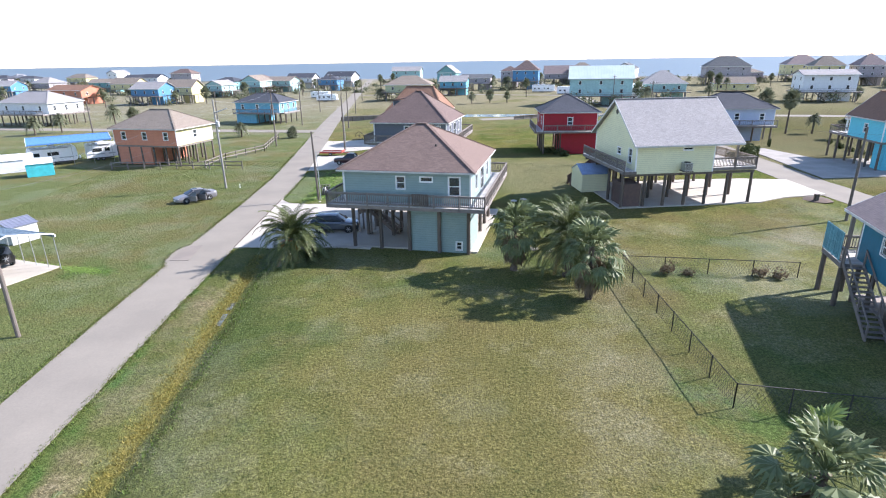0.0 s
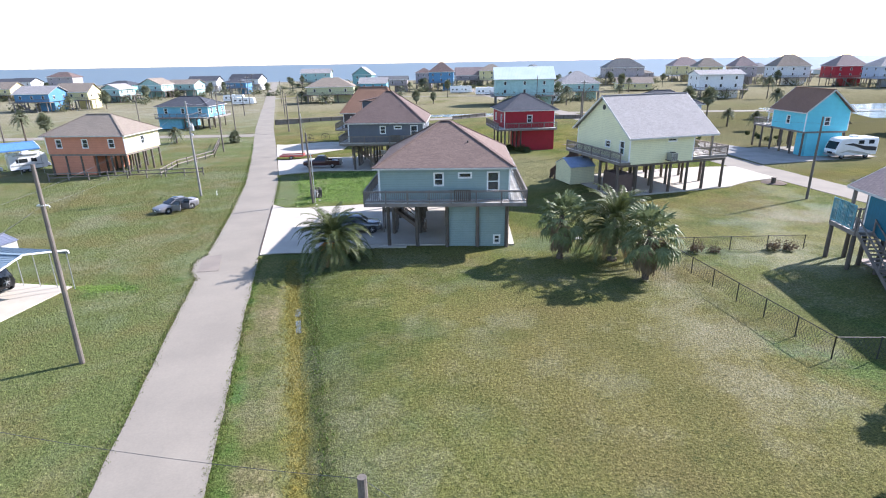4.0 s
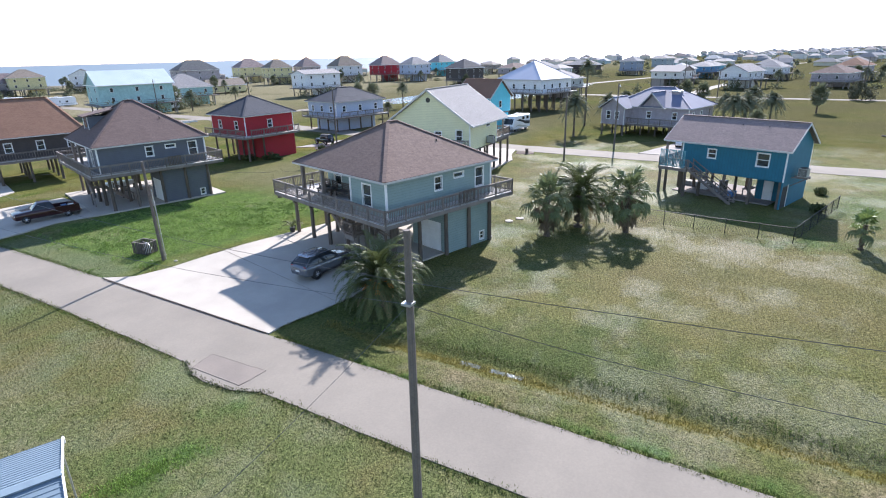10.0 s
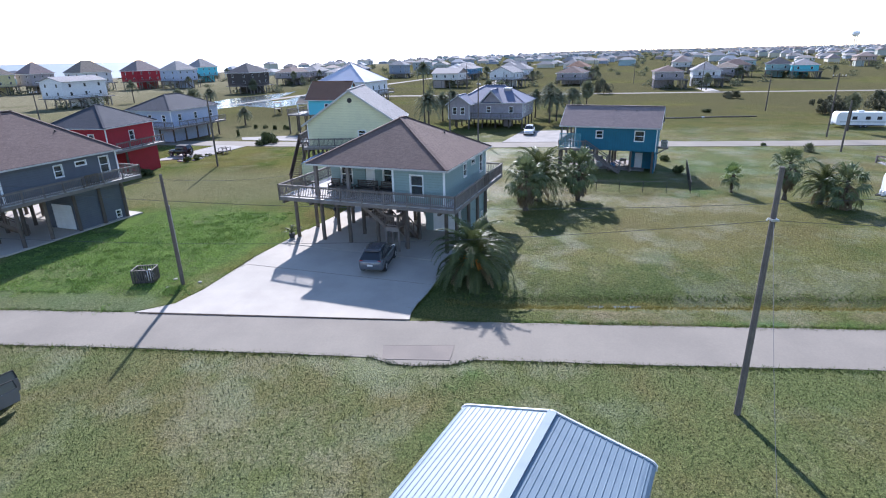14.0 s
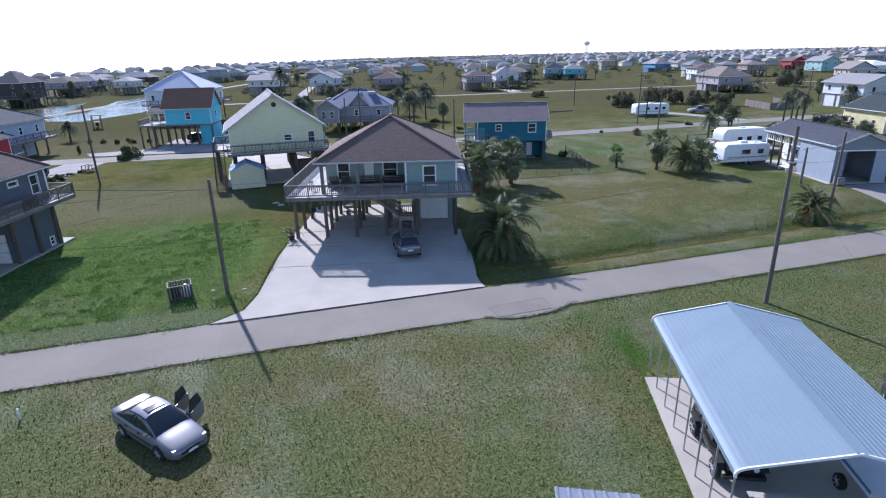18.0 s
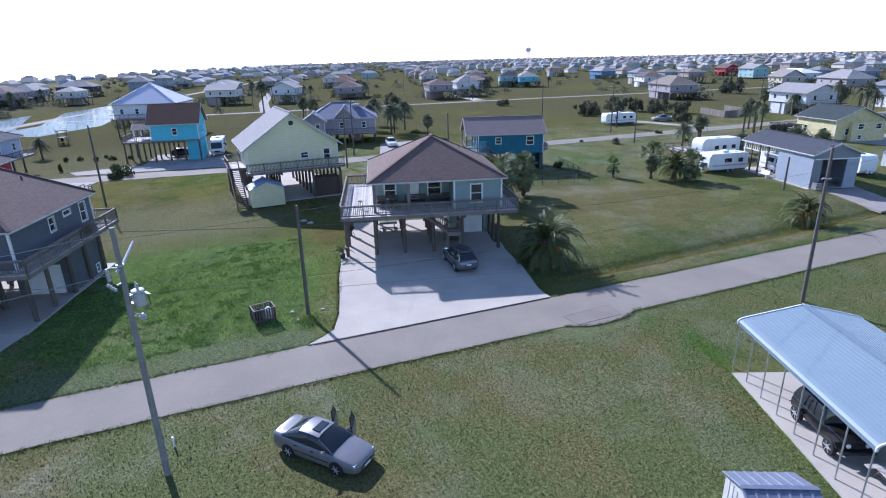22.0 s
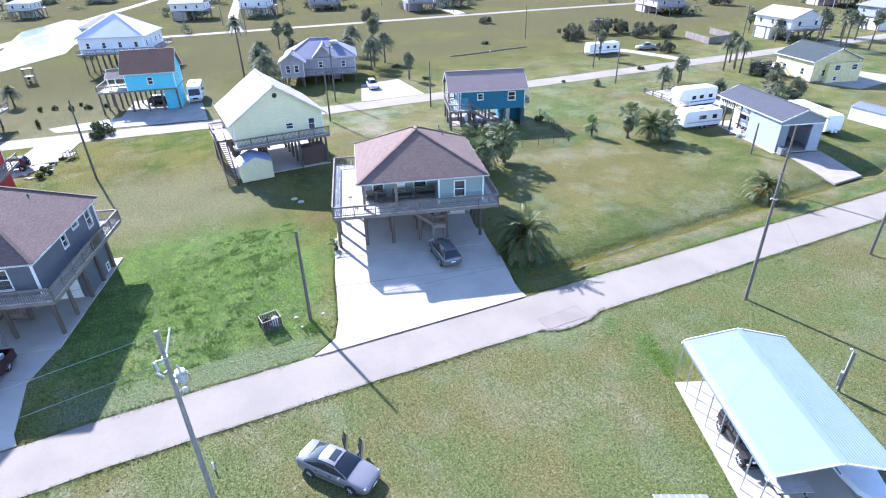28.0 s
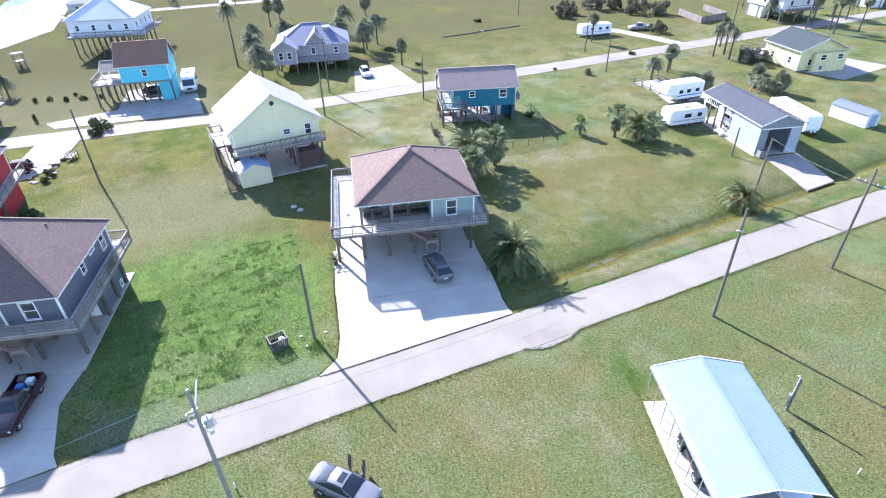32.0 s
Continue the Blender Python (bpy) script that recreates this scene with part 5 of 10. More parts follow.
slab("slab_main", turned(pose(2.03, 50.17, 0, 0, 0, -17.2), (-6.8, -5.5, 6.0, 8.7)), 0.1, 0.43, M_CONCRETE, "concrete slab under the sage house")
slab("slab_grey", turned(pose(3.2, 86.6, 0, 0, 0, -17.2), (-6.8, -6.0, 6.9, 8.7)), 0.1, 0.43, M_CONCRETE, "concrete slab under the grey house")
slab("slab_yellow", [(22.6, 54.0), (38.5, 54.3), (38.5, 66.4), (22.6, 66.2)], 0.1, 0.82, M_CONCRETE, "white concrete apron round the yellow house")
slab("slab_teal", turned(pose(30.8, 25.7, 0, 0, 0, -20.0), (-2.6, -4.6, 4.2, 5.4)), 0.1, 0.40, M_OLDPAVE, "concrete parking slab under the teal house")
slab("slab_aqua", [(55.0, 66.5), (59.5, 89.5), (63.0, 91.0), (64.5, 80.0), (76.0, 78.0), (76.0, 66.0)], 0.1, 0.37, M_SHELL, "shell drive before the aqua house")
slab("slab_purple", [(52.6, 39.5), (51.8, 26.8), (67.0, 26.3), (66.0, 35.0)], 0.1, 0.37, M_SHELL, "pale drive before the taupe house")
slab("slab_red", [(37, 95.5), (53.2, 91.5), (51.8, 85.5), (42, 88.0)], 0.1, 0.37, M_SHELL, "pale drive beside the red house")
ramp_drive([((-12.6, 2.2), (-12.6, -3.0)), ((-10, 1.3), (-10, -4.1)), ((-7, 0.3), (-7.4, -5.3)), ((-3.6, -0.9), (-5.2, -6.2))], "concrete drive of the pale workshop", 0.03, M_OLDPAVE)
bm = bmesh.new()
loft(bm, [[(38.4, 54.4, 0.2), (38.4, 66.2, 0.2), (38.4, 66.2, 0.82), (38.4, 54.4, 0.82)], [(42.6, 56.2, 0.2), (43.5, 66.2, 0.2), (43.5, 66.2, 0.76), (42.6, 56.2, 0.76)], [(48.8, 58.0, 0.0), (49.8, 66.2, 0.0), (49.8, 66.2, 0.42), (48.8, 58.0, 0.42)]])
tagged(part("driveway", bm, M_CONCRETE), "white concrete drive of the yellow house", "driveway", kind="structure")
slab("slab_workshop", turned(pose(3.23, -5.67, 0, 0, 0, -18.5), (-7.4, -3.3, 7.6, 3.5)), 0.0, 0.36, M_CONCRETE, "concrete floor of the workshop")
slab("slab_carport", turned(pose(-34.25, 43.5, 0, 0, 0, 155), (-4.6, -3.7, 7.2, 3.5)), -0.1, 0.07, M_CONCRETE, "white concrete pad under the carport")
slab("slab_trailers", [(25, -9), (19.0, -6.5), (17.2, -16), (23, -18)], 0.1, 0.36, M_SHELL, "gravel pad for parked trailers")
slab("slab_cream", [(13.5, -62), (12.5, -45), (22, -43), (24, -60)], 0.1, 0.36, M_SHELL, "pale pad beside the cream house")
tagged(part("road_apron", plate(bmesh.new(), [(-20.35, 45.4), (-20.0, 44.4), (-19.5, 43.3), (-19.3, 50.4), (-19.8, 49.3), (-20.3, 48.4), (-20.45, 47.2)], -0.1, 0.035), M_ROAD), "broken asphalt apron at the road edge", "road patch", kind="structure")


def road_x(y):
    """Middle of the road at y."""
    return float(np.interp(y, (-60, 11, 34, 48, 65, 80, 105, 150), (-20.9, -18.5, -17.92, -17.5, -16.7, -16.35, -16.9, -18.5)))


patch = [(-18.4, 49.1), (-18.3, 45.1), (-19.9, 45.3), (-19.85, 48.9)]
tagged(part("road_patch", plate(bmesh.new(), patch, 0.03, 0.056), M_ROADFRESH), "squared repair patch in the road", "road patch", kind="structure")
bm = bmesh.new()
for p, q in ((patch[3], patch[0]), (patch[0], patch[1]), (patch[1], patch[2])):
    for k in range(14):
        u, w = Vector(p).lerp(Vector(q), k / 14), Vector(p).lerp(Vector(q), (k + 1) / 14)
        n = [0.03 * noise.noise(Vector((v.x * 2.1, v.y * 2.1, 5.0))) for v in (u, w)]
        beam(bm, (u.x + n[0], u.y + n[0], 0.058), (w.x + n[1], w.y + n[1], 0.058), 0.012 + 0.05 * abs(noise.noise(Vector((u.x * 3, u.y * 3, 1.0)))), 0.01)
tagged(part("patch_joint", bm, M_ROADDARK), "dark cracked joint round the road patch", "road joint", "road joints", "structure")
a, b = (-6.6, 62.0), (-10.1, 47.1)
za, zb = (0.095 + 0.30 * smooth(-12.6, -5.0, p[0]) for p in (a, b))
tagged(part("slab_joint", beam(bmesh.new(), (*a, za), (*b, zb), 0.025, 0.01), M_ROADDARK), "cut joint in the concrete drive", "slab joint", "drive joints", "structure")
bm = bmesh.new()
lip = [(-14.56 - 0.68 * v - 0.05, 65.6 - 17.4 * v, 0.075 + 0.012 * noise.noise(Vector((v * 30, 1, 0)))) for v in (i / 60 for i in range(61))]
for p, q in zip(lip, lip[1:]):
    beam(bm, p, q, 0.03 + 0.14 * abs(noise.noise(Vector((p[1] * 1.3, 7, 0)))), 0.04)
tagged(part("slab_joint", bm, M_SOIL), "ragged dark gap between drive and road", "slab joint", "drive joints", "structure")

# ponds and wet ditch
for line in ([(-12.42, 33.2), (-12.3, 33.7), (-12.34, 34.5), (-12.24, 35.0)], [(-12.36, 35.6), (-12.26, 36.2), (-12.33, 36.8)]):
    slab("puddle", [(x + 0.3, y) for x, y in line] + [(x - 0.25 - 0.1 * (k % 2), y) for k, (x, y) in reversed(list(enumerate(line)))], -0.6, -0.405, M_POND, "shallow puddle in the ditch", "puddle")
slab("water_pond", [(128, 108), (150, 96), (230, 92), (250, 104), (215, 116), (160, 114), (138, 124)], 0.2, 0.34, M_POND, "shallow bright pond", "pond")
slab("water_pool", [(118, 128), (150, 118), (210, 126), (170, 140), (126, 142)], 0.2, 0.34, M_POND, "shallow bright pool", "pond")
slab("water_canal", [(18, 158), (60, 150), (64, 156), (20, 165)], 0.2, 0.34, M_POND, "narrow bright canal", "pond")
slab("water_ditch", [(-12.26, 31.9), (-12.14, 32.0), (-12.1, 32.8), (-12.2, 33.6), (-12.17, 35.4), (-12.32, 36.2), (-12.42, 35.6), (-12.3, 34), (-12.24, 32.9)], -0.8, -0.53, M_POND, "thin water lying in the ditch", "ditch")

# ---- palms ----


def frond_mesh(name, length, a0, a1, material_, seed, leaf_len=0.5, stations=42):
    rnd = random.Random(seed)
    bm = bmesh.new()
    p, pts = Vector((0, 0, 0)), []
    k = 12
    for i in range(k + 1):
        pts.append(p.copy())
        a = radians(a0 + (a1 - a0) * (i / k) ** 1.3)
        p = p + Vector((math.cos(a), 0, math.sin(a))) * length / k
    tube(bm, pts, [0.045 * (1 - 0.8 * i / k) for i in range(k + 1)], 4)
    for i in range(2, stations):
        s = i / stations * k
        j = min(k - 1, int(s))
        q = pts[j].lerp(pts[j + 1], s - j)
        d = (pts[j + 1] - pts[j]).normalized()
        up = Vector((-d.z, 0, d.x))
        ll = leaf_len * (0.45 + 1.1 * math.sin(math.pi * min(1, i / stations + 0.12)) * 0.6)
        for side in (-1, 1):
            o = (d * rnd.uniform(0.75, 1.0) + Vector((0, side * 0.9, 0)) + up * rnd.uniform(0.0, 0.35)).normalized()
            tip = q + o * ll + Vector((0, 0, -0.3 * ll * rnd.uniform(0.4, 1.2)))
            mid = q + o * ll * 0.5
            w = d * 0.018
            v = [bm.verts.new(c) for c in (q - w, q + w, mid + w * 1.3, tip, mid - w * 1.3)]
            bm.faces.new(v)
    return mesh_of(name, bm, material_)


def fan_mesh(name, stem, radius, droop, material_, seed, blades=19):
    rnd = random.Random(seed)
    bm = bmesh.new()
    hub = Vector((stem, 0, 0))
    tube(bm, [(0, 0, 0), (stem * 0.5, 0, 0.05), hub], [0.035, 0.024, 0.016], 4)
    for i in range(blades):
        th = radians(-140 + 280 * i / (blades - 1))
        s = Vector((-math.sin(th), math.cos(th), 0))
        r = radius * rnd.uniform(0.85, 1.1) * (0.78 + 0.22 * math.cos(th))
        fold = 0.10 * r * (1 if i % 2 else -1)
        o = Vector((math.cos(th), math.sin(th), 0))
        m = hub + o * r * 0.6 + Vector((0, 0, -droop * r * 0.18))
        tip = hub + o * r * 0.97 + Vector((0, 0, -droop * r * rnd.uniform(0.5, 1.2)))
        w = 0.085 * r
        v = [bm.verts.new(c) for c in (hub, m + s * w + Vector((0, 0, fold * 0.4)), tip, m - s * w - Vector((0, 0, fold * 0.4)))]
        bm.faces.new(v)
    return mesh_of(name, bm, material_)


DATE = [frond_mesh("frond", 3.0, 84, -5, M_FROND, 1), frond_mesh("frond", 3.3, 68, -62, M_FROND, 2), frond_mesh("frond", 3.4, 48, -84, M_FROND, 3), frond_mesh("frond", 3.2, 22, -89, M_FROND, 4), frond_mesh("dead_frond", 2.6, -20, -88, M_DRYLEAF, 5), frond_mesh("frond", 2.9, -4, -89, M_FROND, 6)]
FANS = [fan_mesh("leaf", 0.95, 0.72, 0.35, M_FAN, 1), fan_mesh("leaf", 1.2, 0.78, 0.7, M_FAN, 2), fan_mesh("leaf", 1.2, 0.78, 1.0, M_FAN, 3)]
YOUNGFANS = [fan_mesh("leaf", 0.5, 0.85, 0.3, M_YOUNG, 11, 23), fan_mesh("leaf", 0.6, 0.9, 0.6, M_YOUNG, 12, 23), fan_mesh("leaf", 0.6, 0.85, 0.95, M_FAN, 13, 23)]


def skirt_mesh(seed, n=60):
    """Dry leaves hanging round a trunk, thickest under the crown."""
    rnd = random.Random(seed)
    bm = bmesh.new()
    for i in range(n):
        az, z = radians(i * 137.5), -rnd.uniform(0.0, 1.6)
        lean = rnd.uniform(0.3, 0.95) * (1 + z / 2.4)
        o = Vector((math.cos(az), math.sin(az), 0))
        side = Vector((-o.y, o.x, 0))
        hub = o * (0.2 + lean) + Vector((0, 0, z - 0.35))
        tube(bm, [Vector((0, 0, z)), hub], [0.025, 0.015], 4)
        for k in range(7):
            u = (k - 3) / 3 + rnd.uniform(-0.1, 0.1)
            tip = hub + side * u * 0.42 + o * rnd.uniform(-0.05, 0.2) - Vector((0, 0, rnd.uniform(0.5, 0.95)))
            m = hub.lerp(tip, 0.5) + o * 0.05
            bm.faces.new([bm.verts.new(c) for c in (hub, m + side * 0.05, tip, m - side * 0.05)])
    return mesh_of("skirt", bm, M_SKIRT)


SKIRTS = [skirt_mesh(s) for s in (11, 12)]


def trunk(parent, h, r0, r1, lean=(0, 0), seed=1):
    rnd = random.Random(seed)
    pts = [(lean[0] * (i / 7) ** 1.5 + rnd.uniform(-.02, .02), lean[1] * (i / 7) ** 1.5 + rnd.uniform(-.02, .02), -0.25 + (h + 0.25) * i / 7) for i in range(8)]
    rad = [r0 * 1.25] + [r0 + (r1 - r0) * i / 6 for i in range(7)]
    part("trunk", tube(bmesh.new(), pts, rad, 10), M_TRUNK, parent)
    return Vector(pts[-1])


def date_palm(x, y, h, scale=1.0, count=46, seed=1, fruit=False, label="date palm with arching grey-green fronds"):
    rnd = random.Random(seed)
    t = thing("date_palm", pose(x, y, ground_z(x, y), 0, 0, rnd.uniform(0, 360)), label, "palm tree", "palms")
    top = trunk(t, h, 0.3 * scale, 0.34 * scale, seed=seed)
    part("crown_base", tube(bmesh.new(), [top - Vector((0, 0, 0.5)), top, top + Vector((0, 0, 0.35))], [0.36 * scale, 0.42 * scale, 0.12], 9), M_TRUNK, t)
    for i in range(count):
        f = i / count
        me = DATE[(0, 1, 2, 3, 5)[min(4, int(f * 5.0))]]
        share("frond", me, t, Matrix.Translation(top + Vector((0, 0, 0.25 - 0.45 * f))) @ pose(0, 0, 0, rnd.uniform(-14, 14), rnd.uniform(-9, 9), i * 137.5 + rnd.uniform(-12, 12)) @ Matrix.Scale(scale * rnd.uniform(0.85, 1.1), 4))
    for i in range(int(count / 5)):
        share("dead_frond", DATE[4], t, Matrix.Translation(top - Vector((0, 0, 0.3))) @ pose(0, 0, 0, 0, rnd.uniform(-8, 8), i * 61) @ Matrix.Scale(scale * rnd.uniform(0.6, 0.85), 4), "dry brown hanging frond")
    if fruit:
        for i in range(5):
            a = radians(i * 76)
            bm = bmesh.new()
            for j in range(10):
                b = a + radians(rnd.uniform(-22, 22))
                tube(bm, [top, top + Vector((math.cos(b) * 0.6, math.sin(b) * 0.6, 0.15)), top + Vector((math.cos(b) * rnd.uniform(0.9, 1.25), math.sin(b) * rnd.uniform(0.9, 1.25), -rnd.uniform(0.2, 0.5)))], [0.02, 0.02, 0.035], 4)
            part("fruit_stalk", bm, M_ORANGEFRUIT, t, "orange fruit stalks")
    return t


def fan_palm(x, y, h, scale=1.0, count=44, seed=1, skirt=16, lean=(0, 0), label="fan palm with a shaggy brown skirt", fans=FANS):
    rnd = random.Random(seed)
    t = thing("fan_palm", pose(x, y, ground_z(x, y), 0, 0, rnd.uniform(0, 360)), label, "palm tree", "palms")
    top = trunk(t, h, 0.24 * scale, 0.17 * scale, lean, seed)
    for i in range(count):
        f = i / count
        me = fans[min(2, int(f * 3))]
        share("leaf", me, t, Matrix.Translation(top + Vector((0, 0, 0.15 - 1.0 * f * f * scale))) @ pose(0, 0, 0, 0, 0, i * 137.5 + rnd.uniform(-10, 10)) @ pose(0, 0, 0, rnd.uniform(-25, 25), -74 + 116 * f + rnd.uniform(-12, 12), 0) @ Matrix.Scale(scale * rnd.uniform(0.72, 1.2), 4))
    if skirt:
        s = share("skirt", SKIRTS[seed % 2], t, Matrix.Translation(top - Vector((0, 0, 0.35))) @ pose(0, 0, 0, 0, 0, seed * 50) @ Matrix.Scale(scale * min(1.0, 0.55 + skirt / 40), 4), "shaggy skirt of dry hanging leaves")
        tagged(s, kind="stuff")
    return t


date_palm(-9.15, 44.2, 1.65, 1.2, 70, 1, True, "short date palm with arching fronds and orange fruit stalks")
fan_palm(8.4, 39.0, 3.6, 1.12, 46, 2, 20)
date_palm(12.1, 37.3, 2.7, 1.3, 74, 3)
fan_palm(12.3, 33.15, 3.75, 1.15, 48, 4, 18)
fan_palm(15.3, 16.0, 2.0, 0.88, 15, 5, 0, label="young fan palm with a clear trunk and a loose crown", fans=YOUNGFANS)
fan_palm(12.0, 12.05, 3.9, 1.0, 40, 6, 26, label="fan palm with a clear trunk and a brown skirt")
date_palm(10.2, 9.5, 1.9, 0.95, 50, 7)
fan_palm(8.4, 8.4, 2.8, 1.1, 40, 8, 16)
date_palm(-11.3, 13.1, 1.15, 0.92, 58, 9, True)


def crown_mesh(kind, seed):
    """A palm crown in one piece, for trees that stay far off."""
    rnd = random.Random(seed)
    bm = bmesh.new()
    n = 72 if kind == "date" else 58
    for i in range(n):
        f = i / n
        az = radians(i * 137.5 + rnd.uniform(-15, 15))
        d, s = Vector((math.cos(az), math.sin(az), 0)), Vector((-math.sin(az), math.cos(az), 0))
        if kind == "date":
            el, L, droop = radians(84 - 105 * f), rnd.uniform(1.35, 1.75), rnd.uniform(0.45, 0.75)
            pts = [d * L * t * math.cos(el) * (1 - 0.12 * t) + Vector((0, 0, L * t * math.sin(el) - droop * L * t * t)) for t in (0, 0.2, 0.4, 0.6, 0.8, 1.0)]
            for k in range(5):
                o = (pts[k + 1] - pts[k]).normalized()
                bm.faces.new([bm.verts.new(c) for c in (pts[k] - s * 0.02, pts[k] + s * 0.02, pts[k + 1] + s * 0.015, pts[k + 1] - s * 0.015)])
                for sg in (-1, 1):
                    for u in (0.15, 0.4, 0.65, 0.9):
                        q = pts[k].lerp(pts[k + 1], u)
                        w = 0.34 * (1 - 0.12 * abs(k - 2)) * rnd.uniform(0.8, 1.2)
                        tip = q + s * sg * w * 0.75 + o * w * 0.55 + Vector((0, 0, w * rnd.uniform(-0.3, 0.25)))
                        bm.faces.new([bm.verts.new(c) for c in (q - o * 0.035, q + o * 0.035, tip)])
        else:
            el, r = radians(82 - 150 * f), rnd.uniform(0.62, 0.95)
            hub = d * r * math.cos(el) + Vector((0, 0, r * math.sin(el) - 0.15 * f))
            out = hub.normalized()
            side = out.cross(s).normalized()
            tilt = rnd.uniform(-0.5, 0.5)
            wide = (s * math.cos(tilt) + side * math.sin(tilt)).normalized()
            for k in range(11):
                th = radians(-130 + 26 * k)
                o = (out * math.cos(th) + wide * math.sin(th)).normalized()
                tip = hub + o * rnd.uniform(0.42, 0.6) + Vector((0, 0, -0.16 * (1 - math.cos(th)) - 0.1))
                w = out.cross(wide).cross(o).normalized() * 0.055
                m = hub.lerp(tip, 0.5)
                bm.faces.new([bm.verts.new(c) for c in (hub, m + w, tip, m - w)])
            tube(bm, [(0, 0, 0), hub], [0.03, 0.015], 3)
    if kind != "date":
        for i in range(40):
            az, z = radians(i * 137.5), -rnd.uniform(0.1, 1.0)
            o = Vector((math.cos(az), math.sin(az), 0)) * rnd.uniform(0.7, 1.1)
            sd = Vector((-o.y, o.x, 0)) * 0.1
            bm.faces.new([bm.verts.new(c) for c in (Vector((0, 0, z)), o * 0.3 + sd + Vector((0, 0, z - 0.3)), o * 0.26 + Vector((0, 0, z - 0.7)), o * 0.3 - sd + Vector((0, 0, z - 0.3)))])
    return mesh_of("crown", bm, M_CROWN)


CROWNS = [crown_mesh("date", 1), crown_mesh("date", 2), crown_mesh("fan", 3), crown_mesh("fan", 4)]
STEM = mesh_of("trunk", tube(bmesh.new(), [(0, 0, 0), (0.01, 0, 0.5), (0, 0, 1)], [0.22, 0.17, 0.16], 7), M_TRUNK)


def far_palm(x, y, h, s=1.0, k=0, kind=None):
    t = thing("palm_tree", pose(x, y, ground_z(x, y), 0, 0, (x * 31 + y * 17) % 360), "palm with a small round crown", "palm tree", "far palms")
    share("trunk", STEM, t, pose(0, 0, -0.2) @ Matrix.Diagonal((1, 1, h + 0.2, 1)))
    share("crown", CROWNS[k % 4 if kind is None else kind], t, pose(0, 0, h) @ Matrix.Scale(s, 4))


for i, (x, y, h, s) in enumerate(((66.6, 53.6, 6.2, 2.2), (83, 56, 12.0, 1.6), (65.6, 24.2, 4.5, 1.2), (33.3, -20.6, 4.0, 1.2), (34.5, -22.5, 4.2, 1.2), (15.7, -25.7, 2.2, 1.5), (18, -27, 2.6, 1.6), (13.5, -27.5, 2.4, 1.5), (36.6, -40.9, 6, 1.0), (38, -42.5, 4.5, 0.9), (20.8, -17, 2.2, 1.3), (39.8, -5.6, 0.6, 0.7))):
    far_palm(x, y, h, s, i)
for i, (x, y, h, s) in enumerate(((-35.4, 128, 2.2, 1.4), (-65, 134, 6, 1.5), (-62, 137, 5, 1.4), (-23.4, 124, 1.2, 1.2), (-88, 142, 3.0, 1.7), (-84, 146, 3.4, 1.6), (74, 108.6, 7.5, 1.5), (79, 108, 7.2, 1.6), (84, 107, 3.0, 1.2), (26.7, 204, 3.2, 1.5), (34, 208, 3.4, 1.6), (40, 206, 3.0, 1.2), (83.8, 98.7, 3.0, 1.4), (108, 118, 6, 1.6), (122, 12, 4.6, 2.0), (37, -80, 8.0, 1.3), (40, -83, 7.0, 1.4), (43.5, -79, 8.5, 1.3), (46, -85, 6.5, 1.4), (35, -87, 7.5, 1.3), (55, -79.5, 4.5, 1.6), (33.5, -38.8, 5.5, 1.2), (121, 40.7, 6, 1.6), (125, 37, 5, 1.7), (31, -14, 3.2, 1.5), (37, -38, 5.5, 1.3), (42, -46, 5.5, 1.3), (55, -99, 5, 1.8), (50, -100, 6, 1.8), (45, -98, 5, 1.7), (61, -24, 5.5, 1.2))):
    far_palm(x, y, h, s, i)


def bush_mesh(name, seed, n=420, flat=0.7, size=0.16, material_=M_SHRUB, lumps_n=7, spread=0.55):
    rnd = random.Random(seed)
    lumps = [(Vector((rnd.uniform(-spread, spread), rnd.uniform(-spread, spread), rnd.uniform(0.12, 0.75) * flat)), rnd.uniform(0.22, 0.5) * (0.55 / spread) ** 0.5) for _ in range(lumps_n)]
    bm = bmesh.new()
    for i in range(n):
        c, r = lumps[i % lumps_n]
        d = Vector((rnd.gauss(0, 1), rnd.gauss(0, 1), rnd.gauss(0, 1))).normalized()
        p = c + d * r * rnd.uniform(0.45, 1.12)
        if p.z < 0:
            continue
        a, b = d.orthogonal().normalized(), Vector((rnd.gauss(0, 1), rnd.gauss(0, 1), rnd.gauss(0, 1))).normalized()
        s = size * rnd.uniform(0.6, 1.3)
        bm.faces.new([bm.verts.new(q) for q in (p - a * s, p + b * s * 0.8, p + a * s, p - b * s * 0.8)])
    return mesh_of(name, bm, material_)


BUSH = [bush_mesh("foliage", s, 700, 0.7, 0.11) for s in (1, 2, 3)]
DRYBUSH = bush_mesh("foliage", 4, 260, 0.8, 0.12, M_SKIRT)
TREE = [bush_mesh("foliage", s, 1800, 1.0, 0.075, M_SCRUB, 13, 0.85) for s in (7, 8, 9)]


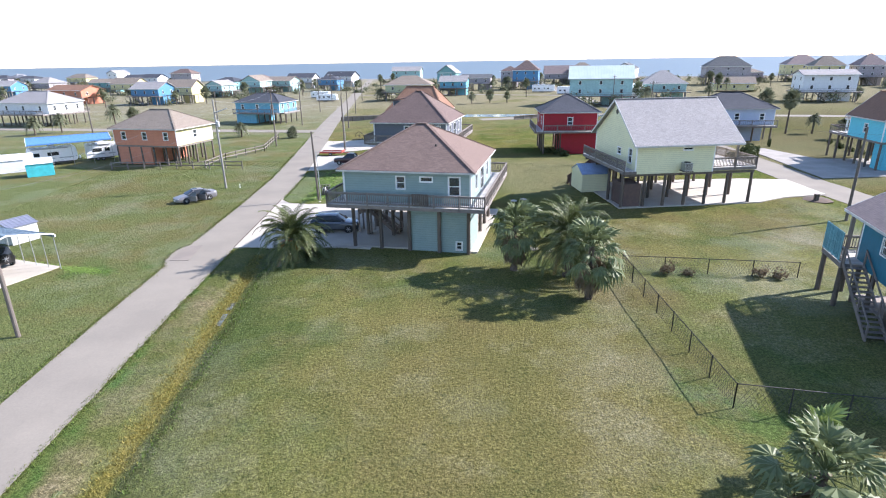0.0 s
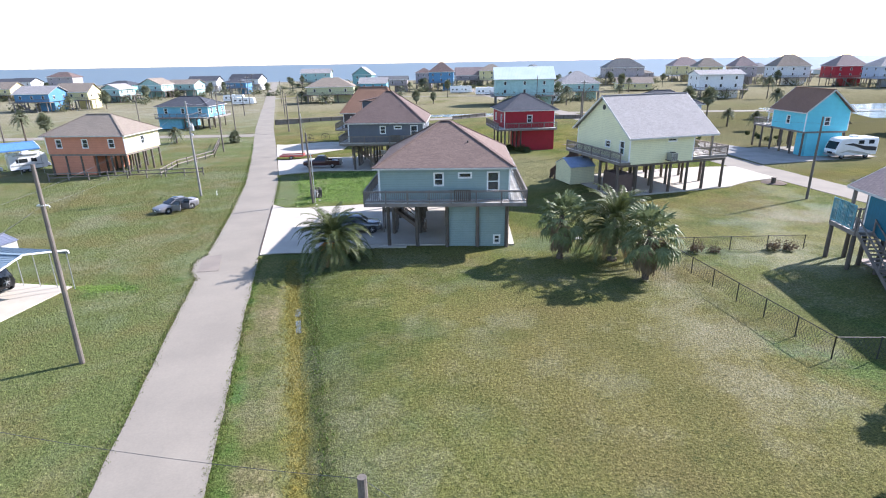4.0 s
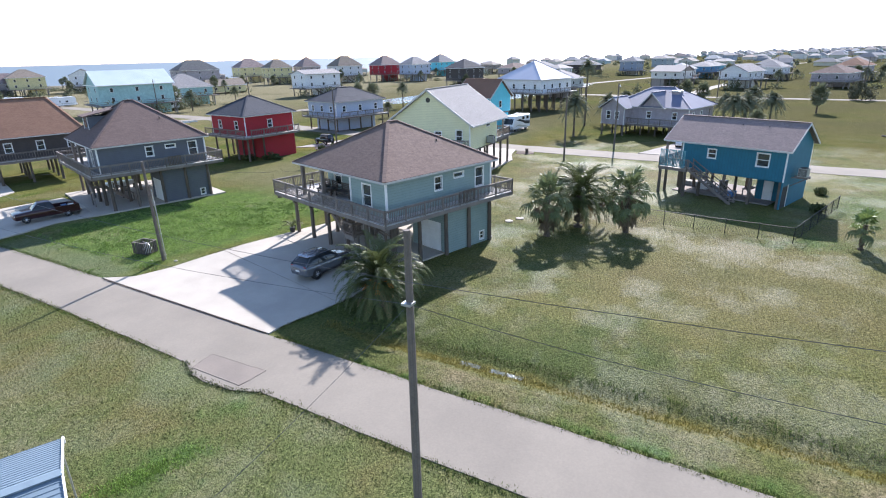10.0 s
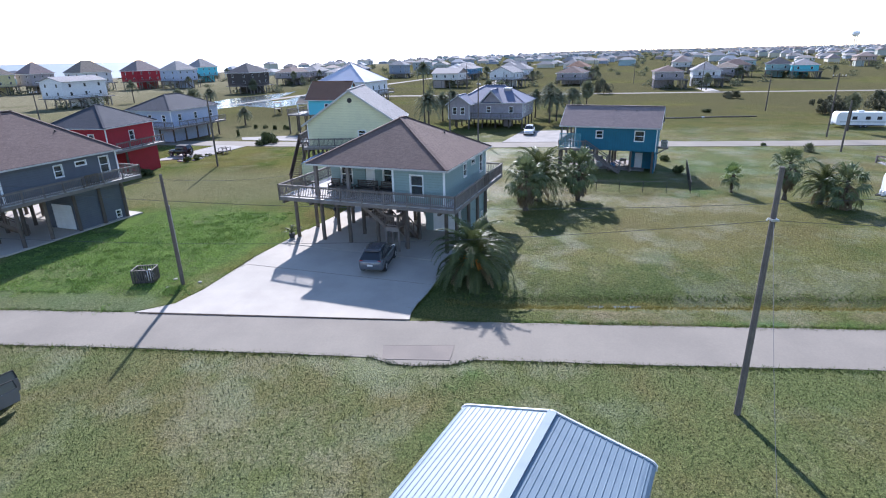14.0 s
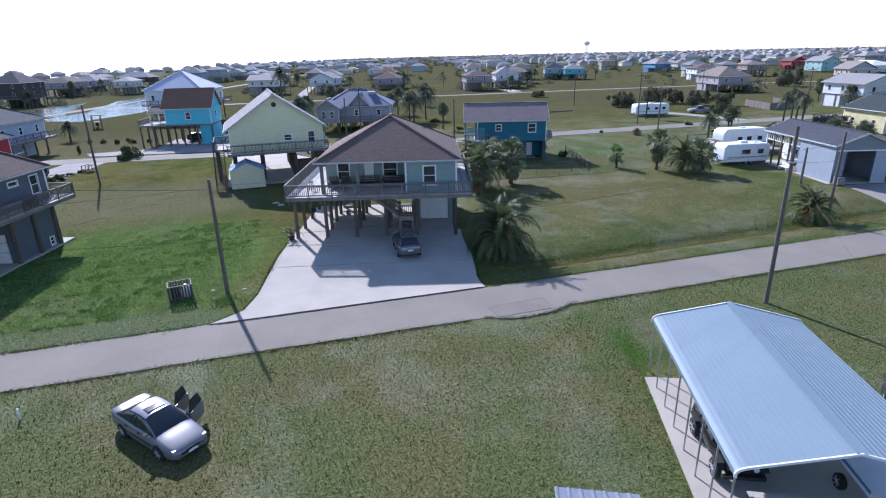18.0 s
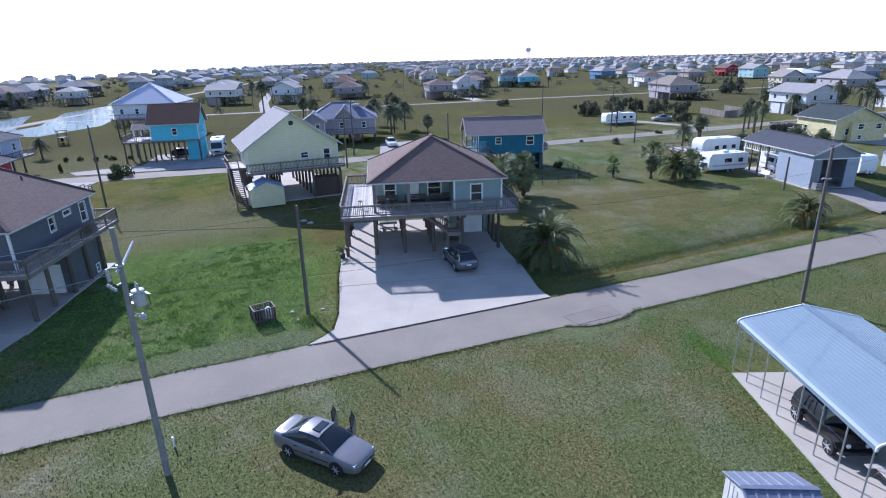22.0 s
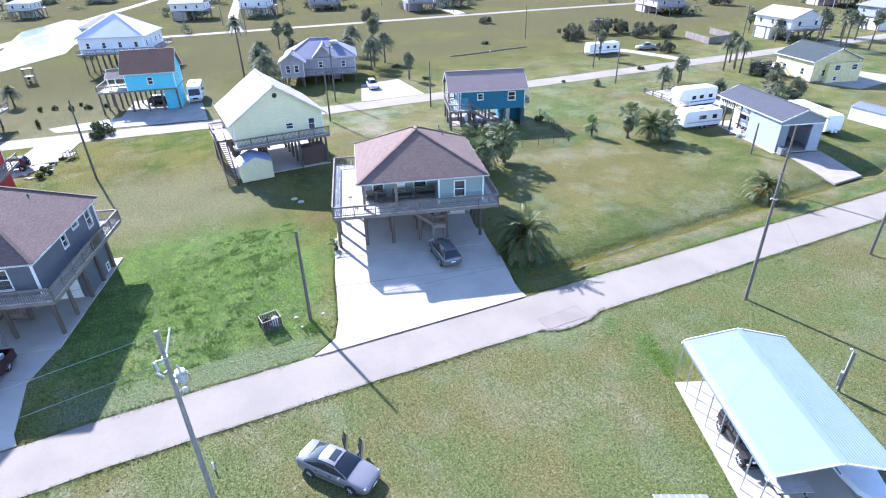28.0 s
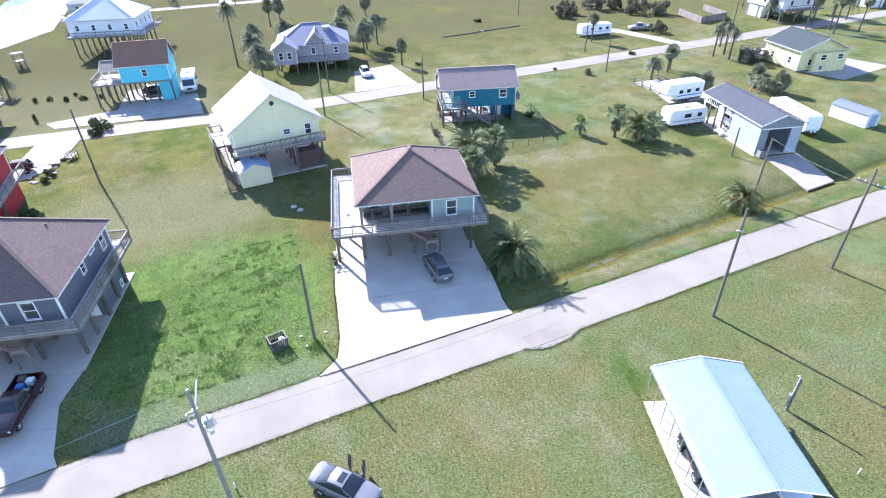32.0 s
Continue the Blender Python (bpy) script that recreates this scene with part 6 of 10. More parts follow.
def shrub(x, y, r, h, k=0, name="shrub", label="dark green leafy shrub"):
    t = thing(name, pose(x, y, ground_z(x, y), 0, 0, (x * 53 + y * 7) % 360), label, name.replace("_", " "), name + "s")
    if name == "shrub":
        share("foliage", DRYBUSH if "dry" in label else BUSH[k % 3], t, Matrix.Diagonal((r, r, h, 1)))
        part("stem", tube(bmesh.new(), [(0, 0, -0.1), (0.02, 0, h * 0.5)], [0.04, 0.02], 5), M_TRUNK, t)
    else:
        share("foliage", TREE[k % 3], t, pose(0, 0, h * 0.06) @ Matrix.Diagonal((r, r, h * 0.95, 1)))
        part("trunk", tube(bmesh.new(), [(0, 0, -0.1), (0.05, 0.02, h * 0.35), (0.2, 0.1, h * 0.7)], [0.16, 0.12, 0.05], 7), M_TRUNK, t)
        for j in range(3):
            a = radians(j * 120 + 20)
            part("limb", tube(bmesh.new(), [(0.05, 0.02, h * 0.35), (math.cos(a) * r * 0.5, math.sin(a) * r * 0.5, h * 0.65)], [0.08, 0.03], 6), M_TRUNK, t)


for i, (x, y, r, h) in enumerate(((55.6, 82.3, 2.0, 2.5), (53.2, 83.4, 1.7, 1.3), (65.0, 92.5, 0.45, 1.7), (77.3, 93.9, 0.6, 1.1), (77.1, 91.4, 0.6, 1.0), (75.4, 88.6, 0.7, 1.1), (77.9, 87.3, 0.5, 0.8), (74.6, 85.7, 0.8, 1.0), (74.2, 82.6, 0.6, 0.8), (37.1, 89.2, 0.8, 1.0), (38.6, 88.2, 0.6, 0.8), (33.9, 17.2, 0.9, 1.0), (25.7, 18.4, 1.0, 1.2), (27.0, 90.2, 1.6, 1.3), (25.2, 93, 1.3, 1.1), (42.5, 88.2, 0.6, 0.5), (44.2, 87.2, 0.6, 0.5), (40.2, 88.7, 0.9, 0.8), (64, 21, 0.9, 0.8), (79, 22, 1.2, 1.0), (96, -12, 1.4, 1.1), (36, -20, 0.8, 0.7), (46, -2, 0.6, 0.6), (47, -24, 1.0, 0.9))):
    shrub(x, y, r, h, i)
for i, (x, y, r, h) in enumerate(((19.8, 36.9, 0.8, 1.0), (26.0, 35.3, 0.8, 1.0), (21.2, 36.5, 0.6, 0.6), (27.3, 35.0, 0.7, 0.8))):
    shrub(x, y, r, h, i, label="dry brown plants along the garden fence")
for i, (x, y, r, h) in enumerate(((88, -35.5, 2.6, 3.6), (90.5, -40, 2.8, 4.0), (94, -51.5, 3.4, 5.4), (90, -56, 3.0, 4.4), (82, -57, 3.4, 4.4), (77, -61, 3.2, 4.0), (60, -44, 2.2, 3.0), (162, -1.5, 3.2, 5.5), (134, -33.5, 2.6, 2.6), (30.5, -41, 2.6, 3.0), (127, -143, 5, 7))):
    shrub(x, y, r, h, i, "tree", "low grey-green scrubby tree with foliage to the ground")

for i, (x, y, h, s) in enumerate(((79, 28, 5.6, 1.9), (82.6, 26, 5.2, 2.1), (86, 22, 5.6, 2.0), (90, 30, 4.8, 2.1), (100.5, 25.5, 5.6, 2.2), (86, 52, 4.6, 2.1), (94, 50, 5.0, 2.0), (97, 42, 4.4, 2.0))):
    far_palm(x, y, h, s, i, i % 2)

# ---- poles and cables ----


def power_pole(x, y, h, arm=0.0, extras="", label="weathered wooden utility pole", turn=0, lean=(0, 0), drop=0.0):
    p = thing("utility_pole", pose(x, y, ground_z(x, y), 0, 0, turn), label, "utility pole", "utility poles")
    part("shaft", tube(bmesh.new(), [(0, 0, -0.5), (lean[0] * 0.5, lean[1] * 0.5, h * 0.5), (*lean, h)], [0.145, 0.125, 0.095], 10), M_POLEGREY if "t" in extras else M_POLE, p)
    if arm:
        part("crossarm", boxes((-arm, -0.17 - 0.04 * (drop > 0), h - drop - 0.55, arm, -0.07 - 0.04 * (drop > 0), h - drop - 0.42)), M_POLE, p)
        for u in (-arm + 0.1, -arm * 0.45, arm * 0.45, arm - 0.1):
            part("insulator", tube(bmesh.new(), [(u, -0.12, h - drop - 0.42), (u, -0.12, h - drop - 0.2)], [0.05, 0.035], 6), M_WHITE, p)
    if "t" in extras:
        t = part("transformer", tube(bmesh.new(), [(0.1, -0.44, h - 3.42), (0.1, -0.44, h - 3.38), (0.1, -0.44, h - 2.78), (0.1, -0.44, h - 2.74), (0.1, -0.44, h - 2.70)], [0.2, 0.235, 0.235, 0.25, 0.16], 16), M_STEELPAINT, p, "pale grey pole transformer")
        for u in (-0.1, 0.08):
            part("bushing", tube(bmesh.new(), [(0.1 + u, -0.44, h - 2.74), (0.1 + u, -0.44, h - 2.6), (0.1 + u * 1.5, -0.44, h - 2.42)], [0.04, 0.055, 0.025], 6), M_STEELPAINT, t)
        for u in (-0.2, -0.04, 0.12):
            part("terminal", tube(bmesh.new(), [(0.0 + u * 0.7, -0.6, h - 2.9), (-0.08 + u, -0.78, h - 2.9)], [0.03, 0.02], 5), M_STEEL, t)
        for z in (h - 2.9, h - 3.25):
            part("bracket", boxes((0.02, -0.28, z - 0.04, 0.18, 0.0, z + 0.04)), M_STEEL, p)
        for k in range(3):
            u = 0.04 + 0.1 * k
            part("drop_lead", tube(bmesh.new(), [(u - 0.2, -0.7, h - 2.92), (u - 0.1, -0.8, h - 3.4), (u + 0.05, -0.5, h - 3.8), (0.05, -0.14, h - 3.65 + 0.1 * k)], 0.012, 4), M_WIRE, p)
    if "l" in extras:
        part("lamp_arm", tube(bmesh.new(), [(-0.1, 0, h - 3.8), (0.05, -0.25, h - 3.7), (0.05, -0.42, h - 3.77)], 0.025, 6), M_STEEL, p)
        part("lamp_head", tube(bmesh.new(), [(0.05, -0.42, h - 3.99), (0.05, -0.42, h - 3.86), (0.05, -0.42, h - 3.75)], [0.12, 0.15, 0.06], 10), M_STEELPAINT, p, "pale dusk lamp")
    if "f" in extras:
        def spot(across, out, z):
            return (-0.08 - 0.71 * across - 0.70 * out, -0.70 * across + 0.71 * out, h + z)

        part("fuse_arm", tube(bmesh.new(), [(-0.25, 0.22, h - 1.72), (0.1, -0.12, h - 1.6), (1.4, -0.95, h - 1.13)], [0.05, 0.06, 0.05], 8), M_STEELPAINT, p, "pale fibreglass fuse arm")
        part("collar", tube(bmesh.new(), [spot(0, 0, -1.55), spot(0, 0, -1.48)], 0.14, 10), M_STEEL, p)
        part("cutout_bracket", tube(bmesh.new(), [spot(0, 0.05, -1.62), spot(-0.3, 0.2, -1.56), spot(-0.42, 0.3, -1.6)], 0.028, 6), M_STEEL, p)
        part("cutout_bracket", tube(bmesh.new(), [spot(0, 0.05, -2.2), spot(-0.12, 0.25, -2.26)], 0.03, 6), M_STEEL, p)
        for a, b in ((spot(-0.36, 0.3, -1.6), spot(-0.30, 0.34, -2.05)), (spot(-0.46, 0.3, -2.2), spot(-0.12, 0.34, -2.44))):
            c = part("cutout", tube(bmesh.new(), [Vector(a).lerp(Vector(b), k / 8) for k in range(9)], [0.05, 0.075, 0.05, 0.075, 0.05, 0.075, 0.05, 0.075, 0.05], 8), M_STEELPAINT, p, "grey porcelain fuse cutout")
            part("fuse_tube", beam(bmesh.new(), Vector(a) + Vector((-0.09, 0.09, 0)), Vector(b) + Vector((-0.09, 0.09, 0)), 0.03), M_RAIL, c)
    if "c" in extras:
        part("clamp", boxes((-0.145, -0.145, h - 2.1, 0.16, 0.145, h - 2.03)), M_STEEL, p)
        part("cable_hook", tube(bmesh.new(), [(0.15, 0, h - 2.08), (0.32, 0.06, h - 2.1), (0.34, 0.1, h - 2.2)], 0.03, 6), M_WHITE, p)
    if "p" in extras:
        part("conduit", tube(bmesh.new(), [(0.26, 0.05, 0), (0.22, 0.03, h * 0.5), (0.17, 0.02, h * 0.72)], 0.045, 6), M_STEEL, p)
    return p


power_pole(-24.02, 32.25, 11.1, 0, "c", "leaning dark wooden utility pole on the lawn", lean=(0.1, 0))
power_pole(-10.0, 65.1, 8.1, 0, "p", "grey wooden service pole beside the driveway", lean=(-0.15, 0))
power_pole(-23.4, 73.95, 11.5, 0, "tlf", "wooden utility pole with transformer and lamp", 20, (-0.1, 0))
power_pole(-24.4, 15.9, 11.0, 1.2, "", "wooden utility pole with a crossarm", 4, drop=1.1)
power_pole(-10.2, 103, 10.0, 0, "p")
power_pole(-10.75, 10.05, 7.9, 0, "", "slim wooden service pole near the workshop")
power_pole(-1.3, 2.5, 4.2, 0, "", "short wooden post beside the workshop")
for i, (x, y, h, a) in enumerate(((33.4, 82.4, 10.2, 0), (43.2, 48.2, 9.0, 0), (55.3, 43.7, 10.2, 1.0), (42.9, 29.7, 7.9, 0), (54.1, -16.4, 10.5, 1.0), (39.6, -10.1, 7.4, 0), (-24.5, 112, 11, 1.0), (-25.5, 150, 11, 1.0), (-26, 190, 11, 1.0), (-12.5, 140, 9, 0), (-13.5, 180, 9, 0), (-27, 235, 11, 1.0), (-28, 285, 11, 1.0), (-15, 240, 9, 0), (52, -62, 10.5, 1.0), (60, 130, 10, 1.0), (70, 180, 10, 1.0), (-62, 118, 9, 0), (-47, 150, 9, 0))):
    power_pole(x, y, h, a, turn=(i * 40) % 60)


def cable(a, b, sag, r=0.0075, label="thin black overhead utility cable", material_=M_WIRE):
    a, b = Vector(a), Vector(b)
    pts = [a.lerp(b, i / 14) - Vector((0, 0, sag * 4 * (i / 14) * (1 - i / 14))) for i in range(15)]
    tagged(part("cable", tube(bmesh.new(), pts, r, 4), material_), label, "cable", "overhead cables")


for a, b, s in (((-24.4, 15.9, 9.4), (-24.0, 32.25, 9.0), 0.4), ((-24.0, 32.25, 9.0), (-23.4, 73.95, 8.7), 0.9), ((-24.0, 32.25, 9.0), (-33.9, 36.1, 3.9), 0.3),
                ((-23.4, 73.95, 8.6), (-10.0, 65.1, 7.9), 0.3), ((-10.0, 65.1, 7.8), (0.5, 57.5, 6.2), 0.4), ((-23.4, 73.95, 11.3), (-24.4, 15.9, 10.9), 1.6), ((-24.5, 112, 10.6), (-25.5, 150, 10.6), 1.0), ((-24.4, 15.9, 10.9), (-25, -45, 10.9), 1.6)):
    cable(a, b, s)
for a, b, s in (((-23.45, 73.95, 11.3), (-24.5, 112, 10.6), 0.9), ((-23.5, 74.0, 9.7), (-24.5, 112, 9.0), 0.9)):
    cable(a, b, s, 0.011, "bare bright aluminium overhead cable", M_STEEL)
for a, b, s in (((-24.4, 15.9, 9.2), (-10.75, 10.05, 7.8), 0.4), ((-10.75, 10.05, 7.8), (-1.3, 2.5, 4.1), 0.2), ((-10.2, 103, 9.2), (-10.0, 65.1, 7.6), 0.8), ((-10.2, 103, 9.6), (-23.4, 73.95, 9.2), 0.6), ((55.3, 43.7, 9.7), (54.1, -16.4, 10.0), 1.2), ((55.3, 43.7, 9.7), (43.2, 48.2, 8.6), 0.3), ((43.2, 48.2, 8.6), (33.4, 82.4, 9.8), 0.8)):
    cable(a, b, s)
mp = thing("meter_post", pose(-34.0, 36.1, 0, 0, 0, 25), "weathered meter post with white conduit and box", "meter post")
part("post", boxes((-0.07, -0.07, -0.3, 0.07, 0.07, 3.3)), M_RAIL, mp)
part("conduit", tube(bmesh.new(), [(0.11, 0, 0.2), (0.11, 0, 3.35), (0.2, 0, 3.5), (0.3, 0, 3.4)], 0.035, 7), M_WHITE, mp)
part("meter_box", boxes((0.1, -0.16, 1.1, 0.28, 0.16, 1.6)), M_STEEL, mp)
part("breaker_box", boxes((0.1, -0.14, 0.5, 0.26, 0.14, 1.05)), M_STEEL, mp)

# ---- fences ----


def chain_fence(name, line, h, z, label, material_=M_FENCE, mesh=True, every=2.4):
    f = thing(name, pose(*line[0], 0), label, "fence")
    o = Vector((*line[0], 0))
    for (x0, y0), (x1, y1) in zip(line, line[1:]):
        a, b = Vector((x0, y0, z)) - o, Vector((x1, y1, z)) - o
        n = max(1, round((b - a).length / every))
        for i in range(n + 1):
            p = a.lerp(b, i / n)
            part("fence_post", tube(bmesh.new(), [p - Vector((0, 0, 0.3)), p + Vector((0, 0, h + 0.05))], 0.035, 6), material_, f)
        r = part("top_rail", tube(bmesh.new(), [a + Vector((0, 0, h)), b + Vector((0, 0, h))], 0.025, 5), material_, f)
        if mesh:
            bm = bmesh.new()
            d = (b - a).normalized()
            k = int((b - a).length / 0.22)
            for i in range(k):
                p = a + d * 0.22 * i
                for s in (0, 1):
                    q0, q1 = p + d * (0 if s else h * 0.55), p + d * (h * 0.55 if s else 0)
                    beam(bm, q0 + Vector((0, 0, 0.04)), q1 + Vector((0, 0, h)), 0.008)
            part("wire_mesh", bm, material_, r, kind="stuff")
    return f


chain_fence("chain_fence", [(16.6, 38.0), (14.94, 20.5), (28.3, 16.3)], 1.3, 0.28, "dark chain-link fence round the teal yard")
chain_fence("chain_fence", [(16.6, 38.0), (28.6, 35.0)], 1.2, 0.28, "dark chain-link garden fence", every=3.0)
for p, q in (((-46, 90.8), (-25, 88.3)), ((-31, 89.5), (-30, 97)), ((-30, 97), (-25.5, 106)), ((-25.5, 106), (-26.5, 124))):
    f = thing("rail_fence", pose(*p, 0), "weathered two-rail timber fence", "fence", "rail fences")
    d = Vector((q[0] - p[0], q[1] - p[1], 0))
    for zz in (0.55, 1.1):
        part("rail", beam(bmesh.new(), (0, 0, zz), d + Vector((0, 0, zz)), 0.05, 0.14), M_RAIL, f)
    for i in range(max(3, int(d.length / 2.4)) + 1):
        c = d * i / max(3, int(d.length / 2.4))
        part("post", boxes((c.x - 0.07, c.y - 0.07, -0.2, c.x + 0.07, c.y + 0.07, 1.25)), M_RAIL, f)
for p, q in (((74, -66.5), (62, -62.2)), ((62, -62.2), (63, -73)), ((63, -73), (75, -77.5))):
    f = thing("board_fence", pose(*p, 0.2), "weathered grey board fence", "fence", "board fences")
    d = Vector((q[0] - p[0], q[1] - p[1], 0))
    n = int(d.length / 0.9)
    for i in range(n):
        part("board", beam(bmesh.new(), d * (i + 0.03) / n + Vector((0, 0, 0.9)), d * (i + 0.97) / n + Vector((0, 0, 0.9)), 0.05, 1.8), M_RAIL, f)

# ---- vehicles ----
TYRE = mesh_of("tyre", loft(bmesh.new(), [[(math.cos(2 * math.pi * k / 18) * r, y, math.sin(2 * math.pi * k / 18) * r) for k in range(18)] for y, r in ((-0.11, 0.24), (-0.11, 0.3), (-0.07, 0.335), (0.07, 0.335), (0.11, 0.3), (0.11, 0.24))]), M_BLACK)


def rim_mesh():
    bm = bmesh.new()
    tube(bm, [(0, -0.118, 0), (0, 0.118, 0)], 0.09, 10)
    for i in range(6):
        a = 2 * math.pi * i / 6
        beam(bm, (0.05 * math.cos(a), -0.112, 0.05 * math.sin(a)), (0.22 * math.cos(a), -0.112, 0.22 * math.sin(a)), 0.06, 0.02)
        beam(bm, (0.05 * math.cos(a), 0.112, 0.05 * math.sin(a)), (0.22 * math.cos(a), 0.112, 0.22 * math.sin(a)), 0.06, 0.02)
    return mesh_of("rim", bm, M_RIM)


RIM = rim_mesh()


def wheels(parent, xs, w, r=0.335):
    for x in xs:
        for s in (-1, 1):
            t = share("wheel", TYRE, parent, pose(x, s * w, r) @ Matrix.Diagonal((r / 0.335, 1, r / 0.335, 1)))
            share("rim", RIM, t)


def blend_rows(rows, n=4):
    """Catmull-Rom rows in between the given ones."""
    out = []
    for i in range(len(rows) - 1):
        p0, p1, p2, p3 = rows[max(i - 1, 0)], rows[i], rows[i + 1], rows[min(i + 2, len(rows) - 1)]
        for k in range(n):
            t = k / n
            out.append(tuple(0.5 * (2 * b + (c - a) * t + (2 * a - 5 * b + 4 * c - d) * t * t + (3 * b - a - 3 * c + d) * t ** 3) for a, b, c, d in zip(p0, p1, p2, p3)))
    return out + [rows[-1]]


def body_ring(x, w, zl, zm, zt):
    half = [(0.84, zl), (0.95, zl + 0.05), (0.99, zl + 0.16), (1.0, zm - 0.06), (0.985, zm), (0.955, zm + (zt - zm) * 0.45), (0.90, zm + (zt - zm) * 0.8), (0.80, zt - 0.012), (0.45, zt + 0.012)]
    return [(x, -w * u, z) for u, z in half] + [(x, w * u, z) for u, z in reversed(half)]


def rounded(name, bm, material_, parent, label="", angle=38):
    ob = part(name, bm, material_, parent, label, smooth=True)
    ob.data.set_sharp_from_angle(angle=radians(angle))
    return ob


def cabin(parent, paint_, xb0, xt0, xt1, xb1, zb, zt, wb, wt, pillars=(0.5,), rear=0.12):
    """Glasshouse of a car: dark rounded glass with painted roof and pillars. xb0/xt0 front, xb1/xt1 rear."""
    zf, zr = (zb, zb) if isinstance(zb, float) else zb

    def ring(x, z, lift=0.0):
        t = (x - xb1) / (xb0 - xb1)
        base = zr + (zf - zr) * t - 0.03
        f = min(1.0, max(0.0, (z - base) / (zt - base)))
        w = wb + (wt - wb) * f
        c = 0.10 * f
        half = [(wb + lift, base), (wb + (w - wb) * 0.5 + 0.015 + lift, base + (z - base) * 0.5), (w + lift, z - c), (w - 0.05 + lift * 0.6, z - c * 0.35 + lift * 0.7), (w - 0.16, z + lift), (w * 0.4, z + 0.035 * f + lift)]
        return [(x, -u, v) for u, v in half] + [(x, u, v) for u, v in reversed(half)]

    def top(x):
        if x > xt0:
            t = (xb0 - x) / (xb0 - xt0)
            return zf + (zt - zf) * (t ** 0.86)
        if x < xt1:
            t = (x - xb1) / (xt1 - xb1)
            return zr + (zt - zr) * (t ** 0.86)
        t = (x - xt1) / (xt0 - xt1)
        return zt + 0.035 * math.sin(math.pi * t)

    lerp = lambda p, q, n: [p + (q - p) * i / n for i in range(n + 1)]
    front, mid, back = lerp(xb0, xt0, 4), lerp(xt0, xt1, 6), lerp(xt1, xb1, 4)
    xs = front + mid[1:] + back[1:]
    rounded("glasshouse", loft(bmesh.new(), [ring(x, top(x)) for x in xs]), M_AUTOGLASS, parent, "dark tinted car windows")
    cap = [ring(x, top(x), 0.014)[3:-3] for x in mid]
    low = [[(x, y, z - 0.03) for x, y, z in r] for r in cap]
    rounded("roof_panel", loft(bmesh.new(), [c + l[::-1] for c, l in zip(cap, low)]), paint_, parent)
    for s in (-1, 1):
        for line, w in ((front, 0.07), (back, rear)):
            pts = []
            for x in line:
                r = ring(x, top(x), 0.006)
                pts.append(Vector(r[2 if s < 0 else -3]))
            bm = bmesh.new()
            d = Vector((w if line is back else -w * 0.3, 0, 0))
            rings = [[p + d + Vector((0, s * 0.012, -0.02)), p - d * 0.35 + Vector((0, -s * 0.03, 0.03)), p - d * 0.35 + Vector((0, -s * 0.06, 0.0)), p + d + Vector((0, -s * 0.03, -0.03))] for p in pts]
            rounded("pillar", loft(bm, rings), paint_, parent)
        for t in pillars:
            x0, x1 = xb0 + (xb1 - xb0) * t, xt0 + (xt1 - xt0) * t
            part("pillar", beam(bmesh.new(), (x0, s * (wb + 0.008), zf - 0.01), (x1, s * (wt + 0.01), zt - 0.06), 0.07, 0.03), M_BLACK, parent)


def arches(parent, xs, w, r):
    for x in xs:
        for s in (-1, 1):
            part("wheel_arch", tube(bmesh.new(), [(x, s * (w - 0.25), r), (x, s * (w + 0.004), r)], r + 0.055, 20), M_BLACK, parent)


def lights(parent, x0, x1, w, z0, z1):
    for s in (-1, 1):
        part("headlight", boxes((x0 - 0.1, s * w - 0.17, z0 - 0.07, x0 + 0.02, s * w + 0.17, z0 + 0.07)), M_LAMP, parent)
        part("tail_light", boxes((x1 - 0.02, s * w - 0.12, z1 - 0.09, x1 + 0.1, s * w + 0.12, z1 + 0.09)), M_TAILRED, parent)


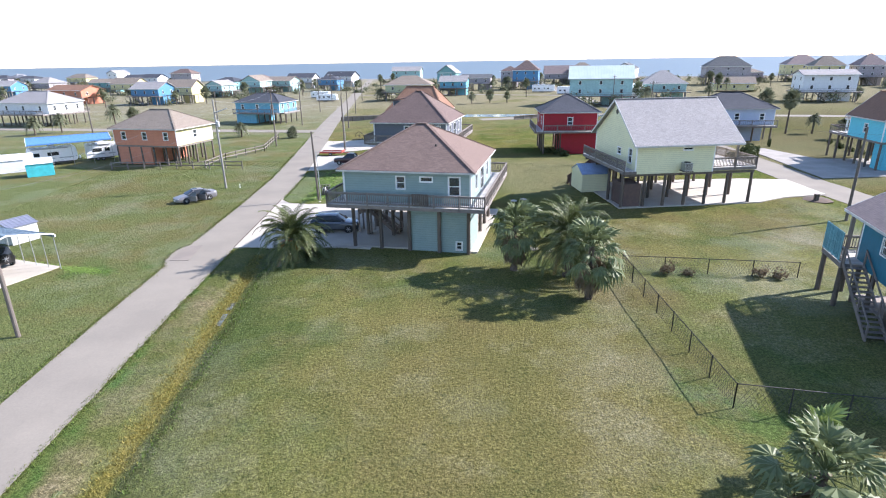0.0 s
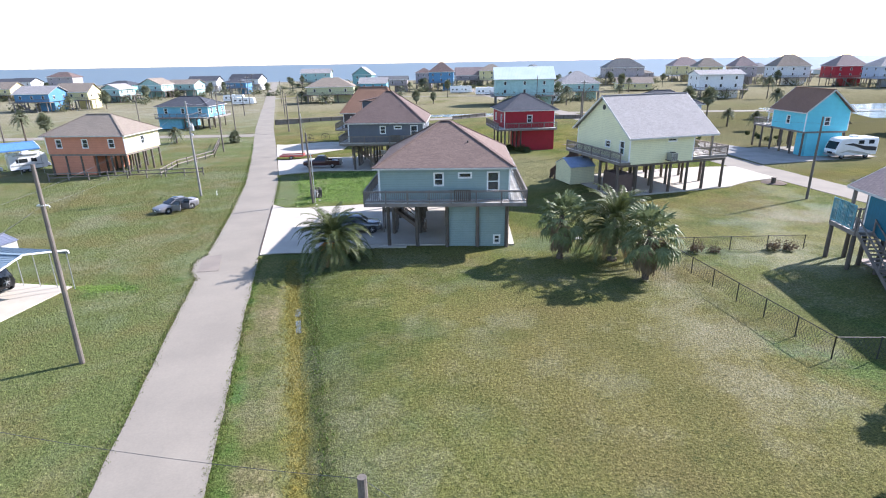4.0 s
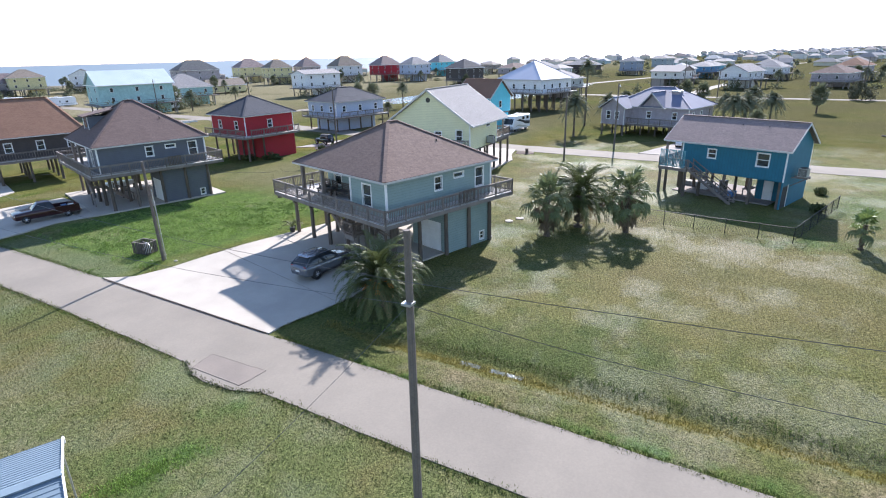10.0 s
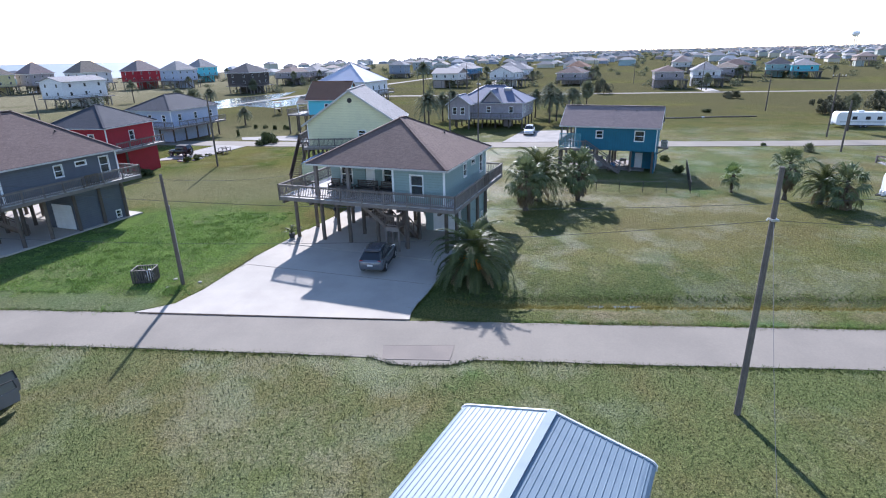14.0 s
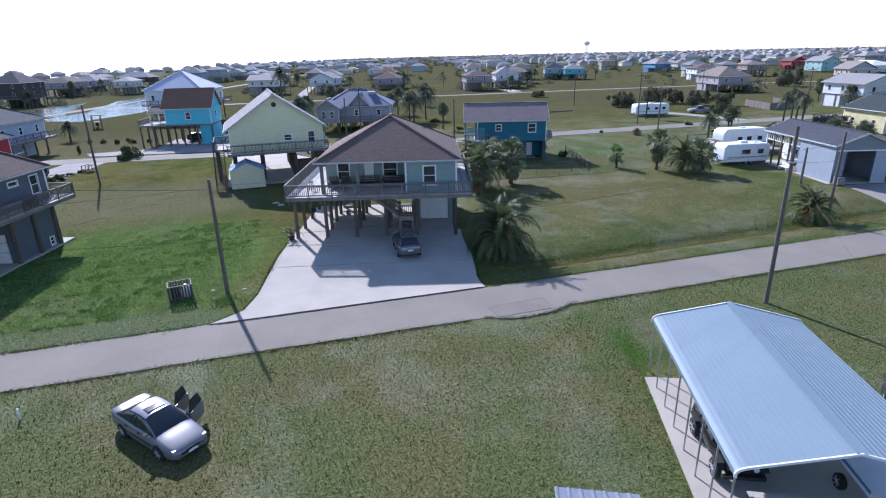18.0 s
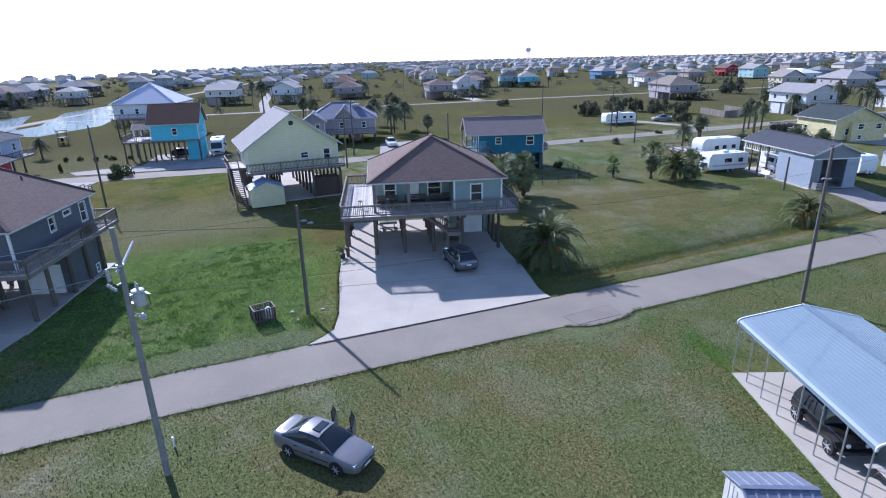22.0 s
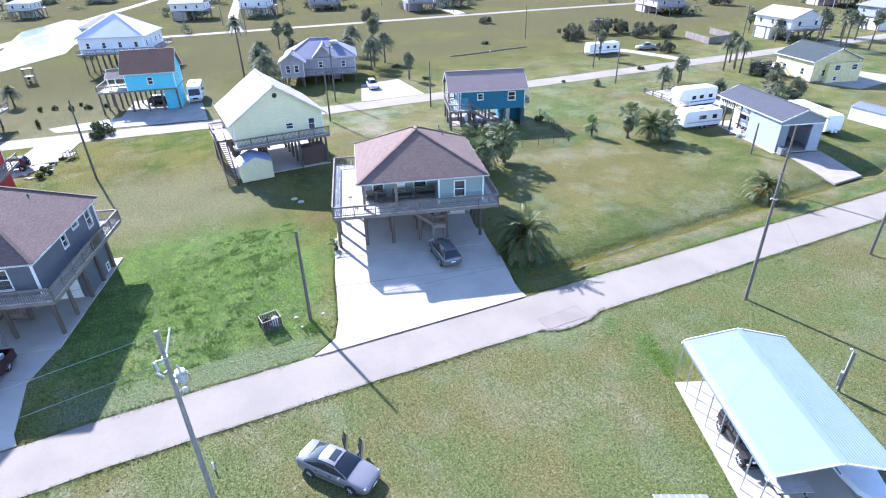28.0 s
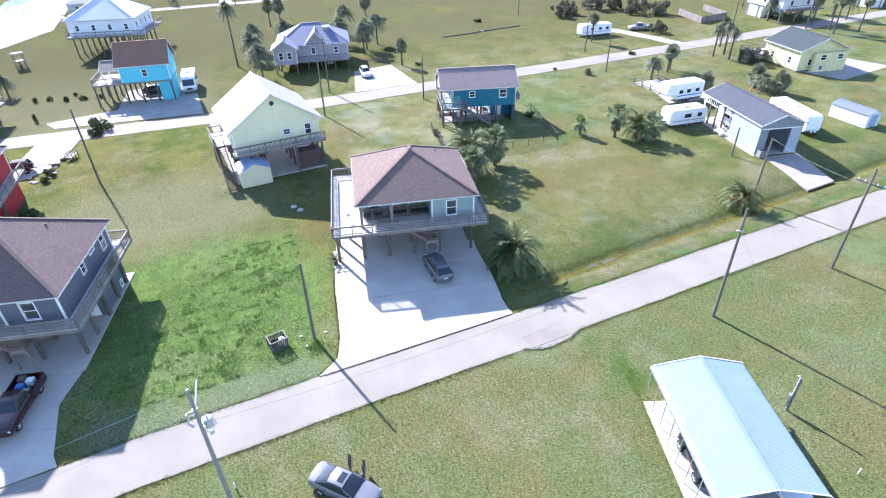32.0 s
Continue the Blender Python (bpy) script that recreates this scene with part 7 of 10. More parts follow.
def sedan(m, label, paint_, doors=False):
    c = thing("car", m, label, "car")
    st = ((2.44, .50, .36, .47, .56), (2.36, .70, .25, .52, .64), (2.15, .82, .20, .58, .72), (1.7, .885, .18, .64, .82), (1.25, .90, .18, .69, .89), (0.85, .905, .18, .72, .95), (-0.2, .91, .18, .74, .97), (-1.1, .91, .18, .76, .99), (-1.7, .90, .19, .78, 1.03), (-2.15, .86, .23, .76, 1.04), (-2.36, .76, .29, .70, .98), (-2.44, .58, .38, .6, .80))
    rounded("body", loft(bmesh.new(), [body_ring(*r) for r in blend_rows(st)]), paint_, c)
    cabin(c, paint_, 1.12, 0.30, -0.85, -1.78, (0.93, 1.01), 1.43, 0.80, 0.63, (0.50,), 0.16)
    part("sunroof", loft(bmesh.new(), [[(-0.26, -0.38, 1.44), (0.16, -0.38, 1.43), (0.16, 0.38, 1.43), (-0.26, 0.38, 1.44)], [(-0.24, -0.36, 1.535), (0.14, -0.36, 1.525), (0.14, 0.36, 1.525), (-0.24, 0.36, 1.535)]]), M_AUTOGLASS, c)
    arches(c, (1.38, -1.35), 0.905, 0.32)
    wheels(c, (1.38, -1.35), 0.82, 0.32)
    lights(c, 2.26, -2.30, 0.58, 0.60, 0.84)
    part("grille", boxes((2.36, -0.3, 0.5, 2.452, 0.3, 0.56)), M_BLACK, c)
    part("bonnet_badge", boxes((2.44, -0.05, 0.515, 2.458, 0.05, 0.545)), M_CHROME, c)
    part("number_plate", boxes((2.42, -0.2, 0.36, 2.46, 0.2, 0.46)), M_TRIM, c)
    part("boot_seam", boxes((-2.3, -0.66, 1.028, -2.27, 0.66, 1.05)), M_BLACK, c)
    for s in (-1, 1):
        rounded("mirror", tube(bmesh.new(), [(0.78, s * 0.88, 1.0), (0.78, s * 0.96, 1.02), (0.76, s * 1.05, 1.02)], [0.06, 0.085, 0.05], 8), paint_, c)
        part("side_strip", boxes((-1.0, s * 0.912 - 0.006, 0.52, 1.0, s * 0.912 + 0.006, 0.56)), M_BLACK, c)
        for x in (0.0, -0.95):
            part("door_handle", boxes((x, s * 0.91 - 0.015, 0.78, x + 0.17, s * 0.91 + 0.015, 0.82)), M_BLACK, c)
    if doors:
        # the body is closed here; a dark block gives the well's shade
        part("door_opening", boxes((-1.1, 0.80, 0.32, 0.85, 0.915, 0.96)), M_DARK, c, "dark block standing in for the shaded open door well")
        for x, ang in ((0.95, 62), (-0.12, 60)):
            dm = Matrix.Translation((x, 0.90, 0)) @ Matrix.Rotation(-radians(ang), 4, "Z")
            d = part("door", loft(bmesh.new(), [[dm @ Vector((u, v, z)) for u, z in ((0, 0.3), (-0.98, 0.3), (-1.05, 0.55), (-1.03, 0.97), (0, 0.93))] for v in (-0.06, -0.03, 0.05)]), paint_, c, "open car door")
            part("door_lining", loft(bmesh.new(), [[dm @ Vector((u, v, z)) for u, z in ((-0.05, 0.36), (-0.95, 0.36), (-0.98, 0.9), (-0.05, 0.88))] for v in (-0.085, -0.061)]), M_DARK, d)
            bm = bmesh.new()
            for p, q in (((0, 0, 0.94), (-0.44, -0.13, 1.38)), ((-0.44, -0.13, 1.38), (-0.98, -0.13, 1.36)), ((-0.98, -0.13, 1.36), (-1.02, 0, 0.95))):
                beam(bm, dm @ Vector(p), dm @ Vector(q), 0.05)
            part("window_frame", bm, M_BLACK, d)
            part("window_glass", loft(bmesh.new(), [[dm @ Vector((u, v + o, z)) for u, v, z in ((0, 0.0, 0.95), (-1.0, 0.0, 0.95), (-0.96, -0.11, 1.35), (-0.42, -0.11, 1.35))] for o in (0, 0.012)]), M_AUTOGLASS, d)
    return c


def suv(m, label, paint_, group=""):
    c = thing("car", m, label, "car", group)
    st = ((2.32, .52, .46, .60, .74), (2.24, .74, .33, .66, .84), (2.02, .87, .27, .72, .93), (1.5, .925, .25, .79, 1.0), (0.95, .94, .25, .84, 1.06), (-0.4, .945, .25, .87, 1.09), (-1.5, .94, .26, .90, 1.11), (-2.0, .91, .30, .92, 1.11), (-2.22, .84, .36, .90, 1.06), (-2.32, .68, .44, .82, .96))
    rounded("body", loft(bmesh.new(), [body_ring(*r) for r in blend_rows(st)]), paint_, c)
    cabin(c, paint_, 1.08, 0.28, -1.55, -2.18, (1.05, 1.08), 1.62, 0.83, 0.64, (0.36, 0.66), 0.22)
    part("lower_cladding", boxes(*[(-1.0, s * 0.93 - 0.02, 0.25, 1.0, s * 0.93 + 0.02, 0.40) for s in (-1, 1)]), M_BLACK, c)
    arches(c, (1.42, -1.36), 0.94, 0.36)
    wheels(c, (1.42, -1.36), 0.85, 0.36)
    lights(c, 2.16, -2.22, 0.66, 0.80, 0.98)
    part("rear_spoiler", loft(bmesh.new(), [[(-1.5, -0.58, 1.655), (-1.5, 0.58, 1.655), (-1.5, 0.58, 1.675), (-1.5, -0.58, 1.675)], [(-1.78, -0.55, 1.61), (-1.78, 0.55, 1.61), (-1.78, 0.55, 1.635), (-1.78, -0.55, 1.635)]]), paint_, c)
    part("tailgate_trim", boxes((-2.335, -0.5, 0.86, -2.29, 0.5, 0.9)), M_CHROME, c)
    part("number_plate", boxes((-2.345, -0.2, 0.66, -2.30, 0.2, 0.78)), M_TRIM, c)
    for s in (-1, 1):
        part("roof_rail", tube(bmesh.new(), [(0.15, s * 0.56, 1.64), (0.0, s * 0.56, 1.72), (-1.3, s * 0.56, 1.72), (-1.5, s * 0.56, 1.65)], 0.022, 6), M_CHROME, c)
        rounded("mirror", tube(bmesh.new(), [(0.82, s * 0.9, 1.1), (0.82, s * 1.0, 1.13), (0.8, s * 1.09, 1.13)], [0.07, 0.1, 0.06], 8), paint_, c)
        for x in (0.0, -0.95):
            part("door_handle", boxes((x, s * 0.945 - 0.015, 0.88, x + 0.17, s * 0.945 + 0.015, 0.92)), M_CHROME, c)
    return c


def pickup(m, label, paint_):
    c = thing("pickup_truck", m, label, "pickup truck")
    rounded("body", loft(bmesh.new(), [body_ring(*s) for s in ((2.85, .74, .48, .7, .88), (2.7, .92, .36, .82, 1.0), (1.9, .97, .34, .9, 1.1), (1.2, .98, .34, .94, 1.16), (-0.7, .98, .34, .96, 1.16))]), paint_, c)
    cabin(c, paint_, 1.25, 0.6, -0.45, -0.68, (1.14, 1.14), 1.75, 0.88, 0.68, (0.6,))
    for s in (-1, 1):
        part("bed_side", boxes((-2.8, s * 0.95 - 0.05, 0.42, -0.7, s * 0.95 + 0.05, 1.16)), paint_, c)
    part("bed_floor", boxes((-2.8, -0.9, 0.5, -0.7, 0.9, 0.62)), M_BLACK, c)
    part("tailgate", boxes((-2.86, -0.98, 0.45, -2.78, 0.98, 1.14)), paint_, c)
    part("rear_bumper", boxes((-2.98, -0.95, 0.38, -2.87, 0.95, 0.56)), M_CHROME, c)
    for i, (x, y) in enumerate(((-1.2, 0.3), (-1.7, -0.35), (-2.2, 0.25), (-2.4, -0.4))):
        part("load_box", boxes((x - 0.25, y - 0.25, 0.63, x + 0.25, y + 0.25, 0.95 + 0.08 * i)), (M_STEEL, M_BLUEPAINT, M_TRIM, M_SHUTTER)[i], c)
    wheels(c, (1.85, -1.75), 0.86, 0.38)
    lights(c, 2.76, -2.82, 0.72, 0.82, 0.9)
    return c


def jeep(m, label, paint_):
    c = thing("off_road_car", m, label, "off-road car")
    rounded("body", loft(bmesh.new(), [body_ring(*s) for s in ((1.85, .58, .5, .8, 1.0), (0.75, .66, .45, .9, 1.1), (0.6, .76, .42, .9, 1.08), (-1.75, .76, .42, .9, 1.08))]), paint_, c)
    cabin(c, M_BLACK, 0.62, 0.4, -1.45, -1.75, (1.08, 1.08), 1.75, 0.72, 0.64, (0.3, 0.62))
    for s in (-1, 1):
        for x in (1.3, -1.15):
            part("fender", prism(bmesh.new(), [(x - 0.55, 0.72), (x - 0.35, 0.9), (x + 0.35, 0.9), (x + 0.55, 0.72), (x + 0.5, 0.7), (x + 0.32, 0.85), (x - 0.32, 0.85), (x - 0.5, 0.7)], s * 0.62, s * 0.9), M_BLACK, c)
        part("headlight", tube(bmesh.new(), [(1.84, s * 0.42, 0.85), (1.9, s * 0.42, 0.85)], 0.1, 12), M_LAMP, c)
    wheels(c, (1.3, -1.15), 0.76, 0.39)
    sp = share("spare_wheel", TYRE, c, pose(-1.92, 0.1, 0.95, 0, 0, 90) @ Matrix.Diagonal((1.15, 1, 1.15, 1)))
    share("rim", RIM, sp)
    part("front_bumper", boxes((1.88, -0.75, 0.48, 2.02, 0.75, 0.62)), M_BLACK, c)
    for i in range(7):
        part("grille_slot", boxes((1.85, -0.27 + i * 0.08, 0.68, 1.87, -0.23 + i * 0.08, 0.95)), M_BLACK, c)
    return c


def travel_trailer(m, length, label, h=2.9, fifth=False, stripe=M_STEEL):
    t = thing("travel_trailer", m, label, "travel trailer", "parked trailers")
    a, w = length / 2, 1.22
    def bow(cx, cz, rx, rz, a0, a1, n=6):
        return [(cx + rx * math.cos(radians(a0 + (a1 - a0) * k / n)), cz + rz * math.sin(radians(a0 + (a1 - a0) * k / n))) for k in range(n + 1)]

    if fifth:
        out = [(-a, 0.6), (a - 2.2, 0.6), (a - 2.1, 1.45)] + bow(a - 0.25, 1.75, 0.25, 0.25, -90, 0, 4) + bow(a - 0.9, h - 0.75, 0.9, 0.95, 0, 90) + bow(-a + 0.35, h - 0.2, 0.35, 0.3, 90, 180, 4)
    else:
        out = [(-a, 0.55)] + bow(a - 0.45, 1.0, 0.45, 0.45, -90, 0, 4) + bow(a - 0.6, h - 0.7, 0.6, 0.7, 0, 90) + bow(-a + 0.35, h - 0.35, 0.35, 0.35, 90, 180, 4)
    rounded("shell", prism(bmesh.new(), out, -w, w), M_WHITE, t)
    if not fifth:
        part("tank_cover", tube(bmesh.new(), [(a + 0.3, -0.3, 0.62), (a + 0.3, -0.3, 1.0), (a + 0.3, -0.3, 1.1)], [0.17, 0.17, 0.08], 10), M_WHITE, t)
        part("tank_cover", tube(bmesh.new(), [(a + 0.3, 0.3, 0.62), (a + 0.3, 0.3, 1.0), (a + 0.3, 0.3, 1.1)], [0.17, 0.17, 0.08], 10), M_WHITE, t)
        part("tank_tray", boxes((a + 0.05, -0.55, 0.54, a + 0.55, 0.55, 0.62)), M_BLACK, t)
    for s in (-1, 1):
        for i, u in enumerate((-a + 0.9, -a + 2.8, a - 3.4)):
            wn_ = part("window", boxes((u, s * (w + 0.012) - 0.012, 1.55, u + 0.8, s * (w + 0.012) + 0.012, 2.15)), M_DARK, t)
            part("pane", boxes((u + 0.05, s * (w + 0.03) - 0.006, 1.6, u + 0.75, s * (w + 0.03) + 0.006, 2.1)), M_AUTOGLASS, wn_)
        part("stripe", boxes((-a + 0.1, s * (w + 0.006) - 0.006, 1.05, a - (2.3 if fifth else 0.6), s * (w + 0.006) + 0.006, 1.25)), stripe, t)
        part("skirt", boxes((-a + 0.2, s * (w - 0.1) - 0.02, 0.35, a - (2.5 if fifth else 0.9), s * (w - 0.1) + 0.02, 0.56)), M_DARK, t)
    d = part("entry_door", boxes((0.2, -w - 0.025, 0.7, 0.85, -w, 2.45)), M_TRIM, t)
    part("door_window", boxes((0.35, -w - 0.035, 1.7, 0.7, -w - 0.026, 2.2)), M_AUTOGLASS, d)
    part("awning_roll", tube(bmesh.new(), [(-a + 0.6, -w - 0.08, h - 0.15), (a - 1.2, -w - 0.08, h - 0.15)], 0.07, 8), M_STEEL, t)
    part("roof_unit", boxes((-0.5, -0.4, h, 0.5, 0.4, h + 0.28)), M_TRIM, t)
    part("roof_hatch", boxes((-a + 1.2, -0.25, h, -a + 1.7, 0.25, h + 0.12)), M_TRIM, t)
    wheels(t, (-0.9, -0.1), 1.1, 0.34)
    part("hitch", boxes((a - 0.2, -0.06, 0.5, a + 0.9, 0.06, 0.62)), M_BLACK, t)
    return t


sedan(pose(-25.1, 67.3, 0.0, 0, 0, 218.5), "silver-bronze sedan on the grass with two doors open", M_CARSILVER, True)
suv(pose(-6.5, 51.35, 0.36, 0, 0, -6), "grey sport utility car parked on the driveway", M_SUVGREY)
pickup(pose(-7.6, 87.2, 0.34, 0, 0, -17 + 180), "dark red pickup truck with a loaded bed", M_MAROON)
jeep(pose(-34.2, 45.55, 0.07, 0, 0, 155), "black soft-top off-road car under the carport", M_CARBLACK)
suv(pose(62.1, 33.9, 0.37, 0, 0, 170), "white car on the taupe house's drive", M_CARWHITE)
jeep(pose(42.2, 92.5, 0.37, 0, 0, 80), "black off-road car beside the red house", M_CARBLACK)
suv(pose(71.5, 73.0, 0.37, 0, 0, -100), "dark car parked under the aqua house", M_CARBLACK)
travel_trailer(pose(11.0, -0.9, 0.25, 0, 0, 79), 6.6, "white travel trailer parked beside the workshop")
travel_trailer(pose(19.6, -9.3, 0.36, 0, 0, 84), 7.8, "white fifth-wheel trailer on a gravel pad", 3.2, True, M_BLUEPAINT)
travel_trailer(pose(2.6, -15.6, 0.25, 0, 0, 159), 9.4, "white rounded travel trailer behind the workshop", 3.0)
travel_trailer(pose(66.2, -29.0, 0.25, 0, 0, 80), 8.4, "white travel trailer far over the road")


def motorhome(m, label):
    t = thing("motorhome", m, label, "motorhome")
    out = [(-3.4, 0.5), (2.9, 0.5), (3.45, 0.8), (3.5, 1.3), (3.15, 2.3), (2.75, 2.95), (2.3, 3.1), (-3.2, 3.1), (-3.45, 2.8)]
    rounded("shell", loft(bmesh.new(), [[(x * f, y, 1.7 + (z - 1.7) * f) for x, z in out] for y, f in ((-1.22, 0.96), (-1.12, 1.0), (1.12, 1.0), (1.22, 0.96))]), M_WHITE, t)
    part("windshield", loft(bmesh.new(), [[(3.42, y, 1.45) for y in (-1.0, 1.0)] + [(3.02, y, 2.55) for y in (1.0, -1.0)], [(3.47, y, 1.46) for y in (-1.0, 1.0)] + [(3.08, y, 2.56) for y in (1.0, -1.0)]]), M_AUTOGLASS, t)
    for s in (-1, 1):
        part("swirl", prism(bmesh.new(), [(-3.2, 1.1), (-1.4, 1.25), (0.6, 1.9), (2.4, 2.2), (0.9, 2.35), (-1.0, 1.9), (-3.2, 1.7)], s * 1.225, s * 1.235), M_DARK, t, "dark swirl on the side")
        part("swirl", prism(bmesh.new(), [(-2.6, 0.6), (-0.4, 0.7), (1.6, 1.05), (3.2, 0.9), (1.4, 1.35), (-0.8, 1.0)], s * 1.225, s * 1.235), M_STEEL, t, "grey swirl on the side")
        for u in (-2.6, -0.9):
            part("window", boxes((u, s * 1.24 - 0.01, 2.2, u + 0.9, s * 1.24 + 0.01, 2.75)), M_AUTOGLASS, t)
        part("headlight", boxes((3.3, s * 0.85 - 0.16, 0.85, 3.5, s * 0.85 + 0.16, 1.05)), M_LAMP, t)
    part("grille", boxes((3.42, -0.5, 0.75, 3.52, 0.5, 1.05)), M_BLACK, t)
    part("bumper", boxes((3.3, -1.1, 0.42, 3.6, 1.1, 0.65)), M_STEEL, t)
    part("roof_unit", boxes((-0.6, -0.4, 3.1, 0.4, 0.4, 3.38)), M_TRIM, t)
    wheels(t, (2.3, -1.7), 1.08, 0.4)
    return t


motorhome(pose(71.4, 66.8, 0.37, 0, 0, 172), "white motorhome with dark swirls beside the aqua house")
travel_trailer(pose(-58.8, 98.0, 0.0, 0, 0, 31), 7.0, "white trailer under the blue canopy")
travel_trailer(pose(-52.6, 101.8, 0.0, 0, 0, 31), 5.0, "small white trailer under the blue canopy")
travel_trailer(pose(-29.5, 240, 0.0, 0, 0, -10), 8.5, "white trailer beside the road")
travel_trailer(pose(-35, 262, 0.0, 0, 0, -10), 8.5, "pale trailer on a far plot")
travel_trailer(pose(-42, 205, 0.0, 0, 0, 60), 8.0, "white trailer on a grass plot")
pickup(pose(65, -43, 0.3, 0, 0, 70), "old grey truck on a far plot", M_OLDTRUCK)

# ---- carport, sheds, workshop ----


def metal_carport(m, length, width, ze, za, label, roof_m, posts=8):
    c = thing("carport", m, label, "carport")
    a, w = length / 2, width / 2
    for s in (-1, 1):
        prof = [(s * (w + 0.05), ze - 0.22), (s * (w + 0.06), ze - 0.05), (s * (w - 0.05), ze + 0.06), (s * (w - 0.25), ze + 0.14), (0, za)]
        for p, q, ribs in ((prof[0], prof[1], 0), (prof[1], prof[2], 0), (prof[2], prof[3], 1), *((tuple(prof[3][k] + (prof[4][k] - prof[3][k]) * i / 4 for k in (0, 1)), tuple(prof[3][k] + (prof[4][k] - prof[3][k]) * (i + 1) / 4 for k in (0, 1)), 4) for i in range(4))):
            n = max(1, ribs)
            line = []
            for i in range(n):
                for u, dz in (((0, 0), (0.40, 0.0), (0.45, 0.02), (0.55, 0.02), (0.60, 0)) if ribs else ((0, 0),)):
                    t = (i + u) / n
                    line.append((p[0] + (q[0] - p[0]) * t, p[1] + (q[1] - p[1]) * t + dz))
            line.append(q)
            ring = lambda x: [(x, y, z) for y, z in line] + [(x, y, z - 0.02) for y, z in line[::-1]]
            part("roof_panel", loft(bmesh.new(), [ring(-a), ring(a)]), roof_m, c)
        for x in (-a, a):
            bm = bmesh.new()
            for p, q in zip(prof, prof[1:]):
                beam(bm, (x, p[0], p[1] + 0.01), (x, q[0], q[1] + 0.01), 0.06, 0.09)
            part("edge_trim", bm, M_TRIM, c)
        for i in range(posts):
            x = -a + 0.15 + (length - 0.3) * i / (posts - 1)
            part("post", tube(bmesh.new(), [(x, s * (w - 0.02), 0), (x, s * (w - 0.02), ze)], 0.035, 6), M_STEEL, c)
            part("rafter", beam(bmesh.new(), (x, s * (w - 0.02), ze), (x, 0, za - 0.06), 0.06), M_STEEL, c)
    part("ridge_cap", beam(bmesh.new(), (-a, 0, za + 0.03), (a, 0, za + 0.03), 0.3, 0.03), roof_m, c)
    return c


metal_carport(pose(-34.25, 43.5, 0.06, 0, 0, 155), 10.6, 6.75, 2.95, 3.85, "open steel carport with pale blue ribbed metal roof", M_METALROOF)
metal_carport(pose(-56.5, 99.5, 0, 0, 0, 31), 12.0, 7.0, 3.9, 4.6, "tall steel canopy with blue metal roof over trailers", M_BLUEPAINT, 5)
pt = thing("picnic_table", pose(-37.6, 46.2, 0.07, 0, 0, 65), "weathered wooden picnic table with benches", "picnic table")
for i in range(5):
    part("top_board", boxes((-0.95, -0.38 + i * 0.155, 0.72, 0.95, -0.24 + i * 0.155, 0.76)), M_DECK, pt)
for s in (-1, 1):
    part("bench_board", boxes((-0.95, s * 0.72 - 0.13, 0.42, 0.95, s * 0.72 + 0.13, 0.46)), M_DECK, pt)
    for x in (-0.65, 0.65):
        part("leg", beam(bmesh.new(), (x, s * 0.62, 0.0), (x, s * 0.2, 0.72), 0.09, 0.05), M_RAIL, pt)
        part("cross_bar", beam(bmesh.new(), (x, -0.8, 0.4), (x, 0.8, 0.4), 0.09, 0.04), M_RAIL, pt)
bt = thing("boat_trailer", pose(-38.3, 42.5, 0.07, 0, 0, 155), "white boat on a trailer under the carport", "boat")
part("hull", loft(bmesh.new(), [[(x, -w, 1.3), (x, -w * 0.95, 0.9), (x, 0, 0.5 + k), (x, w * 0.95, 0.9), (x, w, 1.3)] for x, w, k in ((-2.4, 0.95, 0), (0.5, 0.98, 0), (1.6, 0.75, 0.15), (2.4, 0.12, 0.55))]), M_WHITE, bt)
part("hull_stripe", boxes((-2.3, -0.99, 1.12, 0.6, -0.975, 1.24)), M_BLUEPAINT, bt)
part("outboard_motor", boxes((-2.85, -0.2, 0.9, -2.45, 0.2, 1.65)), M_WHITE, bt)
part("trailer_frame", boxes((-2.4, -0.5, 0.36, 3.0, -0.42, 0.46), (-2.4, 0.42, 0.36, 3.0, 0.5, 0.46), (2.2, -0.5, 0.36, 2.3, 0.5, 0.46), (-1.2, -0.5, 0.36, -1.1, 0.5, 0.46)), M_STEEL, bt)
wheels(bt, (-0.9,), 0.98, 0.3)


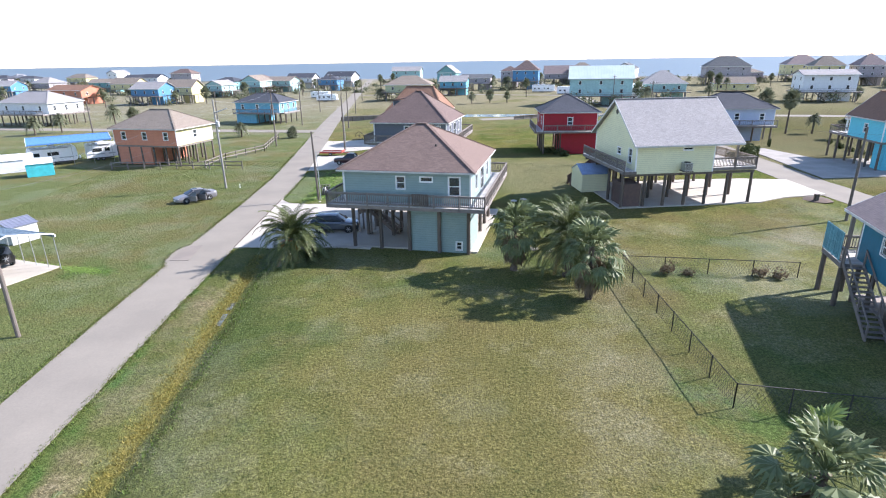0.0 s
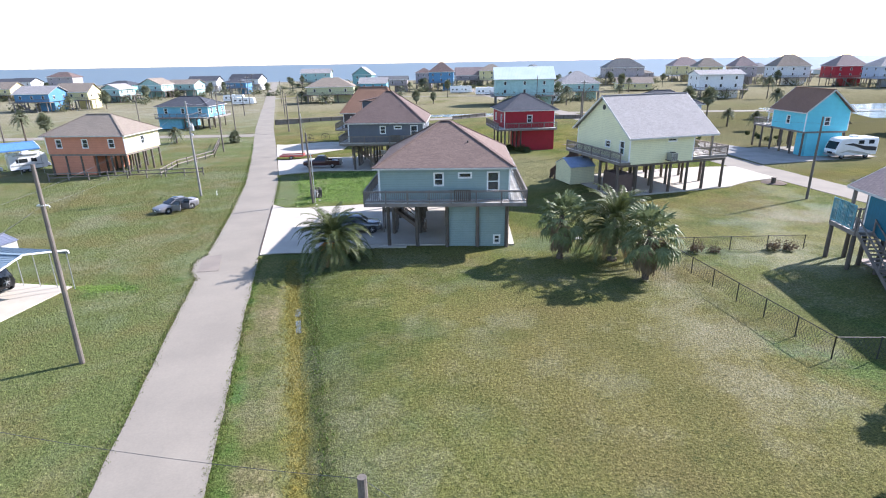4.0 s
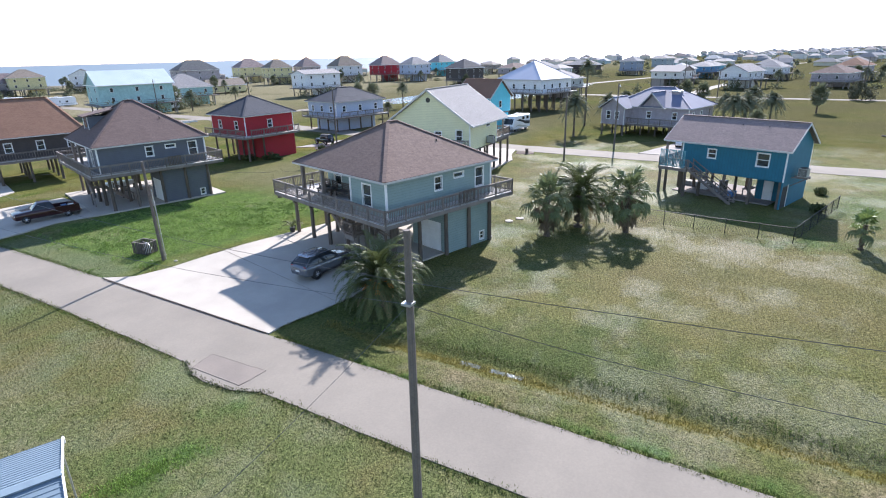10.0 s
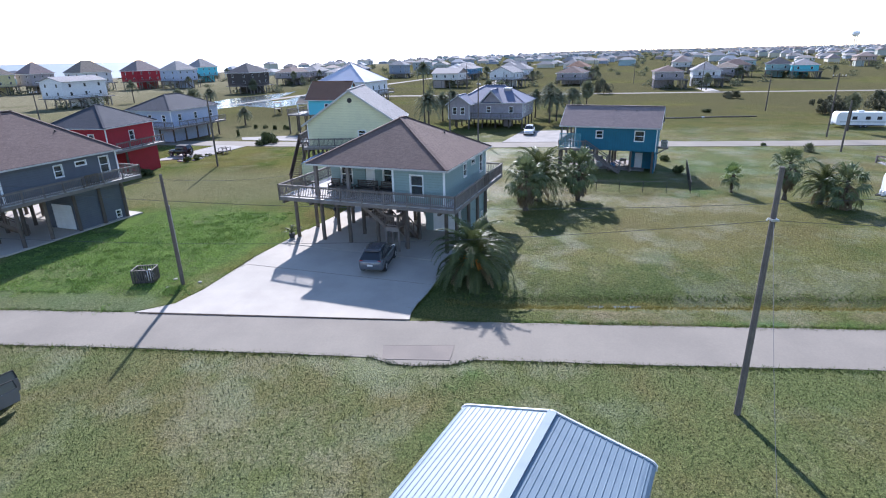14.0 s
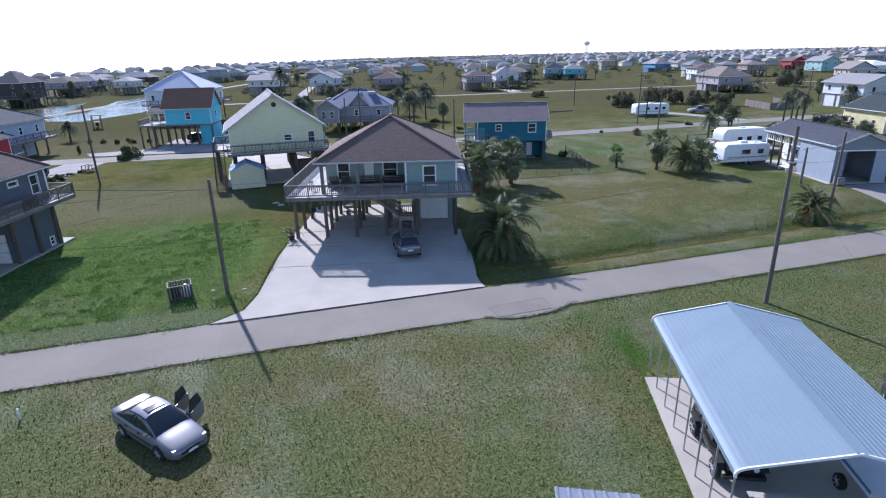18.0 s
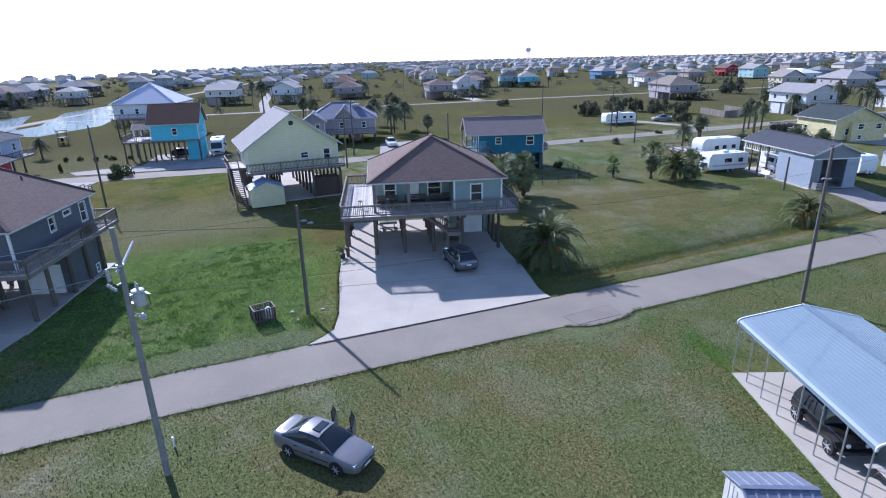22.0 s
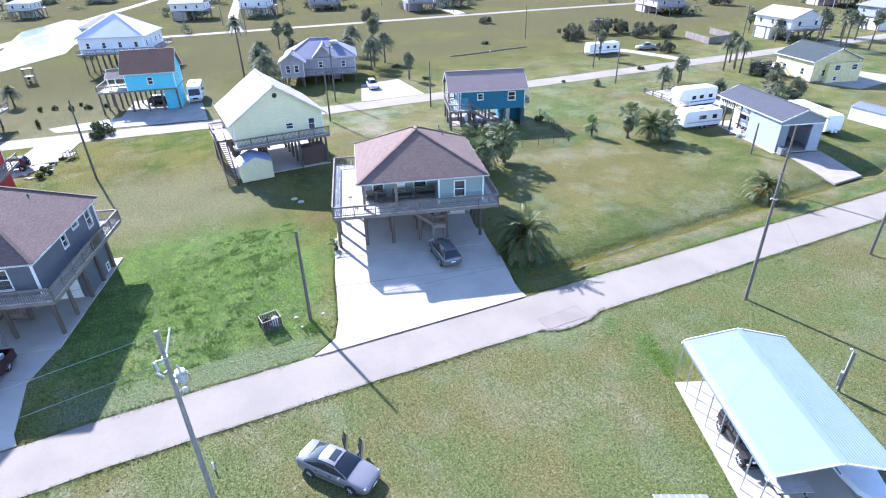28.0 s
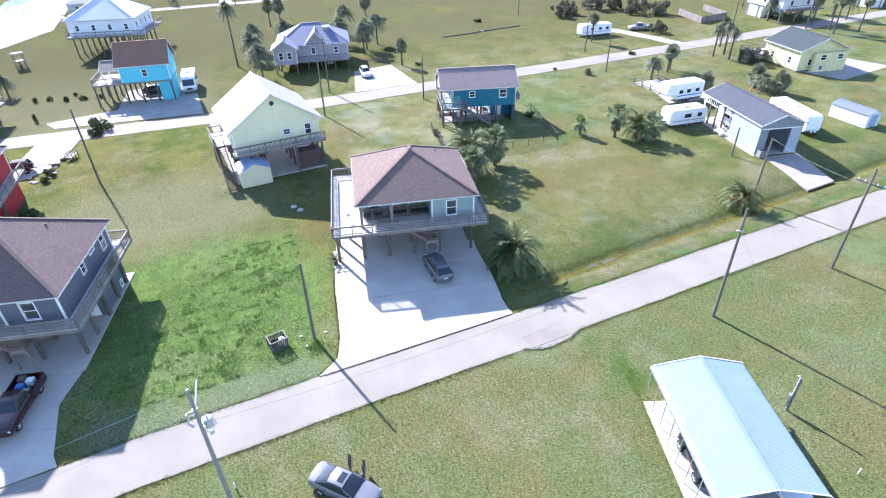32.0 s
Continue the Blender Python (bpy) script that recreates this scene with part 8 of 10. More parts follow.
def ribbed_shed(m, lx, ly, ze, za, label, wall_m, roof_m, name="shed", door=None, ribs=12, along="x"):
    """A small gable shed with its ridge along x; walls and roof of ribbed sheet."""
    s = thing(name, m, label, "shed")
    a, b = lx / 2, ly / 2
    house_walls(s, (-a, -b, a, b), 0.02, ze, wall_m, {}, trim=False)
    gable_end(s, (-a, b), (-a, -b), ze, za - 0.04, wall_m)
    gable_end(s, (a, -b), (a, b), ze, za - 0.04, wall_m)
    o = 0.12
    for sg in (-1, 1):
        e, k = sg * (b + o), (za - ze) / b
        bm = bmesh.new()
        rings = []
        for i in range(ribs):
            x0, d = -a - o + (lx + 2 * o) * i / ribs, (lx + 2 * o) / ribs
            for u, dz in ((0, 0.0), (0.12, 0.025), (0.25, 0.025), (0.37, 0.0)):
                x = x0 + d * u
                rings.append([(x, e, ze - o * k + dz), (x, 0, za + dz), (x, 0, za + dz - 0.03), (x, e, ze - o * k + dz - 0.03)])
        rings.append([(a + o, e, ze - o * k), (a + o, 0, za), (a + o, 0, za - 0.03), (a + o, e, ze - o * k - 0.03)])
        part("roof", loft(bm, rings), roof_m, s)
    part("ridge_cap", beam(bmesh.new(), (-a - o, 0, za + 0.02), (a + o, 0, za + 0.02), 0.2, 0.04), roof_m, s)
    for sx in (-1, 1):
        for i in range(int(ly / 0.3)):
            y = -b + 0.15 + i * 0.3
            part("wall_rib", boxes((sx * a - 0.02, y - 0.03, 0.05, sx * a + 0.02, y + 0.03, ze - 0.02)), wall_m, s)
    if door:
        d = part("door", boxes((-a - 0.04, -0.75, 0.05, -a - 0.021, 0.75, min(2.0, ze - 0.05))), door, s)
        part("door_seam", boxes((-a - 0.05, -0.015, 0.05, -a - 0.041, 0.015, min(2.0, ze - 0.05))), M_DARK, d)
    return s


M_SHEDWHITE = mat("shed_white", (0.62, 0.62, 0.6), (0.55, 0.55, 0.53), bands=0.12, axis="Z", rough=0.5)
M_SHEDROOF = mat("shed_slate_metal", (0.25, 0.265, 0.33), (0.22, 0.235, 0.30), fine=6, rough=0.35, metal=0.4, bump=0.03)
M_WORKSHOP = mat("pale_blue_steel", (0.33, 0.375, 0.435), (0.30, 0.345, 0.405), fine=6, rough=0.45, bands=0.3, axis="X", bump=0.15, speck=0.06)
ribbed_shed(pose(-36.9, 53.1, 0, 0, 0, 243), 2.5, 2.6, 1.72, 2.2, "low metal shed with slate-blue ribbed roof", M_SHEDWHITE, M_SHEDROOF, ribs=7)
ribbed_shed(pose(22.75, 63.7, 0.72, 0, 0, 1), 3.3, 3.9, 2.2, 3.05, "cream garden shed with blue roof beside the yellow house", M_YELLOW, M_SHEDBLUE)
ribbed_shed(pose(-1.1, -25.3, 0.25, 0, 0, -6), 6.2, 2.8, 2.1, 2.7, "long white garden shed with grey roof", M_WHITESIDE, M_SHEDROOF, door=M_SHEDBLUE)
ribbed_shed(pose(-55.0, 87.8, 0, 0, 0, 30), 3.4, 2.6, 2.0, 2.6, "white and turquoise garden shed", M_TURQ, M_WHITE)
ribbed_shed(pose(-61.0, 92.0, 0, 0, 0, 30), 4.5, 3.0, 2.0, 2.7, "pale grey garden shed", M_WHITESIDE, M_WHITE)


def workshop():
    w = thing("workshop", pose(3.23, -5.67, 0.3, 0, 0, -18.5), "pale blue steel workshop with dark grey shingle roof", "workshop")
    a, b, ze, za = 7.2, 3.15, 4.4, 5.8
    gable_roof(w, (-a - 0.3, -b - 0.3, a + 0.3, b + 0.3), ze, za, M_SHINGLE_DARK, "x")
    # closed front half with a tall doorway towards the road
    for p0, p1, ops in (((-a, -b), (-0.6, -b), []), ((-0.6, -b + .14), (-0.6, b - .14), [(2.0, 0.05, 4.2, 2.6)]), ((-0.6, b), (-a, b), []), ((-a, b - .14), (-a, -b + .14), [(1.1, 0.0, 4.4, 3.7)])):
        wall(w, "wall", p0, p1, 0.0, ze + 0.05, M_WORKSHOP, ops)
    gable_end(w, (-a, b), (-a, -b), ze + 0.05, za - 0.2, M_WORKSHOP)
    gable_end(w, (a, -b), (a, b), ze - 0.1, za - 0.2, M_WORKSHOP)
    for x in (1.6, 3.4, 5.2, 6.9):
        for y in (-b + 0.1, b - 0.1):
            part("post", boxes((x - 0.09, y - 0.09, 0, x + 0.09, y + 0.09, ze)), M_PILING if x < 6 else M_TRIM, w)
    for y in (-b + 0.1, b - 0.1):
        part("header", boxes((-0.6, y - 0.06, ze - 0.35, a, y + 0.06, ze - 0.02)), M_TRIM, w)
        part("mid_rail", boxes((-0.6, y - 0.05, ze - 1.25, a, y + 0.05, ze - 1.13)), M_TRIM, w)
        for i in range(14):
            part("slat", boxes((0.2 + i * 0.48, y - 0.025, ze - 1.13, 0.27 + i * 0.48, y + 0.025, ze - 0.35)), M_TRIM, w)
    part("door_track", boxes((-a - 0.08, -3.0, 3.72, -a - 0.02, 3.0, 3.86)), M_TRIM, w)
    part("sliding_door", boxes((-a - 0.07, -3.0, 0.05, -a - 0.025, -1.4, 3.7)), M_WORKSHOP, w)
    air_conditioner(w, pose(-a - 0.7, b - 0.5, 0.1))
    return w


workshop()
travel_trailer(pose(6.3, -6.7, 0.36, 0, 0, -18.5), 5.6, "white trailer under the open workshop roof", 2.7)
bench = thing("bench", pose(5.2, -2.3, 0.3, 0, 0, -18.5), "white bench beside the workshop", "bench")
part("seat", boxes((-0.9, -0.25, 0.42, 0.9, 0.25, 0.47)), M_TRIM, bench)
part("backrest", boxes((-0.9, -0.3, 0.5, 0.9, -0.25, 0.95)), M_TRIM, bench)
for x in (-0.8, 0.8):
    part("leg", boxes((x - 0.04, -0.25, 0, x + 0.04, 0.25, 0.42)), M_TRIM, bench)

pen = thing("timber_pen", pose(23.6, -8.6, 0.3, 0, 0, -7), "weathered low timber pen beside the trailers", "pen")
for x in (0.0, 2.5, 5.0, 7.5):
    for y in (0.0, -5.5):
        part("post", boxes((x - 0.1, y - 0.1, -0.1, x + 0.1, y + 0.1, 1.0)), M_RAIL, pen)
for y in (0.0, -5.5):
    for z in (0.35, 0.85):
        part("rail", boxes((0, y - 0.14, z - 0.07, 7.5, y - 0.1, z + 0.07)), M_RAIL, pen)
for x in (0.0, 7.5):
    part("rail", boxes((x - 0.14, -5.5, 0.78, x - 0.1, 0, 0.92)), M_RAIL, pen)
part("plank_floor", boxes((0.1, -5.4, 0.02, 7.4, -0.15, 0.1)), M_DECK, pen)

# cream two-storey house over the road
h = stilt_house(pose(23.7, -48.2, 0, 0, 0, -16), (10.0, 10.2), 0.6, 3.8, 2.3, M_CREAM, M_SHINGLE_GREEN, "cream two-storey house with dark green-grey gable roof", roof="gable", along="x", deck_sides="", wins=2, side_wins=2)
house_walls(h, (-5.9, -4.9, -5.15, 2.4), 0.3, 4.0, M_CREAM, {"W": [(1.2, 2.6, 2.4, 3.6), (5.0, 2.6, 6.2, 3.6), (1.4, 0.7, 2.2, 1.5)]}, trim=False)
dk = thing("raised_deck", pose(30.5, -44.5, 0.25, 0, 0, -14), "dark railed raised deck", "deck")
deck(dk, (-2.5, -3.5, 2.5, 3.5), 1.6, "y")
railing(dk, [(-2.45, 3.45), (-2.45, -3.45), (2.45, -3.45), (2.45, 3.45), (-2.45, 3.45)], 1.6, gap=0.3)
pilings(dk, [(x, y) for x in (-2.2, 2.2) for y in (-3.2, 0, 3.2)], 0.0, 1.3, 0.6)

# ---- yard things ----
M_CRATE = mat("dark_weathered_slat", (0.125, 0.105, 0.09), (0.085, 0.072, 0.062), scale=2, fine=25, rough=0.85, speck=0.3, spread=0.2)
cr = thing("trash_crate", pose(-9.5, 68.1, ground_z(-9.5, 68.1), 0, 0, 98), "slatted wooden trash crate full of bags", "crate")
for s in (-1, 1):
    part("top_frame", boxes((-0.75, s * 0.55 - 0.04, 1.0, 0.75, s * 0.55 + 0.04, 1.04)), M_RAIL, cr)
    part("top_frame", boxes((s * 0.72 - 0.04, -0.5, 1.0, s * 0.72 + 0.04, 0.5, 1.04)), M_RAIL, cr)
    for i in range(9):
        part("slat", boxes((-0.72 + i * 0.175, s * 0.56 - 0.015, 0.05, -0.62 + i * 0.175, s * 0.56 + 0.015, 1.0)), M_CRATE, cr)
    for i in range(6):
        part("slat", boxes((s * 0.73 - 0.015, -0.5 + i * 0.18, 0.05, s * 0.73 + 0.015, -0.4 + i * 0.18, 1.0)), M_CRATE, cr)
part("floor", boxes((-0.7, -0.5, 0.02, 0.7, 0.5, 0.08)), M_CRATE, cr)
for i, (x, y) in enumerate(((-0.35, 0.1), (0.3, -0.1))):
    part("rubbish_bag", loft(bmesh.new(), [[(x + r * math.cos(k * 0.785), y + r * math.sin(k * 0.785), z) for k in range(8)] for z, r in ((0.1, 0.28), (0.45, 0.34), (0.8, 0.25), (0.95, 0.06))]), M_BLACK if i else M_WHITE, cr)
pot = thing("potted_plant", pose(-0.4, 60.1, 0.42), "small palm in a dark pot on the slab", "potted plant")
part("pot", tube(bmesh.new(), [(0, 0, 0), (0, 0, 0.4)], [0.2, 0.28], 12), M_DARK, pot)
for i in range(12):
    share("leaf", DATE[1 + i % 2], pot, pose(0, 0, 0.4, 0, 0, i * 137.5) @ Matrix.Scale(0.42, 4))
pk = thing("picnic_table", pose(5.9, 53.6, 0.43, 0, 0, -107), "dark picnic table on the slab under the deck", "picnic table")
part("tabletop", boxes((-0.9, -0.4, 0.7, 0.9, 0.4, 0.76)), M_RAIL, pk)
for s in (-1, 1):
    part("bench_board", boxes((-0.9, s * 0.75 - 0.12, 0.4, 0.9, s * 0.75 + 0.12, 0.45)), M_RAIL, pk)
    part("leg", boxes((s * 0.6 - 0.04, -0.7, 0, s * 0.6 + 0.04, 0.7, 0.4), (s * 0.6 - 0.04, -0.06, 0.4, s * 0.6 + 0.04, 0.06, 0.7)), M_RAIL, pk)
gr = thing("barbecue_grill", pose(5.6, 57.6, 0.43, 0, 0, -17), "black kettle barbecue under the deck", "barbecue")
part("kettle", loft(bmesh.new(), [[(r * math.cos(k * 0.628), r * math.sin(k * 0.628), z) for k in range(10)] for z, r in ((0.6, 0.12), (0.75, 0.28), (0.9, 0.3), (1.05, 0.2), (1.1, 0.05))]), M_BLACK, gr)
for i in range(3):
    part("leg", beam(bmesh.new(), (0.1 * math.cos(i * 2.1), 0.1 * math.sin(i * 2.1), 0.65), (0.3 * math.cos(i * 2.1), 0.3 * math.sin(i * 2.1), 0), 0.03), M_BLACK, gr)
for x, y in ((12.8, 60.4), (14.0, 60.9), (11.1, 43.6), (12.3, 43.0)):
    d = thing("septic_lid", pose(x, y, ground_z(x, y) + 0.02), "round pale septic lid in the lawn", "lid", "septic lids")
    part("lid", tube(bmesh.new(), [(0, 0, -0.1), (0, 0, 0.05), (0, 0, 0.08)], [0.38, 0.38, 0.3], 16), M_CONCRETE, d)
    part("handle", boxes((-0.08, -0.015, 0.08, 0.08, 0.015, 0.11)), M_STEEL, d)
for x, y in ((-39.6, 36.8), (-21.5, 73.7)):
    d = thing("marker_post", pose(x, y, 0), "short pale utility marker", "marker")
    part("post", tube(bmesh.new(), [(0, 0, -0.1), (0, 0, 0.5)], 0.045, 8), M_WHITE, d)
    part("cap", tube(bmesh.new(), [(0, 0, 0.5), (0, 0, 0.56)], [0.065, 0.04], 8), M_WHITE, d)
ut = thing("yard_cart", pose(44.2, 86.1, 0.37, 0, 0, -20), "small wooden yard cart at the roadside", "cart")
part("bed", boxes((-0.9, -0.5, 0.4, 0.9, 0.5, 0.5)), M_RAIL, ut)
for s in (-1, 1):
    part("side_rail", boxes((-0.9, s * 0.5 - 0.03, 0.9, 0.9, s * 0.5 + 0.03, 1.0)), M_RAIL, ut)
    for x in (-0.85, 0.0, 0.85):
        part("stake", boxes((x - 0.04, s * 0.5 - 0.04, 0, x + 0.04, s * 0.5 + 0.04, 1.0)), M_RAIL, ut)
lg = thing("fallen_pipe", pose(84.5, -7.0, 0.35, 0, 0, 94), "long dark pipe lying on the grass", "pipe")
part("pipe", tube(bmesh.new(), [(-12, 0.3, 0.1), (-4, -0.1, 0.12), (5, 0.2, 0.1), (12, -0.3, 0.12)], 0.14, 7), M_POLE, lg)
part("coupling", tube(bmesh.new(), [(-0.3, 0.02, 0.11), (0.3, 0.04, 0.11)], 0.19, 8), M_STEEL, lg)
ps = thing("play_tower", pose(107.5, 99.0, 0.3, 0, 0, 20), "wooden play tower with a slide", "play tower")
for x in (-0.9, 0.9):
    for y in (-0.9, 0.9):
        part("post", boxes((x - 0.08, y - 0.08, 0, x + 0.08, y + 0.08, 3.2)), M_RAIL, ps)
part("platform", boxes((-1, -1, 1.5, 1, 1, 1.6)), M_RAIL, ps)
part("canopy", boxes((-1.1, -1.1, 3.1, 1.1, 1.1, 3.25)), M_SHUTTER, ps)
part("slide", beam(bmesh.new(), (1.0, 0, 1.6), (4.0, -0.5, 0.2), 0.6, 0.06), M_BLACK, ps)
ch = thing("chimney", pose(75.2, 37.4, 0, 0, 0, -16), "tall taupe boxed chimney", "chimney")
part("shaft", boxes((-0.7, -0.7, 0.3, 0.7, 0.7, 8.0)), M_TAUPE, ch)
part("cap", boxes((-0.8, -0.8, 8.0, 0.8, 0.8, 8.2)), M_STEEL, ch)
wt = thing("water_tower", pose(1320, -800, 0), "pale distant water tower", "water tower")
part("tank", loft(bmesh.new(), [[(r * math.cos(k * 0.4488), r * math.sin(k * 0.4488), z) for k in range(14)] for z, r in ((30, 2), (32, 6.5), (36, 8), (40, 6.5), (42, 1))]), M_WHITE, wt)
for i in range(5):
    part("leg", tube(bmesh.new(), [(5 * math.cos(i * 1.257), 5 * math.sin(i * 1.257), 0), (4 * math.cos(i * 1.257), 4 * math.sin(i * 1.257), 33)], 0.5, 6), M_WHITE, wt)
part("riser", tube(bmesh.new(), [(0, 0, 0), (0, 0, 31)], 1.0, 8), M_WHITE, wt)

# ---- roadside odds and ends ----
M_TRAILERRED = paint("faded_red_enamel", (0.42, 0.05, 0.045), 0.1, 0.45)
tr = thing("utility_trailer", pose(-12.0, 98.4, 0.10, 0, 0, -12), "low red flatbed utility trailer on the driveway", "trailer")
part("flatbed", boxes((-2.0, -0.9, 0.5, 2.0, 0.9, 0.58)), M_RAIL, tr)
for s in (-1, 1):
    part("side_rail", boxes((-2.0, s * 0.92 - 0.03, 0.45, 2.0, s * 0.92 + 0.03, 0.75)), M_TRAILERRED, tr)
    part("mudguard", boxes((-0.45, s * 1.05 - 0.1, 0.62, 0.45, s * 1.05 + 0.1, 0.67)), M_TRAILERRED, tr)
part("front_rail", boxes((1.97, -0.9, 0.58, 2.03, 0.9, 0.95)), M_TRAILERRED, tr)
part("drawbar", beam(bmesh.new(), (2.0, 0, 0.48), (3.4, 0, 0.45), 0.1), M_TRAILERRED, tr)
part("jack", tube(bmesh.new(), [(3.2, 0.0, 0.0), (3.2, 0.0, 0.75)], 0.035, 6), M_STEEL, tr)
wheels(tr, (0.0,), 1.05, 0.32)


def rock(x, y, r, material_, label, name="stone", flat=0.6, seed=1):
    q = random.Random(seed)
    rings = [[(x_ * (1 + q.uniform(-.12, .12)), y_ * (1 + q.uniform(-.12, .12)), z * r * flat) for x_, y_ in ((k * r * math.cos(a * 0.785), k * r * math.sin(a * 0.785)) for a in range(8))] for z, k in ((-0.2, 0.9), (0.3, 1.0), (0.75, 0.7), (0.95, 0.25))]
    ob = rounded(name, loft(bmesh.new(), rings), material_, None, angle=70)
    ob.matrix_basis = pose(x, y, ground_z(x, y), 0, 0, q.uniform(0, 360))
    return tagged(ob, label, name.replace("_", " "), name + "s")


for i, (x, y) in enumerate(((-9.2, 66.1), (-9.7, 64.0), (-10.6, 65.9))):
    rock(x, y, 0.16, M_CONCRETE, "pale stone in the grass beside the service pole", seed=i)
for i in range(16):
    a = i * 0.393
    rock(40.3 + 3.4 * math.cos(a) + 0.3 * (i % 3), 89.6 + 1.6 * math.sin(a), 0.24 + 0.05 * (i % 4), M_CONCRETE if i % 2 else M_OLDPAVE, "pale border stone round the planting bed", seed=i + 20)
rock(45.6, 55.3, 1.5, M_SOIL, "low mound of brown soil beside the drive", "soil_mound", 0.22, 40)
st_ = thing("timber_post", pose(44.9, 54.6, ground_z(44.9, 54.6)), "short square timber post beside the drive", "post")
part("post", boxes((-0.18, -0.18, -0.1, 0.18, 0.18, 0.8)), M_PILING, st_)
part("cap", boxes((-0.22, -0.22, 0.8, 0.22, 0.22, 0.86)), M_PILING, st_)

def wagon_wheel(x, y, r, turn):
    w = thing("wagon_wheel", pose(x, y, ground_z(x, y), 0, 0, turn), "old iron wagon wheel standing as a garden ornament", "wagon wheel", "wagon wheels")
    ring = [(r * math.cos(k * 0.2618), 0, r + r * math.sin(k * 0.2618)) for k in range(25)]
    part("rim", tube(bmesh.new(), ring, 0.045, 5, False), M_DARK, w)
    part("hub", tube(bmesh.new(), [(0, -0.12, r), (0, 0.12, r)], 0.11, 8), M_DARK, w)
    for k in range(8):
        a = k * 0.785
        part("spoke", beam(bmesh.new(), (0.1 * math.cos(a), 0, r + 0.1 * math.sin(a)), (r * math.cos(a), 0, r + r * math.sin(a)), 0.04), M_DARK, w)


for x, y, r in ((-8.4, 117.4, 0.8), (-5.2, 117.2, 0.8), (-1.9, 117.4, 0.8)):
    wagon_wheel(x, y, r, -8)
wl = thing("log_border", pose(-10.0, 118.0, 0.05, 0, 0, -4), "low dark log border behind the drive", "log border")
for k in range(4):
    part("log", tube(bmesh.new(), [(k * 2.4 + 0.05, 0, 0.12), (k * 2.4 + 2.3, 0.05, 0.14)], 0.13, 7), M_PILING, wl)


def storage_tote(x, y, z, w, d, h, turn, material_, label):
    t = thing("storage_tote", pose(x, y, z, 0, 0, turn), label, "storage box", "stored boxes")
    part("bin", loft(bmesh.new(), [[(-w * k, -d * k, zz), (w * k, -d * k, zz), (w * k, d * k, zz), (-w * k, d * k, zz)] for zz, k in ((0, 0.45), (h, 0.5))]), material_, t)
    part("lid", boxes((-w * 0.53, -d * 0.53, h, w * 0.53, d * 0.53, h + 0.05)), material_, t)


# things kept under the teal house and on its deck
for x, y, w, d, h, a, m_, lab in ((30.2, 27.2, 0.9, 0.6, 0.6, 10, M_STEEL, "grey lidded storage box under the teal house"), (29.4, 25.6, 0.8, 0.6, 0.5, -30, M_BLUEPAINT, "blue lidded storage box under the teal house"), (31.8, 28.4, 1.1, 0.7, 0.7, -20, M_WHITE, "white chest cooler under the teal house"), (32.6, 26.6, 0.7, 0.7, 0.9, -20, M_DARK, "dark lidded bin under the teal house")):
    storage_tote(x, y, 0.40, w, d, h, a, m_, lab)
wtb = thing("work_table", pose(30.6, 24.0, 0.40, 0, 0, -20), "weathered timber work table under the teal house", "table")
part("tabletop", boxes((-1.0, -0.4, 0.74, 1.0, 0.4, 0.8)), M_RAIL, wtb)
for u in (-0.9, 0.9):
    for v in (-0.32, 0.32):
        part("leg", boxes((u - 0.05, v - 0.05, 0, u + 0.05, v + 0.05, 0.74)), M_RAIL, wtb)
ls = thing("lumber_stack", pose(33.2, 29.6, 0.40, 0, 0, 68), "stack of sawn boards under the teal house", "lumber")
for k in range(4):
    part("board", boxes((-1.6, -0.45, 0.06 + k * 0.11, 1.6, -0.02, 0.15 + k * 0.11), (-1.55, 0.0, 0.06 + k * 0.11, 1.5, 0.4, 0.15 + k * 0.11)), M_DECK, ls)
for u in (-1.2, 1.2):
    part("bearer", boxes((u - 0.05, -0.5, 0, u + 0.05, 0.45, 0.06)), M_PILING, ls)
bt = thing("small_boat", pose(2.7, 91.2, 0.43, 0, 0, -17), "small white boat on a cradle under the grey house", "boat")
part("hull", loft(bmesh.new(), [[(x, -w, 1.25), (x, -w * 0.9, 0.85), (x, 0, 0.55 + k), (x, w * 0.9, 0.85), (x, w, 1.25)] for x, w, k in ((-1.7, 0.6, 0), (0.2, 0.68, 0), (1.2, 0.5, 0.12), (1.9, 0.06, 0.5))]), M_WHITE, bt)
part("thwart", boxes((-0.5, -0.6, 1.1, -0.2, 0.6, 1.16)), M_RAIL, bt)
for u in (-1.2, 0.6):
    part("cradle", boxes((u - 0.06, -0.5, 0, u + 0.06, 0.5, 0.62)), M_RAIL, bt)

# ---- far houses ----
# wall and roof tones muted, with distance haze put into the colours
PASTEL = [(0.56, 0.52, 0.46), (0.44, 0.46, 0.44), (0.66, 0.65, 0.62), (0.30, 0.35, 0.38), (0.54, 0.49, 0.37), (0.32, 0.27, 0.24), (0.32, 0.44, 0.46), (0.40, 0.39, 0.39), (0.46, 0.35, 0.29), (0.60, 0.57, 0.53), (0.25, 0.29, 0.36), (0.40, 0.42, 0.36)]
ROOFS = [(0.25, 0.22, 0.195), (0.195, 0.185, 0.185), (0.30, 0.28, 0.27), (0.235, 0.18, 0.155), (0.18, 0.185, 0.20), (0.37, 0.37, 0.375)]
M_FARWALL, M_FARROOF = palette("far_siding", PASTEL), palette("far_shingle", ROOFS, 0.9)


